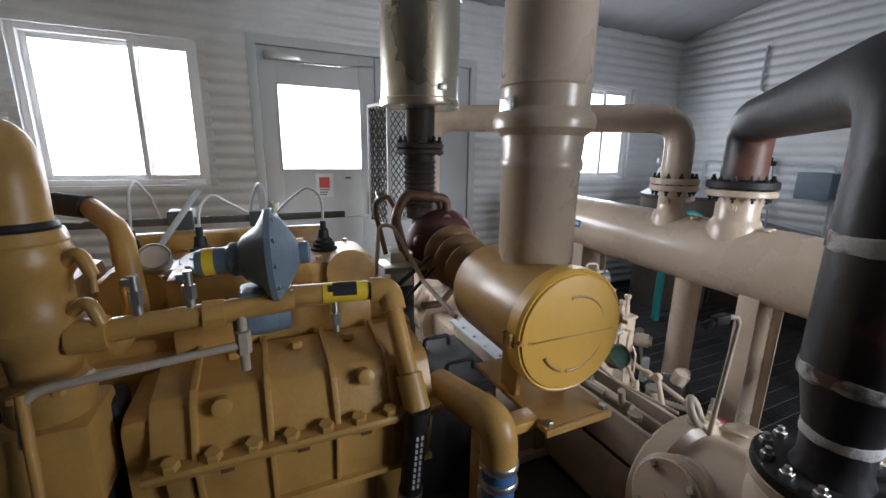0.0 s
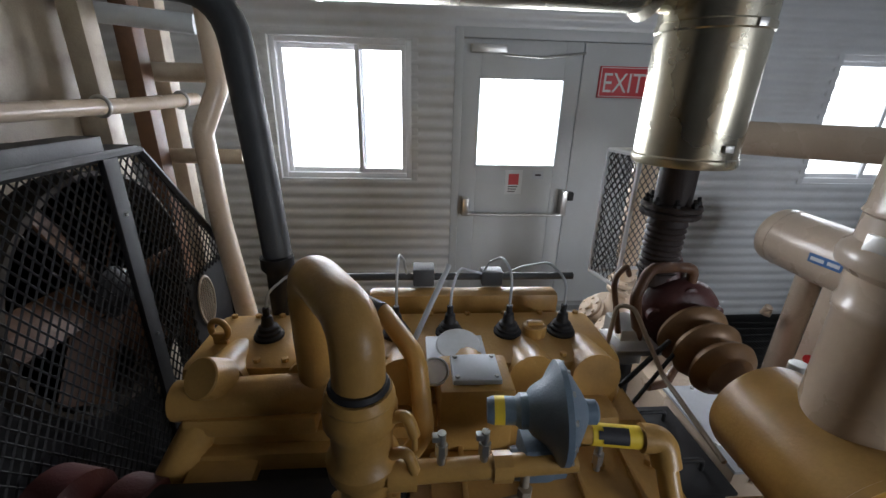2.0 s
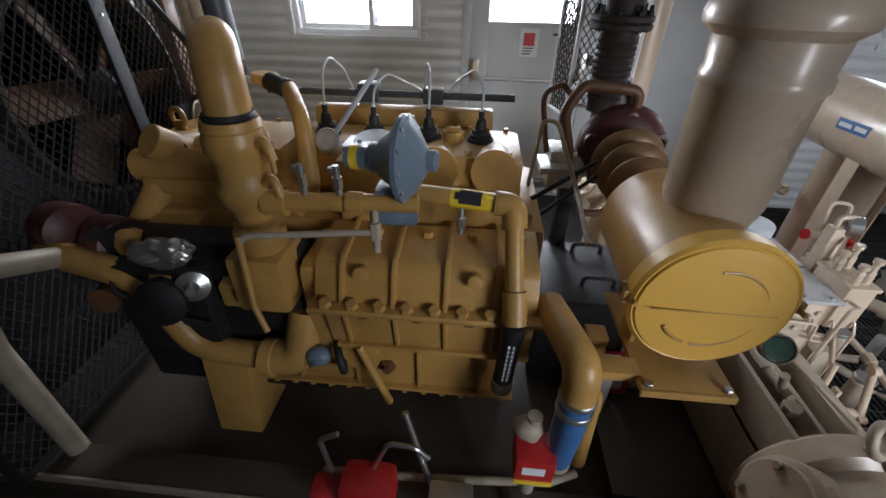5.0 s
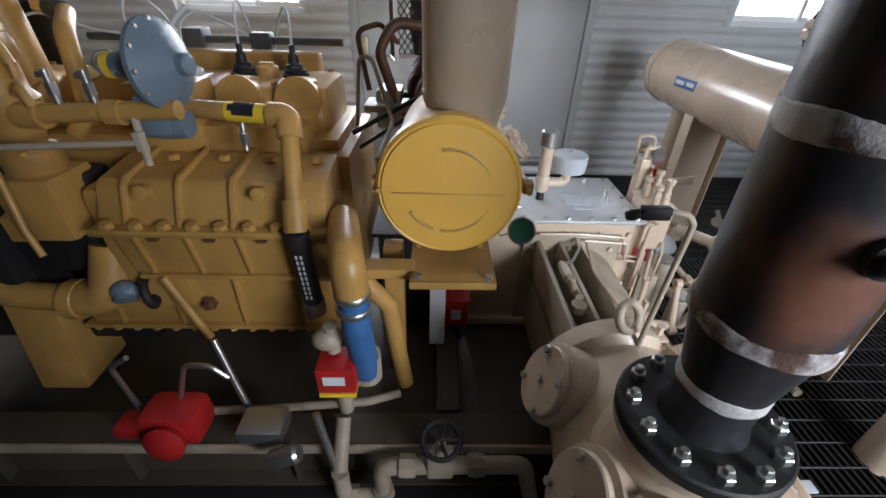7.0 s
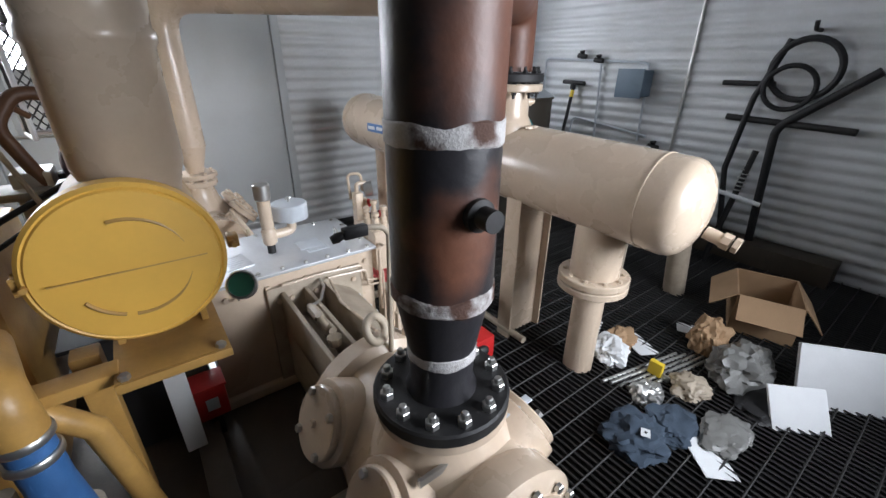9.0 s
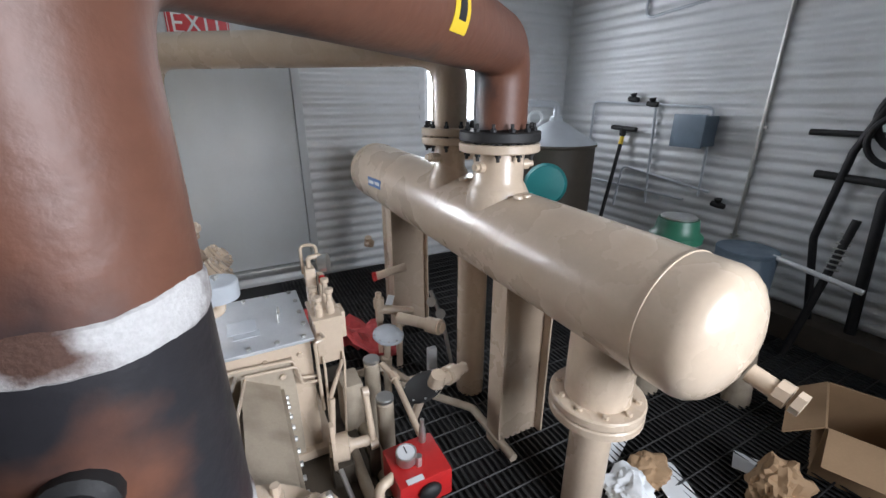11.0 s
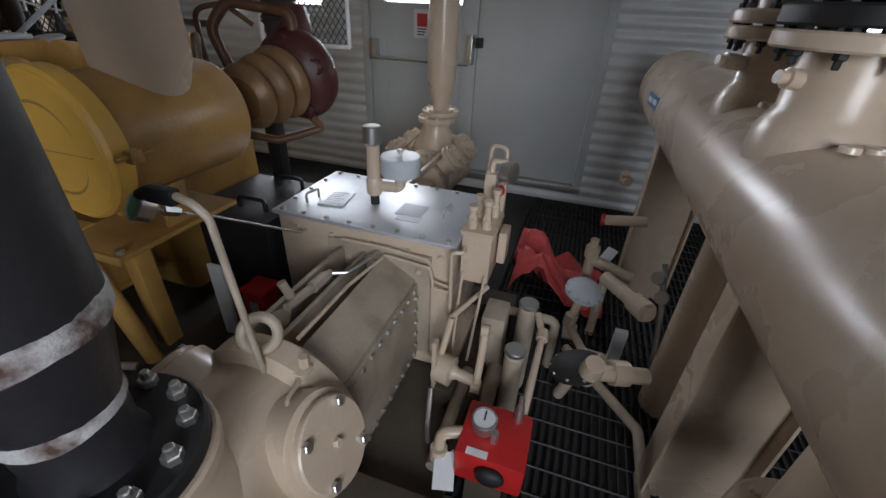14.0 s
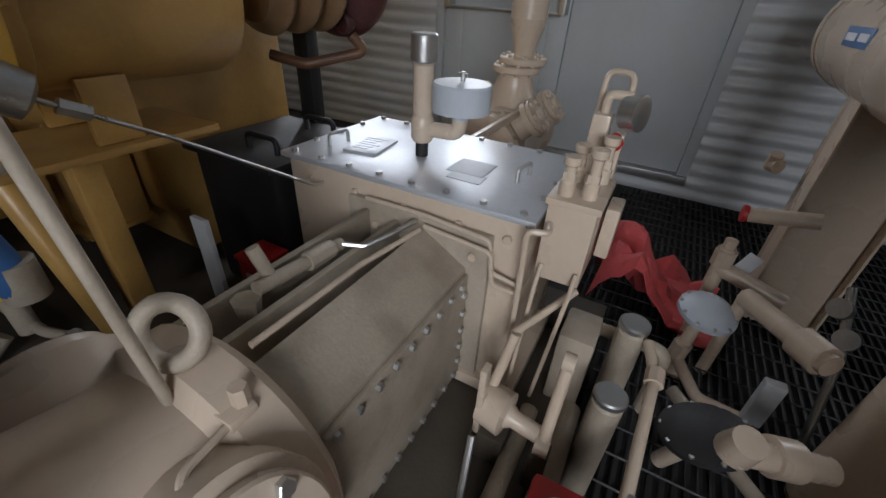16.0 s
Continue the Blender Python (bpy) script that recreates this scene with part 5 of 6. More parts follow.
part("bottle_flange", lathe([(0.2, 0), (0.2, 0.03)], (CC.x, -2.81, 0.3), (0, -1, 0), 40), TAN_DULL, comp)
part("steel_tag", box(0.12, 0.2, -3.3, -3.29, 0.5, 0.52, 0.001, m=None), STEEL, comp)
part("indicator_cock", join(tube([(0.1, -3.28, 0.44), (0.04, -3.34, 0.47)], 0.011), box(-0.02, 0.06, -3.37, -3.34, 0.465, 0.48, 0.004)), STEEL, comp)
part("grey_strip", box(0.38, 0.5, -3.27, -3.245, 0.492, 0.498, 0.002, m=Matrix.Translation((0, 0, 0)) @ Matrix.Rotation(0.0, 4, "Z")), LIGHTGREY, comp)
# gauge line rising beside the near cylinder
part("gauge_line", tube([(0.3, -2.87, 0.42), (0.297, -2.9, 0.9), (0.275, -2.905, 0.925), (0.235, -2.9, 0.93)], 0.0075, 0.03, 10), TAN_DULL, comp)
part("line_block", join(box(0.17, 0.235, -2.912, -2.888, 0.912, 0.942, 0.006), lathe([(0.01, 0), (0.013, 0.015), (0.01, 0.03)], (0.17, -2.9, 0.925), (-1, 0.1, -0.3), 12)), BLACK, comp, "black valve block")
part("dial_stem", join(tube([(-0.045, -2.765, 0.795), (-0.03, -2.6, 0.7), (-0.01, CY0 - 0.03, 0.5), (-0.01, CY0, 0.5)], 0.004, 0.06, 10), lathe([(0.013, -0.02), (0.013, 0.02)], (-0.04, -2.72, 0.77), (0.1, 1, -0.5), 6)), STEEL, comp)
part("dial_case", lathe([(0.02, -0.03), (0.034, -0.024), (0.036, 0.01), (0.032, 0.013), (0.03, 0.007), (0.0, 0.007)], (-0.053, -2.782, 0.807), (-0.25, -0.8, 0.55), 28), STEEL, comp)
part("dial_face", disc(0.029, 0.0075, 0.009, (-0.053, -2.782, 0.807), (-0.25, -0.8, 0.55), 0.0), GREEN, comp, "dull green dial face")
# far side
part("far_guide", box(-0.05, 0.2, CY1, -1.38, 0.1, 0.42, 0.02), TAN, comp)
FC = Vector((0.065, -1.1, 0.34))
part("far_cylinder", join(lathe([(0.1, -0.3), (0.18, -0.29), (0.18, -0.25), (0.165, -0.23), (0.165, 0.23), (0.18, 0.25), (0.18, 0.29), (0.1, 0.3)], FC, (0, 1, 0), 36), lathe([(0.15, 0.12), (0.1, 0.22), (0.075, 0.3), (0.08, 0.32)], (NECK.x, NECK.y, 0.34), (0, 0, 1), 28), box(0.0, 0.13, -1.25, -0.95, FLOOR, 0.25, 0.02)), TAN, comp)
flange(comp, (NECK.x, NECK.y, 0.655), (0, 0, 1), 0.11, 0.03, 8, BOLT_TAN, TAN)
for s in (-1, 1):
    for y in (-1.24, -1.0):
        ax = Vector((s * 0.75, 0, 0.66)).normalized()
        c = Vector((FC.x, y, FC.z)) + ax * 0.15
        part("valve_pocket", lathe([(0.06, 0.0), (0.055, 0.07), (0.085, 0.075), (0.085, 0.1)], c, ax, 24), TAN, comp)
        vc = part("valve_cover", lathe([(0.075, 0.1), (0.08, 0.104), (0.08, 0.118), (0.03, 0.122), (0.03, 0.14)], c, ax, 24), TAN, comp)
        bolt_ring(BOLT_TAN, vc, c + ax * 0.118, ax, 0.062, 6)
part("brace", box(0.17, 0.19, -1.9, -1.25, 0.5, 0.53, 0.003, m=Matrix.Translation((0, 0, 0))), TAN, comp)

# lubricator on the end of the frame
lub = thing("lubricator", "tan force-feed lubricator box with gauge on the compressor", "lubricator", (0.63, -2.15, 0.42))
part("reservoir", box(0.585, 0.685, -2.25, -2.08, 0.42, 0.6, 0.008), TAN, lub)
part("reservoir_lid", box(0.58, 0.69, -2.255, -2.075, 0.6, 0.615, 0.003), TAN, lub)
for k, (x, y) in enumerate(((0.61, -2.22), (0.655, -2.21), (0.61, -2.13), (0.66, -2.11))):
    part("pump_element", join(lathe([(0.016, 0), (0.016, 0.03), (0.011, 0.035), (0.011, 0.06 + 0.02 * (k % 2)), (0.017, 0.065 + 0.02 * (k % 2)), (0.017, 0.08 + 0.02 * (k % 2))], (x, y, 0.615), (0, 0, 1), 10), box(x - 0.012, x + 0.012, y - 0.01, y + 0.012, 0.64, 0.665, 0.003)), TAN, lub)
part("sight_block", join(box(0.6, 0.64, -2.05, -2.0, 0.5, 0.74, 0.006), box(0.65, 0.675, -2.03, -1.99, 0.45, 0.7, 0.005), tube([(0.62, -2.02, 0.74), (0.62, -2.02, 0.78), (0.67, -2.02, 0.78)], 0.01, 0.015), box(0.69, 0.72, -2.16, -2.08, 0.46, 0.58, 0.006)), TAN, lub)
part("gauge", lathe([(0.02, -0.03), (0.036, -0.025), (0.038, 0.012), (0.033, 0.014), (0.0, 0.013)], (0.685, -2.03, 0.75), (0.9, -0.4, 0.1), 24), STEEL, lub)
part("red_pointer", lathe([(0.022, 0), (0.0, 0.03)], (0.66, -2.06, 0.69), (0.6, -0.6, 0.2), 8), RED, lub)
part("loop_handle", tube([(0.6, -1.99, 0.7), (0.6, -1.97, 0.82), (0.66, -1.99, 0.82), (0.66, -2.0, 0.74)], 0.007, 0.025, 8), TAN, lub)
for k in (0, 3):
    part("feed_line", tube([(0.6 + 0.025 * k, -2.255, 0.46), (0.6 + 0.025 * k, -2.28, 0.42), (0.59 + 0.02 * k, -2.3, 0.1)], 0.005, 0.02, 8), TAN, lub)
part("u_bend", tube([(0.6, -2.26, 0.56), (0.61, -2.3, 0.56), (0.57, -2.31, 0.56), (0.575, -2.3, 0.25)], 0.007, 0.015, 8), TAN, lub)

# oil pump, levers and tubes low down beside the frame
op = thing("oil_hand_pump", "tan hand pump with lever arms beside the compressor", "pump", (0.6, -2.42, FLOOR))
part("pump_body", lathe([(0.03, -0.03), (0.05, -0.028), (0.052, 0.03), (0.03, 0.035), (0.02, 0.05), (0.02, 0.11)], (0.6, -2.42, 0.16), (1, -0.15, 0), 24), TAN, op)
part("lever", join(tube([(0.57, -2.42, 0.13), (0.6, -2.36, 0.34)], 0.012), box(0.565, 0.58, -2.46, -2.43, 0.08, 0.3, 0.003)), TAN, op)
part("lever", join(tube([(0.72, -2.45, 0.15), (0.72, -2.38, 0.34)], 0.013), lathe([(0.02, -0.012), (0.02, 0.012)], (0.72, -2.38, 0.34), (1, 0, 0), 12), lathe([(0.022, -0.015), (0.022, 0.015)], (0.72, -2.45, 0.15), (1, 0, 0), 12)), TAN, op)
part("push_rod", tube([(0.59, -2.36, 0.33), (0.68, -2.2, 0.38)], 0.009), TAN, op)
part("stand", join(box(0.56, 0.64, -2.46, -2.38, FLOOR, 0.1, 0.004), box(0.7, 0.74, -2.47, -2.43, FLOOR, 0.14, 0.004)), SKID, op)
part("oil_hose", tube([(0.58, -2.5, 0.14), (0.6, -2.58, 0.06), (0.62, -2.62, -0.05), (0.62, -2.62, -0.18)], 0.009, 0.05, 8), STEEL, op)
fl = thing("filter_stack", "tan piped filter canisters with steel tops", "filter", (0.82, -2.25, FLOOR))
for x, y, z in ((0.83, -2.1, 0.28), (0.82, -2.3, 0.22)):
    part("canister", join(lathe([(0.036, FLOOR), (0.036, z - 0.03), (0.026, z - 0.02)], (x, y, 0), (0, 0, 1), 18)), TAN_DULL, fl)
    part("canister_top", disc(0.038, z - 0.02, z, (x, y, 0), (0, 0, 1), 0.004, 20), STEEL, fl)
part("long_tube", join(tube([(0.87, -2.12, 0.25), (0.9, -2.2, 0.22), (0.88, -2.7, 0.14)], 0.013, 0.03), lathe([(0.022, -0.02), (0.022, 0.02)], (0.9, -2.2, 0.22), (0, 1, 0.2), 8)), TAN, fl)
part("low_tube", tube([(0.66, -2.3, 0.05), (0.66, -2.7, 0.05)], 0.022), TAN_DULL, fl)
part("low_tube", tube([(0.75, -2.2, 0.0), (0.75, -2.55, 0.0)], 0.03), TAN_DULL, fl)
part("manifold", box(0.67, 0.76, -2.2, -2.07, FLOOR, 0.24, 0.012), TAN_DULL, fl)
part("cross_tube", tube([(0.7, -1.95, 0.1), (0.95, -1.95, 0.1), (0.95, -1.95, FLOOR)], 0.02, 0.04), TAN_DULL, fl)

# red lubricant tank
rt = thing("red_level_controller", "red cast box with a dial gauge on top", "controller", (0.82, -2.62, 0.04))
part("body", box(0.725, 0.92, -2.715, -2.53, 0.07, 0.19, 0.012), RED, rt)
part("bracket", box(0.76, 0.87, -2.7, -2.55, FLOOR, 0.07, 0.004), SKID, rt)
part("dial", lathe([(0.02, 0), (0.035, 0.01), (0.037, 0.05), (0.033, 0.052), (0.032, 0.048), (0.0, 0.048)], (0.785, -2.62, 0.19), (0, -0.1, 1), 24), STEEL, rt)
part("dial_face", disc(0.031, 0.0485, 0.0495, (0.785, -2.62, 0.19), (0, -0.1, 1), 0.0), PAPER, rt)
part("needle", box(-0.002, 0.002, -0.005, 0.025, 0.0496, 0.0508, 0, m=along((0, -0.1, 1), (0.785, -2.62, 0.19))), INK, rt)
part("fill_tube", lathe([(0.013, 0), (0.013, 0.06), (0.008, 0.07), (0.008, 0.1)], (0.875, -2.56, 0.19), (0, 0, 1), 12), STEEL, rt)
part("stem", lathe([(0.013, 0), (0.013, 0.04)], (0.82, -2.65, 0.19), (0, 0, 1), 6), STEEL, rt)
part("label", box(0.755, 0.815, -2.712, -2.69, 0.1905, 0.192, 0), PAPER, rt)
part("lens", ball((0.83, -2.725, 0.14), 0.035, (1.2, 0.6, 0.9)), BLACK, rt)
part("elbow_fitting", join(tube([(0.67, -2.68, 0.06), (0.67, -2.66, 0.17), (0.73, -2.64, 0.17)], 0.018, 0.03), lathe([(0.026, 0), (0.026, 0.04)], (0.67, -2.68, 0.08), (0, 0.1, 1), 12)), TAN, rt)
tag = tagged(part("paper_tag", box(-0.03, 0.03, -0.05, 0.05, 0, 0.0015, 0, m=Matrix.Translation((0.69, -2.76, 0.105)) @ Matrix.Rotation(0.25, 4, "Z") @ Matrix.Rotation(0.35, 4, "X")), PAPER), "white paper tag lying over the lower fittings", "tag")
part("string", tube([(0.7, -2.7, 0.12), (0.69, -2.715, 0.118)], 0.002, seg=6), PAPER, tag)

# dump valves and piping under the vessel
OFFSET = Vector((0.01, 0.07, -0.03))
dv = thing("diaphragm_valve", "grey round-topped diaphragm valve on tan piping", "valve", (1.03, -1.78, FLOOR))
part("case", lathe([(0.02, 0.0), (0.05, 0.02), (0.085, 0.03), (0.09, 0.035), (0.09, 0.05), (0.08, 0.054), (0.065, 0.075), (0.03, 0.09), (0.0, 0.093)], (1.03, -1.78, 0.1), (0.1, -0.15, 1), 32), LIGHTGREY, dv)
bolt_ring(BOLT_SMALL, dv, Vector((1.03, -1.78, 0.1)) + Vector((0.1, -0.15, 1)).normalized() * 0.05, (0.1, -0.15, 1), 0.083, 10)
part("valve_body", join(tube([(1.02, -1.8, 0.11), (1.0, -1.85, -0.03), (1.08, -1.95, -0.08), (1.22, -2.0, -0.05)], 0.02, 0.05), lathe([(0.03, -0.03), (0.03, 0.03)], (1.0, -1.84, 0.0), (0.1, 0.1, 1), 8), box(0.98, 1.05, -1.86, -1.74, FLOOR, -0.1, 0.004)), TAN, dv)
OFFSET = Vector((-0.03, -0.07, 0.05))
dv2 = thing("diaphragm_valve", "dark grey diaphragm valve facing the aisle", "valve", (1.08, -2.2, FLOOR))
part("case", lathe([(0.03, -0.03), (0.07, -0.02), (0.1, -0.006), (0.1, 0.006), (0.07, 0.025), (0.03, 0.035)], (1.06, -2.17, 0.08), (-0.3, 0.1, 0.9), 32), BLACK, dv2)
bolt_ring(BOLT_SMALL, dv2, (1.06, -2.17, 0.085), (-0.3, 0.1, 0.9), 0.093, 10)
part("valve_body", join(lathe([(0.03, -0.06), (0.04, 0), (0.034, 0.06)], (1.1, -2.22, 0.12), (0.1, -0.3, 1), 16), tube([(1.1, -2.22, 0.12), (1.3, -2.13, 0.08)], 0.03), lathe([(0.045, -0.03), (0.045, 0.03)], (1.2, -2.17, 0.1), (1, 0.4, -0.15), 16), tube([(1.06, -2.17, 0.05), (1.03, -2.1, FLOOR)], 0.022)), TAN, dv2)
OFFSET = Vector((0, 0, 0))
up = thing("vessel_piping", "tan threaded fittings and tees beside the vessel legs", "pipe", (1.2, -1.6, FLOOR))
part("tee", join(tube([(1.05, -1.55, 0.28), (1.05, -1.55, 0.12)], 0.025), tube([(1.05, -1.55, 0.2), (1.25, -1.6, 0.16)], 0.028), lathe([(0.034, -0.03), (0.034, 0.03)], (1.05, -1.55, 0.24), (0, 0, 1), 8), lathe([(0.02, 0), (0.02, 0.03)], (1.05, -1.55, 0.28), (0, 0, 1), 8), tube([(1.05, -1.55, 0.12), (1.05, -1.55, FLOOR)], 0.02)), TAN, up)
part("pipe", join(tube([(1.12, -1.7, 0.2), (1.28, -1.95, 0.22)], 0.032), lathe([(0.045, -0.04), (0.045, 0.04)], (1.25, -1.9, 0.215), (0.5, -0.8, 0.05), 16), tube([(1.12, -1.7, 0.2), (1.12, -1.68, FLOOR)], 0.02)), TAN, up)
part("red_plug", lathe([(0.03, 0), (0.03, 0.015)], (1.08, -1.42, 0.36), (-1, 0, 0), 16), RED, up)
part("nipple", tube([(1.085, -1.42, 0.36), (1.27, -1.45, 0.4)], 0.026), TAN, up)
part("low_pipe", tube([(1.0, -1.95, -0.05), (1.3, -2.25, -0.1), (1.3, -2.6, -0.1)], 0.02, 0.05), TAN_DULL, up)
part("sight_glass", join(box(1.17, 1.22, -2.0, -1.97, -0.02, 0.14, 0.004)), ALU, up)
part("gauge_fitting", join(lathe([(0.03, 0), (0.03, 0.03)], (1.34, -1.7, 0.25), (-0.6, -0.6, 0.4), 16), lathe([(0.025, 0), (0.03, 0.04)], (1.36, -1.78, 0.2), (-0.5, -0.6, 0.5), 14), tube([(1.35, -1.65, 0.3), (1.36, -1.8, 0.15), (1.4, -1.85, FLOOR)], 0.012)), STEEL, up)
part("vent_cap", join(lathe([(0.026, -0.02), (0.026, 0.05)], (1.18, -0.95, 0.42), (0, -0.4, 1), 10), tube([(1.18, -0.95, 0.42), (1.2, -0.98, 0.42)], 0.03)), TAN, up)
flag = bmesh.new()
n = 14
gridv = [[flag.verts.new((0.66 + 0.5 * i / n + 0.02 * math.sin(j * 0.5), -1.5 + 0.44 * j / n - 0.12 * i / n, 0.03 + FLOOR + 0.22 * math.exp(-((i - 3) / 4.5) ** 2) * abs(math.sin(0.35 * j + 0.25 * i)) + 0.09 * abs(noise.noise((i * 0.33, j * 0.33, 0))) + 0.03 * abs(noise.noise((i * 0.8, j * 0.8, 2))))) for j in range(n + 1)] for i in range(n + 1)]
for i in range(n):
    for j in range(n):
        flag.faces.new((gridv[i][j], gridv[i + 1][j], gridv[i + 1][j + 1], gridv[i][j + 1]))
ex = bmesh.ops.extrude_face_region(flag, geom=flag.faces[:])
for v in ex["geom"]:
    if isinstance(v, bmesh.types.BMVert):
        v.co.z -= 0.008
tagged(part("red_cloth", flag, CLOTH_RED, angle=25), "crumpled red plastic-coated cloth lying on the grating", "cloth")
part("white_tag", box(-0.035, 0.035, -0.001, 0.001, -0.04, 0.04, 0, m=Matrix.Translation((1.13, -1.52, 0.22)) @ Matrix.Rotation(0.5, 4, "Z") @ Matrix.Rotation(0.5, 4, "Y")), PAPER, up)

# coupling guard
OFFSET = Vector((-0.012, -0.038, 0.012))
cg = thing("coupling_guard", "black coupling guard with steel lift handles", "guard", (-0.3, -2.1, FLOOR))
part("housing", box(-0.5, -0.16, -2.3, -1.92, 0.02, 0.5, 0.02), BLACK, cg)
part("top_plate", box(-0.52, -0.15, -2.32, -1.9, 0.5, 0.515, 0.003), BLACK, cg)
for y in (-2.22, -1.98):
    part("handle", tube([(-0.34, y, 0.515), (-0.34, y, 0.56), (-0.22, y, 0.56), (-0.22, y, 0.515)], 0.009, 0.02, 10), BLACK, cg)
sw = thing("red_switch_box", "small red painted switch box beside the coupling", "switch box", (-0.2, -2.36, 0.02))
part("body", box(-0.23, -0.13, -2.42, -2.325, 0.13, 0.26, 0.008), RED, sw)
part("stand", box(-0.2, -0.16, -2.39, -2.35, 0.02, 0.13, 0.003), BLACK, sw)
part("lid", box(-0.235, -0.125, -2.425, -2.32, 0.26, 0.272, 0.003), RED, sw)
part("label", box(-0.2, -0.16, -2.4225, -2.4205, 0.17, 0.22, 0), LIGHTGREY, sw)

# gas shut-off box, valves and low piping under the engine
OFFSET = Vector((0, -0.06, 0.05))
rs = thing("red_shutoff_box", "red gas shut-off box with a yellow base", "valve box", (-0.57, -2.8, 0.2))
part("body", box(-0.63, -0.515, -2.86, -2.76, 0.25, 0.35, 0.008), RED, rs)
part("base_band", box(-0.628, -0.517, -2.863, -2.757, 0.235, 0.25, 0.002), OCHRE, rs)
part("label", box(-0.61, -0.545, -2.8625, -2.8605, 0.29, 0.325, 0), PAPER, rs)
part("top_fitting", join(ball((-0.6, -2.79, 0.41), 0.045, (1, 0.8, 0.8)), tube([(-0.585, -2.785, 0.36), (-0.585, -2.785, 0.46)], 0.022), tube([(-0.52, -2.79, 0.36), (-0.515, -2.78, 0.5)], 0.02)), TAN_DULL, rs)
part("conduit", tube([(-0.52, -2.8, 0.36), (-0.5, -2.78, 0.52)], 0.024), STEEL, rs)
part("stem", tube([(-0.57, -2.8, 0.24), (-0.57, -2.8, 0.1)], 0.025), TAN_DULL, rs)
lp = thing("low_gas_piping", "tan threaded piping with a black handwheel valve", "pipe", (-0.4, -2.8, FLOOR))
part("pipe", tube([(-0.57, -2.97, 0.02), (-0.57, -2.97, -0.12), (-0.44, -2.97, -0.12), (-0.44, -2.97, 0.05), (-0.25, -2.97, 0.06), (0.0, -2.97, 0.06), (0.05, -2.97, FLOOR)], 0.026, 0.04, 16), TAN_DULL, lp)
part("pipe", tube([(-0.57, -2.97, 0.02), (-0.57, -2.85, 0.12)], 0.024), TAN_DULL, lp)
for c, ax in (((-0.36, -2.97, 0.055), (1, 0, 0)), ((-0.44, -2.97, -0.1), (0, 0, 1)), ((-0.15, -2.97, 0.06), (1, 0, 0)), ((-0.55, -2.97, -0.12), (1, 0, 0))):
    part("union", lathe([(0.034, -0.025), (0.036, 0.0), (0.034, 0.025)], c, ax, 8), TAN_DULL, lp)
part("valve_body", join(box(-0.3, -0.22, -3.0, -2.94, 0.03, 0.12, 0.01), lathe([(0.018, 0.1), (0.014, 0.19)], (-0.26, -2.97, 0), (0, 0, 1), 12)), TAN_DULL, lp)
wheel = ring((-0.26, -2.97, 0.19), (0, -0.2, 1), 0.055, 0.008)
for k in range(5):
    a = k * 2 * math.pi / 5
    wheel = tube([(-0.26, -2.97, 0.19), (-0.26 + 0.055 * math.cos(a), -2.97 + 0.055 * math.sin(a), 0.19 + 0.01 * math.sin(a))], 0.006, seg=6, bm=wheel)
part("handwheel", wheel, BLACK, lp, "black spoked handwheel")
part("thin_rod", tube([(-0.62, -2.93, 0.25), (-0.56, -2.98, -0.16)], 0.011), STEEL, lp)
part("steel_can", lathe([(0.028, 0), (0.03, 0.003), (0.03, 0.08), (0.022, 0.09)], (-0.76, -2.98, 0.1), (0.9, 0.1, 0.3), 18), STEEL, lp)
rm = thing("red_oil_pump", "red hand oil pump with a bent handle on the skid", "pump", (-1.07, -2.88, 0.095))
part("body", join(box(-1.15, -0.98, -2.94, -2.82, 0.1, 0.22, 0.03), lathe([(0.05, 0), (0.06, 0.03), (0.03, 0.05)], (-1.06, -2.94, 0.15), (0, -1, 0.2), 20), box(-1.25, -1.15, -2.92, -2.84, 0.1, 0.15, 0.015)), RED, rm)
part("handle", tube([(-1.06, -2.85, 0.2), (-1.0, -2.85, 0.36), (-0.92, -2.86, 0.37), (-0.88, -2.86, 0.32)], 0.008, 0.04, 8), STEEL, rm)
part("handle", tube([(-1.18, -2.86, 0.14), (-1.2, -2.86, 0.36), (-1.14, -2.86, 0.4)], 0.008, 0.03, 8), STEEL, rm)
part("foil_pack", box(-0.88, -0.74, -2.93, -2.83, 0.096, 0.15, 0.012), STEEL, rm)

# label plates on the vessel
lab = vessel_at(-1.22)
part("name_plate", box(-0.003, 0.001, -0.1, 0.1, -0.028, 0.028, 0.001, m=Matrix.Translation((lab.x - VR - 0.001, lab.y, lab.z + 0.02)) @ Matrix.Rotation(0.078, 4, "Z")), LABELBLUE, vessel, "blue maker's plate with a white edge")
part("plate_print", join(box(-0.0045, -0.003, -0.085, -0.015, -0.01, 0.012, 0, m=Matrix.Translation((lab.x - VR - 0.001, lab.y, lab.z + 0.02)) @ Matrix.Rotation(0.078, 4, "Z")), box(-0.0045, -0.003, 0.005, 0.085, -0.012, 0.01, 0, m=Matrix.Translation((lab.x - VR - 0.001, lab.y, lab.z + 0.02)) @ Matrix.Rotation(0.078, 4, "Z"))), PAPER, vessel)
end = VB + VD * 0.09
part("drain_fitting", join(tube([end + Vector((0.05, 0.0, -0.08)), end + Vector((0.06, -0.08, -0.1))], 0.026), lathe([(0.034, 0), (0.034, 0.03)], end + Vector((0.06, -0.06, -0.095)), (0.1, -1, -0.2), 8), lathe([(0.03, 0), (0.03, 0.02)], end + Vector((0.06, -0.1, -0.1)), (0.1, -1, -0.2), 6)), TAN, vessel)
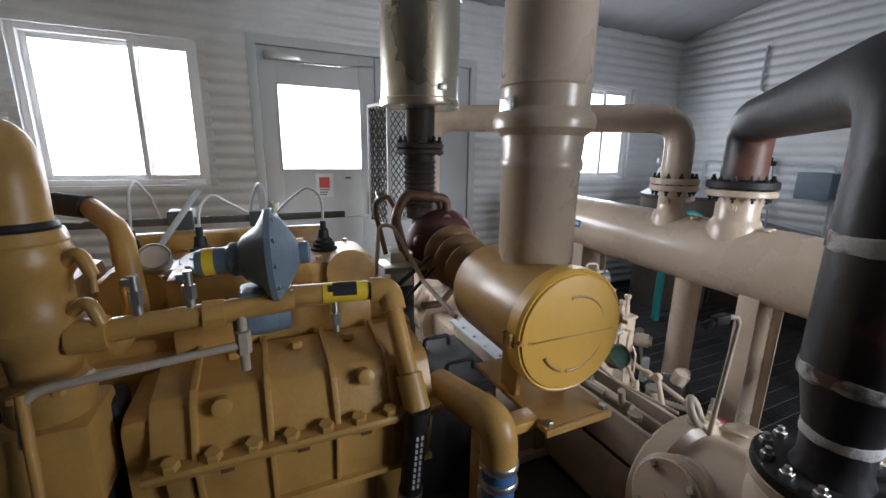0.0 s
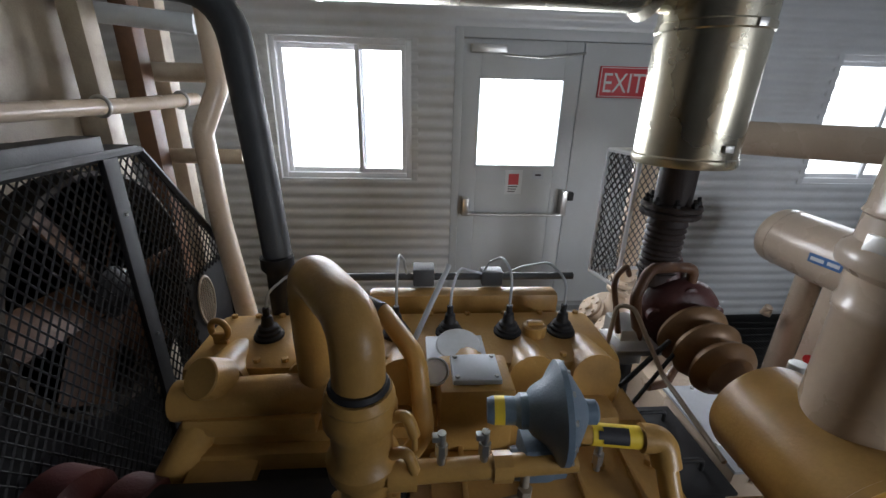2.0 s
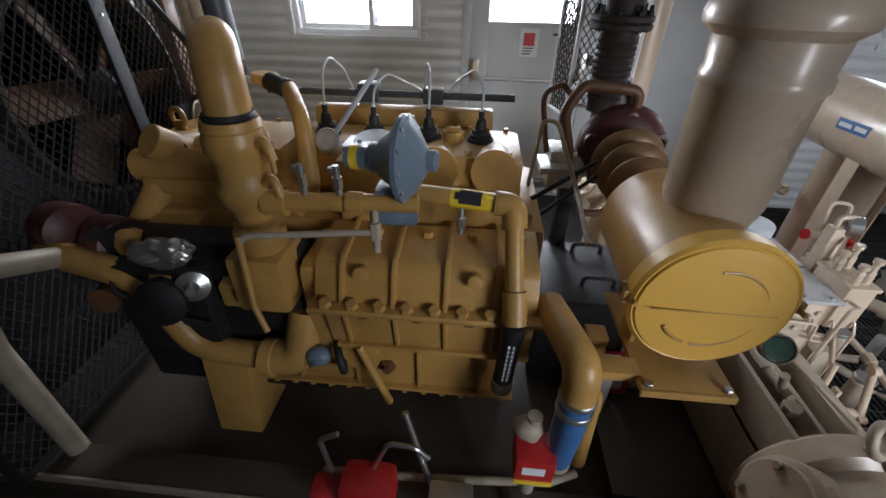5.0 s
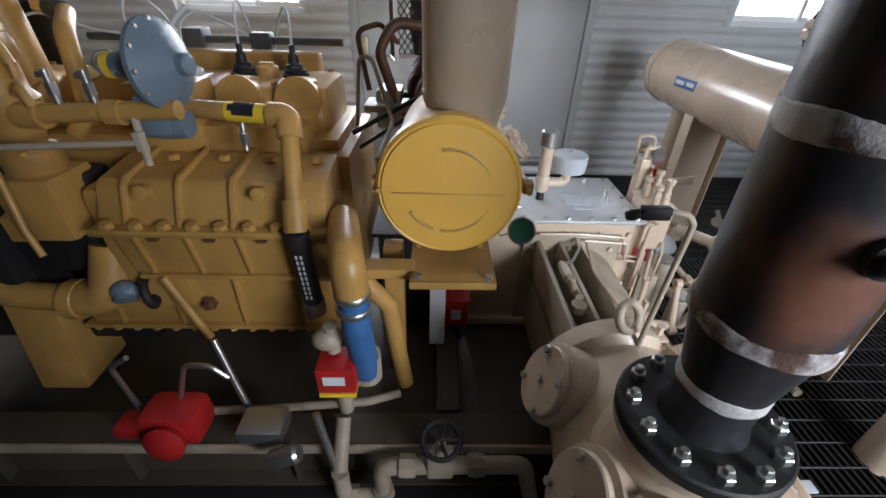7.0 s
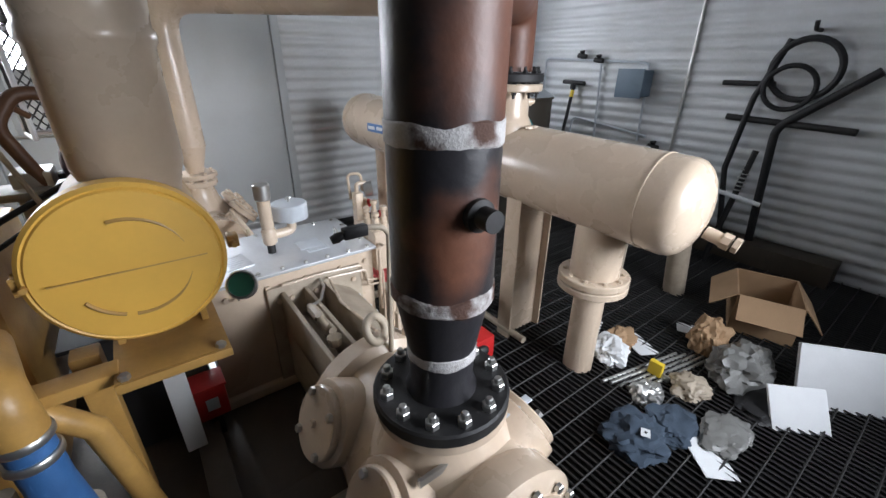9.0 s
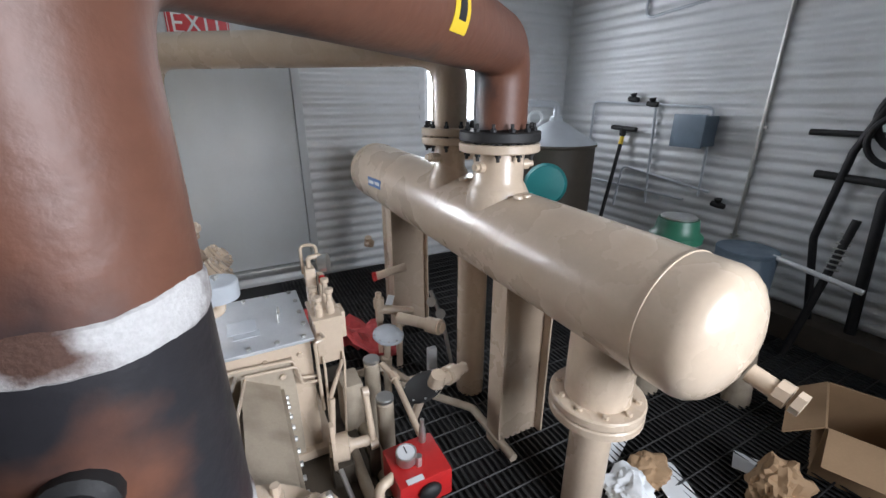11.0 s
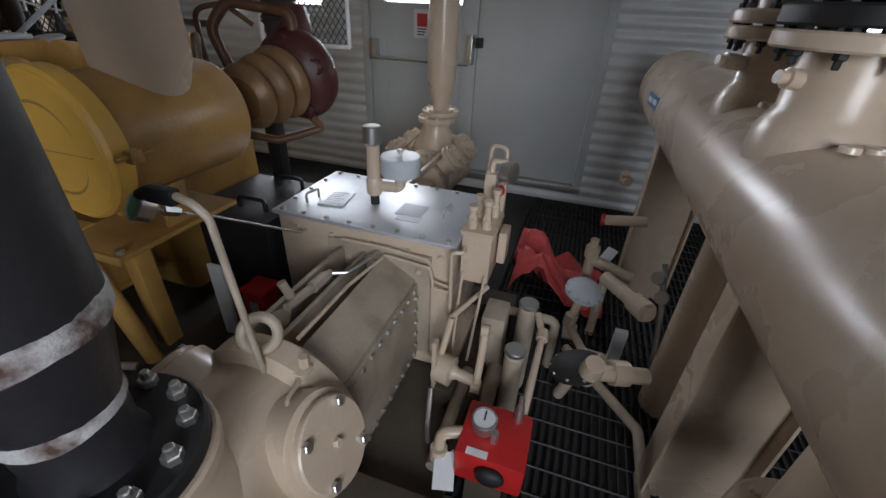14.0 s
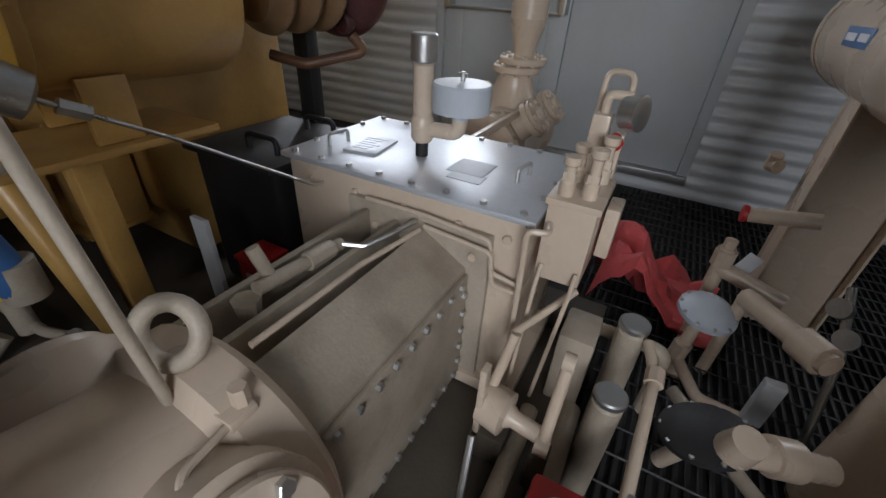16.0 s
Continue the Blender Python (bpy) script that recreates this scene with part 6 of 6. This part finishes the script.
for c in (N1, N2):
    for s in (-1, 1):
        part("boss", lathe([(0.022, 0.08), (0.022, 0.13), (0.014, 0.132), (0.014, 0.15)], (c.x, c.y, 1.12), (s, -0.3, 0.1), 10), TAN, vessel)
    for s in (-1, 1):
        part("weep_boss", lathe([(0.02, 0), (0.018, 0.012)], (c.x + s * 0.02, c.y - 0.17, vessel_at(c.y - 0.17).z + VR - 0.006), (0, 0, 1), 12), TAN, vessel)

# ---- things along the walls ----
OFFSET = Vector((0, 0, 0))
ex_sign = thing("exit_sign", "red exit sign with white letters on the door leaf", "sign", (0.35, 0, 1.85))
part("plate", box(0.14, 0.53, -0.012, 0.004, 1.795, 2.02, 0.002), SIGNRED, ex_sign)
part("border", join(box(0.148, 0.522, -0.0135, -0.0115, 2.007, 2.012, 0), box(0.148, 0.522, -0.0135, -0.0115, 1.803, 1.808, 0), box(0.148, 0.153, -0.0135, -0.0115, 1.808, 2.007, 0), box(0.517, 0.522, -0.0135, -0.0115, 1.808, 2.007, 0)), PAPER, ex_sign)


def lettering(text, size, m, material, parent):
    curve = bpy.data.curves.new("lettering", "FONT")
    curve.body, curve.size, curve.extrude = text, size, 0.0006
    ob = new("lettering", curve)
    ob.matrix_basis = m
    ob.parent = parent
    ob.matrix_parent_inverse = WORLD[parent].inverted()
    curve.materials.append(material)
    return ob


lettering("EXIT", 0.2, Matrix.Translation((0.165, -0.0135, 1.835)) @ Matrix.Diagonal((0.82, 1, 1, 1)) @ Matrix.Rotation(math.pi / 2, 4, "X"), PAPER, ex_sign)
notice = thing("door_notice", "white notice with a red panel taped to the door", "notice", (-0.45, 0, 1.1))
part("sheet", box(-0.53, -0.385, 0.0, 0.0045, 1.02, 1.22, 0), PAPER, notice)
part("red_panel", box(-0.5, -0.415, -0.0015, 0.0, 1.1, 1.19, 0), SIGNRED, notice)
for k in range(3):
    part("print_line", box(-0.5, -0.42 - 0.01 * k, -0.0015, 0.0, 1.08 - 0.02 * k, 1.088 - 0.02 * k, 0), INK, notice)
note2 = tagged(part("small_notice", box(-0.3, -0.21, 0.0, 0.0045, 1.15, 1.22, 0), LIGHTGREY), "small pale sticker on the door", "notice")
part("print_line", box(-0.28, -0.23, -0.0015, 0.0, 1.175, 1.19, 0), INK, note2)

gb = thing("junction_box", "dark grey junction box with conduit on the ribbed wall", "junction box", (3.7, -1.4, 1.02))
part("box_body", box(3.61, 3.79, -1.74, -1.5, 1.05, 1.28, 0.01), BLUEGREY, gb)
part("lid", box(3.595, 3.61, -1.75, -1.49, 1.04, 1.29, 0.004), BLUEGREY, gb)
tubing = thing("instrument_tubing", "thin steel instrument tubing and valves on the ribbed wall", "tubing", (3.75, -1.2, 0.6))
for pts in ([(3.75, -0.5, 0.5), (3.75, -0.5, 1.38), (3.75, -1.7, 1.34), (3.75, -1.72, 0.65)], [(3.75, -1.25, 0.5), (3.75, -1.2, 1.33)], [(3.75, -0.9, 0.4), (3.75, -0.95, 0.8), (3.75, -1.8, 0.7)], [(3.75, -0.6, 0.62), (3.75, -1.6, 0.6)]):
    part("tube", tube(pts, 0.011, 0.06, 8), LIGHTGREY, tubing)
for y, z in ((-0.98, 1.4), (-1.18, 1.36), (-1.9, 0.62)):
    part("valve", join(lathe([(0.022, -0.05), (0.026, 0), (0.022, 0.05)], (3.73, y, z), (0, 1, 0.1), 12), lathe([(0.012, 0), (0.03, 0.05)], (3.73, y, z), (-0.2, 0, 1), 10)), BLACK, tubing)
cd = thing("wall_conduit", "thin vertical steel conduit on the ribbed wall", "conduit", (3.77, -2.05, FLOOR))
part("conduit", tube([(3.77, -2.05, FLOOR), (3.77, -2.05, 2.8)], 0.014), STEEL, cd)
part("clip", join(*[box(3.765, 3.8, -2.08, -2.02, z, z + 0.02, 0.002) for z in (0.4, 1.2, 2.0)]), STEEL, cd)
hook = thing("wall_loop", "thin grey wire loop hung high on the wall", "loop", (3.77, -1.2, 2.0))
part("rod", tube([(3.76, -0.95, 2.5), (3.76, -0.95, 2.05), (3.76, -1.5, 2.1)], 0.012, 0.08, 8), LIGHTGREY, hook)
# hand tools leaning on the wall
tools = thing("long_handled_tool", "dark long-handled tool leaning on the wall", "tool", (3.65, -0.95, FLOOR))
part("shaft", tube([(3.45, -0.95, FLOOR), (3.73, -0.92, 1.1)], 0.018), BLACK, tools)
part("grip", join(tube([(3.71, -0.8, 1.15), (3.72, -1.06, 1.14)], 0.022), lathe([(0.03, -0.04), (0.03, 0.04)], (3.72, -0.92, 1.12), (0, 0, 1), 12)), BLACK, tools)
part("yellow_band", lathe([(0.021, 0), (0.021, 0.07)], (3.705, -0.923, 1.0), (0.25, 0.03, 1), 12), OCHRE, tools)
rack = thing("hanging_cable_reel", "black cable loops hanging on the ribbed wall", "cable", (3.75, -2.8, 0.6))
part("loop", ring((3.71, -2.85, 1.3), (1, 0, 0.1), 0.2, 0.022, 30, 8), RUBBER, rack)
part("loop", ring((3.69, -2.8, 1.18), (1, 0.15, 0.1), 0.15, 0.018, 30, 8), RUBBER, rack)
part("cable", tube([(3.71, -2.72, 1.5), (3.7, -2.6, 1.1), (3.69, -2.55, 0.55), (3.65, -2.7, FLOOR)], 0.022, 0.15, 10), RUBBER, rack)
part("cable", tube([(3.71, -3.25, 1.3), (3.7, -2.8, 0.9), (3.69, -2.85, 0.3), (3.65, -2.9, FLOOR)], 0.03, 0.15, 10), RUBBER, rack)
part("hook", tube([(3.78, -2.85, 1.55), (3.65, -2.85, 1.55), (3.63, -2.85, 1.6)], 0.014, 0.03), BLACK, rack)
part("hook_bar", tube([(3.73, -2.35, 1.2), (3.73, -2.7, 1.2)], 0.02), BLACK, rack)
part("hook_bar", tube([(3.71, -2.45, 0.95), (3.71, -3.25, 0.92)], 0.025), BLACK, rack)
stand = thing("tube_stand", "steel stand with a white cross bar and a spring", "stand", (3.45, -2.75, FLOOR))
part("post", tube([(3.35, -2.7, FLOOR), (3.5, -2.78, 0.75)], 0.022), BLACK, stand)
part("cross_bar", tube([(3.35, -2.5, 0.46), (3.35, -2.95, 0.4)], 0.016), PAPER, stand, "white painted cross bar")
part("spring", join(*[ring((3.45 + 0.008 * k, -2.76, 0.45 + 0.03 * k), (0.2, 0, 1), 0.03, 0.006, 14, 6) for k in range(8)]), STEEL, stand)
bin_ob = thing("dark_drum", "dark grey steel drum standing by the wall", "drum", (3.35, -2.35, FLOOR))
part("shell", lathe([(0.17, 0), (0.175, 0.01), (0.175, 0.25), (0.18, 0.26), (0.175, 0.27), (0.175, 0.6), (0.17, 0.61)], (3.35, -2.35, FLOOR), (0, 0, 1), 28), BLUEGREY, bin_ob)
part("lid", disc(0.178, 0.6, 0.63, (3.35, -2.35, FLOOR)), BLUEGREY, bin_ob)
skirt = thing("wall_bench", "low dark steel channel along the ribbed wall", "channel", (3.65, -1.6, FLOOR))
part("channel", box(3.55, 3.78, -3.45, -0.3, FLOOR, 0.02, 0.006), SKID, skirt)

tank = thing("storage_tank", "grey steel tank with a conical top and pipe bend", "tank", (3.04, -0.75, FLOOR))
part("shell", lathe([(0.36, 0), (0.36, 1.16), (0.375, 1.17), (0.375, 1.19)], (3.04, -0.75, FLOOR), (0, 0, 1), 40), SKID, tank)
part("cone", lathe([(0.375, 1.19), (0.06, 1.38), (0.05, 1.42)], (3.04, -0.75, FLOOR), (0, 0, 1), 40), LIGHTGREY, tank)
part("bend", tube([(3.04, -0.75, 1.2), (3.04, -0.75, 1.36), (2.84, -0.6, 1.37)], 0.03, 0.05), LIGHTGREY, tank)
part("white_ring", ring((2.88, -0.66, 1.24), (0.4, 1, 0), 0.06, 0.014), PAPER, tank)
tl = thing("teal_drum_float", "teal round plastic float on a stub", "float", (2.5, -1.15, FLOOR))
part("drum", lathe([(0.0, -0.07), (0.12, -0.065), (0.16, -0.035), (0.167, 0.02), (0.145, 0.055), (0.0, 0.07)], (2.58, -1.2, 0.765), (-0.6, -0.75, 0.1), 32), TEAL, tl)
part("stub", join(tube([(2.6, -1.17, 0.7), (2.45, -1.1, 0.62), (2.45, -1.1, FLOOR)], 0.035)), TEAL, tl)
gvv = thing("green_valve", "dark green flanged valve bonnet on a tan pipe", "valve", (2.3, -2.5, FLOOR))
part("bonnet", lathe([(0.06, 0.5), (0.05, 0.66), (0.07, 0.72), (0.12, 0.74), (0.12, 0.77), (0.1, 0.79), (0.095, 0.83), (0.09, 0.85)], (2.3, -2.5, 0), (0, 0, 1), 28), GREEN, gvv)
part("cap", disc(0.08, 0.85, 0.862, (2.3, -2.5, 0)), STEEL, gvv)
part("pipe", join(tube([(2.3, -2.5, 0.52), (2.3, -2.5, FLOOR)], 0.07), tube([(2.0, -2.1, 0.55), (2.3, -2.5, 0.55), (2.6, -2.75, 0.5), (2.65, -2.8, FLOOR)], 0.07, 0.1)), TAN_DULL, gvv)

# rubbish on the floor at the end of the vessel
carton = thing("cardboard_box", "open brown cardboard box with splayed flaps", "box", (2.68, -3.3, FLOOR))
cb = Matrix.Translation((2.68, -3.3, FLOOR)) @ Matrix.Rotation(0.35, 4, "Z")
wt2 = 0.006
part("box_body", join(box(-0.2, 0.2, -0.16, 0.16, 0, wt2, 0, m=cb), box(-0.2, -0.2 + wt2, -0.16, 0.16, wt2, 0.26, 0, m=cb), box(0.2 - wt2, 0.2, -0.16, 0.16, wt2, 0.26, 0, m=cb), box(-0.2 + wt2, 0.2 - wt2, -0.16, -0.16 + wt2, wt2, 0.26, 0, m=cb), box(-0.2 + wt2, 0.2 - wt2, 0.16 - wt2, 0.16, wt2, 0.26, 0, m=cb)), CARD, carton)
for s, ang in ((-1, 0.9), (1, 0.7)):
    part("flap", box(-0.2, 0.2, 0, 0.16, -0.003, 0.003, 0, m=cb @ Matrix.Translation((0, 0.16 * s, 0.26)) @ Matrix.Rotation(0 if s > 0 else math.pi, 4, "Z") @ Matrix.Rotation(-ang, 4, "X")), CARD, carton)
    part("flap", box(0, 0.17, -0.15, 0.15, -0.003, 0.003, 0, m=cb @ Matrix.Translation((0.2 * s, 0, 0.26)) @ Matrix.Rotation(0 if s > 0 else math.pi, 4, "Z") @ Matrix.Rotation(0.6, 4, "Y")), CARD, carton)


def crumple(name, centre, size, material, label, category, seed, rough=0.35, flat=0.5):
    """A crumpled bag, rag or sheet lying on the floor."""
    b = bmesh.new()
    bmesh.ops.create_icosphere(b, subdivisions=4, radius=1.0)
    for v in b.verts:
        d = v.co.normalized()
        k = 1 + rough * noise.noise(d * 1.7 + Vector((seed, 0, 0))) + rough * 0.5 * noise.noise(d * 5 + Vector((0, seed, 0))) + rough * 0.25 * noise.noise(d * 12 + Vector((0, 0, seed)))
        v.co = Vector((d.x * size[0] * k, d.y * size[1] * k, max(0.0, d.z * size[2] * k * flat + size[2] * 0.3)))
    b.transform(Matrix.Translation((*centre, FLOOR)))
    return tagged(part(name, b, material, angle=30), label, category)


crumple("work_jacket", (1.22, -3.32), (0.14, 0.12, 0.12), DENIM, "dark blue work clothes dropped on the floor", "clothing", 1)
crumple("work_jacket", (1.42, -3.38), (0.12, 0.1, 0.09), DENIM, "dark blue cloth with a white label on the floor", "clothing", 2)
lb = tagged(part("white_label", box(-0.022, 0.022, -0.018, 0.018, 0, 0.002, 0, m=Matrix.Translation((1.2, -3.36, FLOOR + 0.105)) @ Matrix.Rotation(0.5, 4, "Z")), PAPER), "white label on the blue cloth", "label")
part("print_mark", box(1.195, 1.207, -3.365, -3.355, FLOOR + 0.1072, FLOOR + 0.108, 0), INK, lb)
crumple("paper_bag", (1.62, -2.94), (0.1, 0.09, 0.16), PAPER, "crumpled white paper beside the vessel leg", "paper", 3)
crumple("paper_bag", (1.80, -2.90), (0.1, 0.08, 0.1), CARD, "crumpled brown wrapping paper on the floor", "paper", 4)
crumple("plastic_bag", (2.05, -3.42), (0.2, 0.13, 0.2), BAG, "grey plastic bag slumped on the floor", "bag", 5)
crumple("plastic_bag", (2.15, -3.22), (0.11, 0.1, 0.24), CARD, "tan paper sack standing on the floor", "bag", 6)
crumple("plastic_bag", (1.55, -3.54), (0.13, 0.09, 0.08), BAG, "grey plastic sheet crumpled on the floor", "bag", 7)
crumple("plastic_bag", (1.72, -3.32), (0.1, 0.08, 0.1), TAN_DULL, "torn brown packing on the floor", "packing", 8)
crumple("plastic_bag", (1.50, -3.22), (0.08, 0.07, 0.12), STEEL, "clear plastic wrap on the floor", "wrap", 9)
crumple("plastic_bag", (1.90, -3.57), (0.14, 0.1, 0.07), BLACK, "black plastic crumpled on the floor", "bag", 10)
sheet = thing("foam_sheet", "white foam sheets leaning on the rubbish", "panel", (2.1, -3.8, FLOOR))
part("sheet", box(-0.2, 0.2, -0.012, 0.012, 0, 0.3, 0.004, m=Matrix.Translation((2.17, -3.82, FLOOR)) @ Matrix.Rotation(-0.9, 4, "Z") @ Matrix.Rotation(-0.45, 4, "X")), PAPER, sheet)
part("sheet", box(-0.12, 0.12, -0.008, 0.008, 0, 0.2, 0.003, m=Matrix.Translation((1.86, -3.74, FLOOR)) @ Matrix.Rotation(-0.8, 4, "Z") @ Matrix.Rotation(-0.7, 4, "X")), PAPER, sheet)
for k in range(5):
    y = -3.03 - 0.035 * k
    tagged(part("steel_rod", tube([(1.42 + 0.02 * k, y, FLOOR + 0.012 + 0.006 * (k % 2)), (1.95 + 0.03 * k, y - 0.12, FLOOR + 0.014)], 0.01), STEEL), "thin steel rod lying on the dark floor", "rod", "rods on the floor")
tp2 = tagged(part("yellow_tape_roll", box(1.665, 1.695, -3.2, -3.13, FLOOR + 0.02, FLOOR + 0.1, 0.008), OCHRE), "yellow plastic tool handle among the rods", "tool")
part("blade", box(1.675, 1.685, -3.24, -3.2, FLOOR, FLOOR + 0.05, 0.002), STEEL, tp2)
for k, (x, y, a) in enumerate(((1.78, -2.7, 0.4), (1.85, -2.98, 1.2), (2.25, -3.12, 2.0), (1.38, -3.55, 0.9))):
    pp = part("paper_sheet", box(-0.1, 0.1, -0.07, 0.07, 0, 0.004, 0, m=Matrix.Translation((x, y, FLOOR + 0.02)) @ Matrix.Rotation(a, 4, "Z") @ Matrix.Rotation(0.15, 4, "X")), PAPER)
    tagged(pp, "sheet of white packing card on the floor", "card")

# steel grating over the floor: bearing bars and cross rods
gr = bmesh.new()
for k in range(102):
    x = 0.62 + k * 0.031
    strand(gr, (x, -4.3, FLOOR + 0.012), (x, -0.06, FLOOR + 0.012), 0.003, 0.01)
for k in range(42):
    y = -4.3 + k * 0.1
    strand(gr, (0.62, y, FLOOR + 0.02), (3.79, y, FLOOR + 0.02), 0.003, 0.003)
tagged(part("floor_grating", gr, GRATE), "dark steel bar grating over the floor", "grating", kind="structure")
planks = bmesh.new()
for k in range(14):
    planks = box(-4.4, 0.58, -5.15 + k * 0.45, -4.71 + k * 0.45, FLOOR, FLOOR + 0.012, 0.002, planks) if -5.15 + k * 0.45 < -3.3 else planks
tagged(part("deck_plates", planks, DECK), "dark oily deck plates of the aisle", "floor", kind="structure")

# ---- outside ----
fence = thing("outdoor_post", "pale post standing outside the window", "post", (-2.3, 3.0, FLOOR - 0.3))
part("post", lathe([(0.06, 0), (0.06, 3.5)], (-2.3, 3.0, FLOOR - 0.3), (0, 0, 1), 16), LIGHTGREY, fence)
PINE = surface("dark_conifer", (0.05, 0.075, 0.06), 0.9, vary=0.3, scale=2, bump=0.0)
woods = bmesh.new()
rng = random.Random(4)
for k in range(170):
    x, y, h = rng.uniform(-70, 60), rng.uniform(45, 62), rng.uniform(3, 5)
    for t in range(5):
        lathe([(1.5 * (1 - t / 5.5) * rng.uniform(0.8, 1.2), 0.15 * h + t * h * 0.16), (0.1, 0.15 * h + (t + 1.5) * h * 0.16)], (x, y, FLOOR - 0.3), (0, 0, 1), 7, woods)
# trees take the haze-paled colour instead of a dark green
tagged(part("far_woods", woods, HAZE), "pale hazed line of conifers across the snow", "trees", kind="stuff")
truck = thing("parked_machine", "dark parked vehicle standing in the snow", "vehicle", (-6.0, 16.0, FLOOR - 0.3))
part("body", box(-7.5, -4.5, 15, 17, 0.2, 1.3, 0.15), LIGHTGREY, truck)
part("cab", box(-6.2, -4.8, 15.1, 16.9, 1.3, 2.1, 0.2), RED, truck)
for x in (-7.0, -5.0):
    part("wheel", lathe([(0.4, -0.12), (0.45, 0), (0.4, 0.12)], (x, 14.95, 0.0), (0, 1, 0), 20), RUBBER, truck)
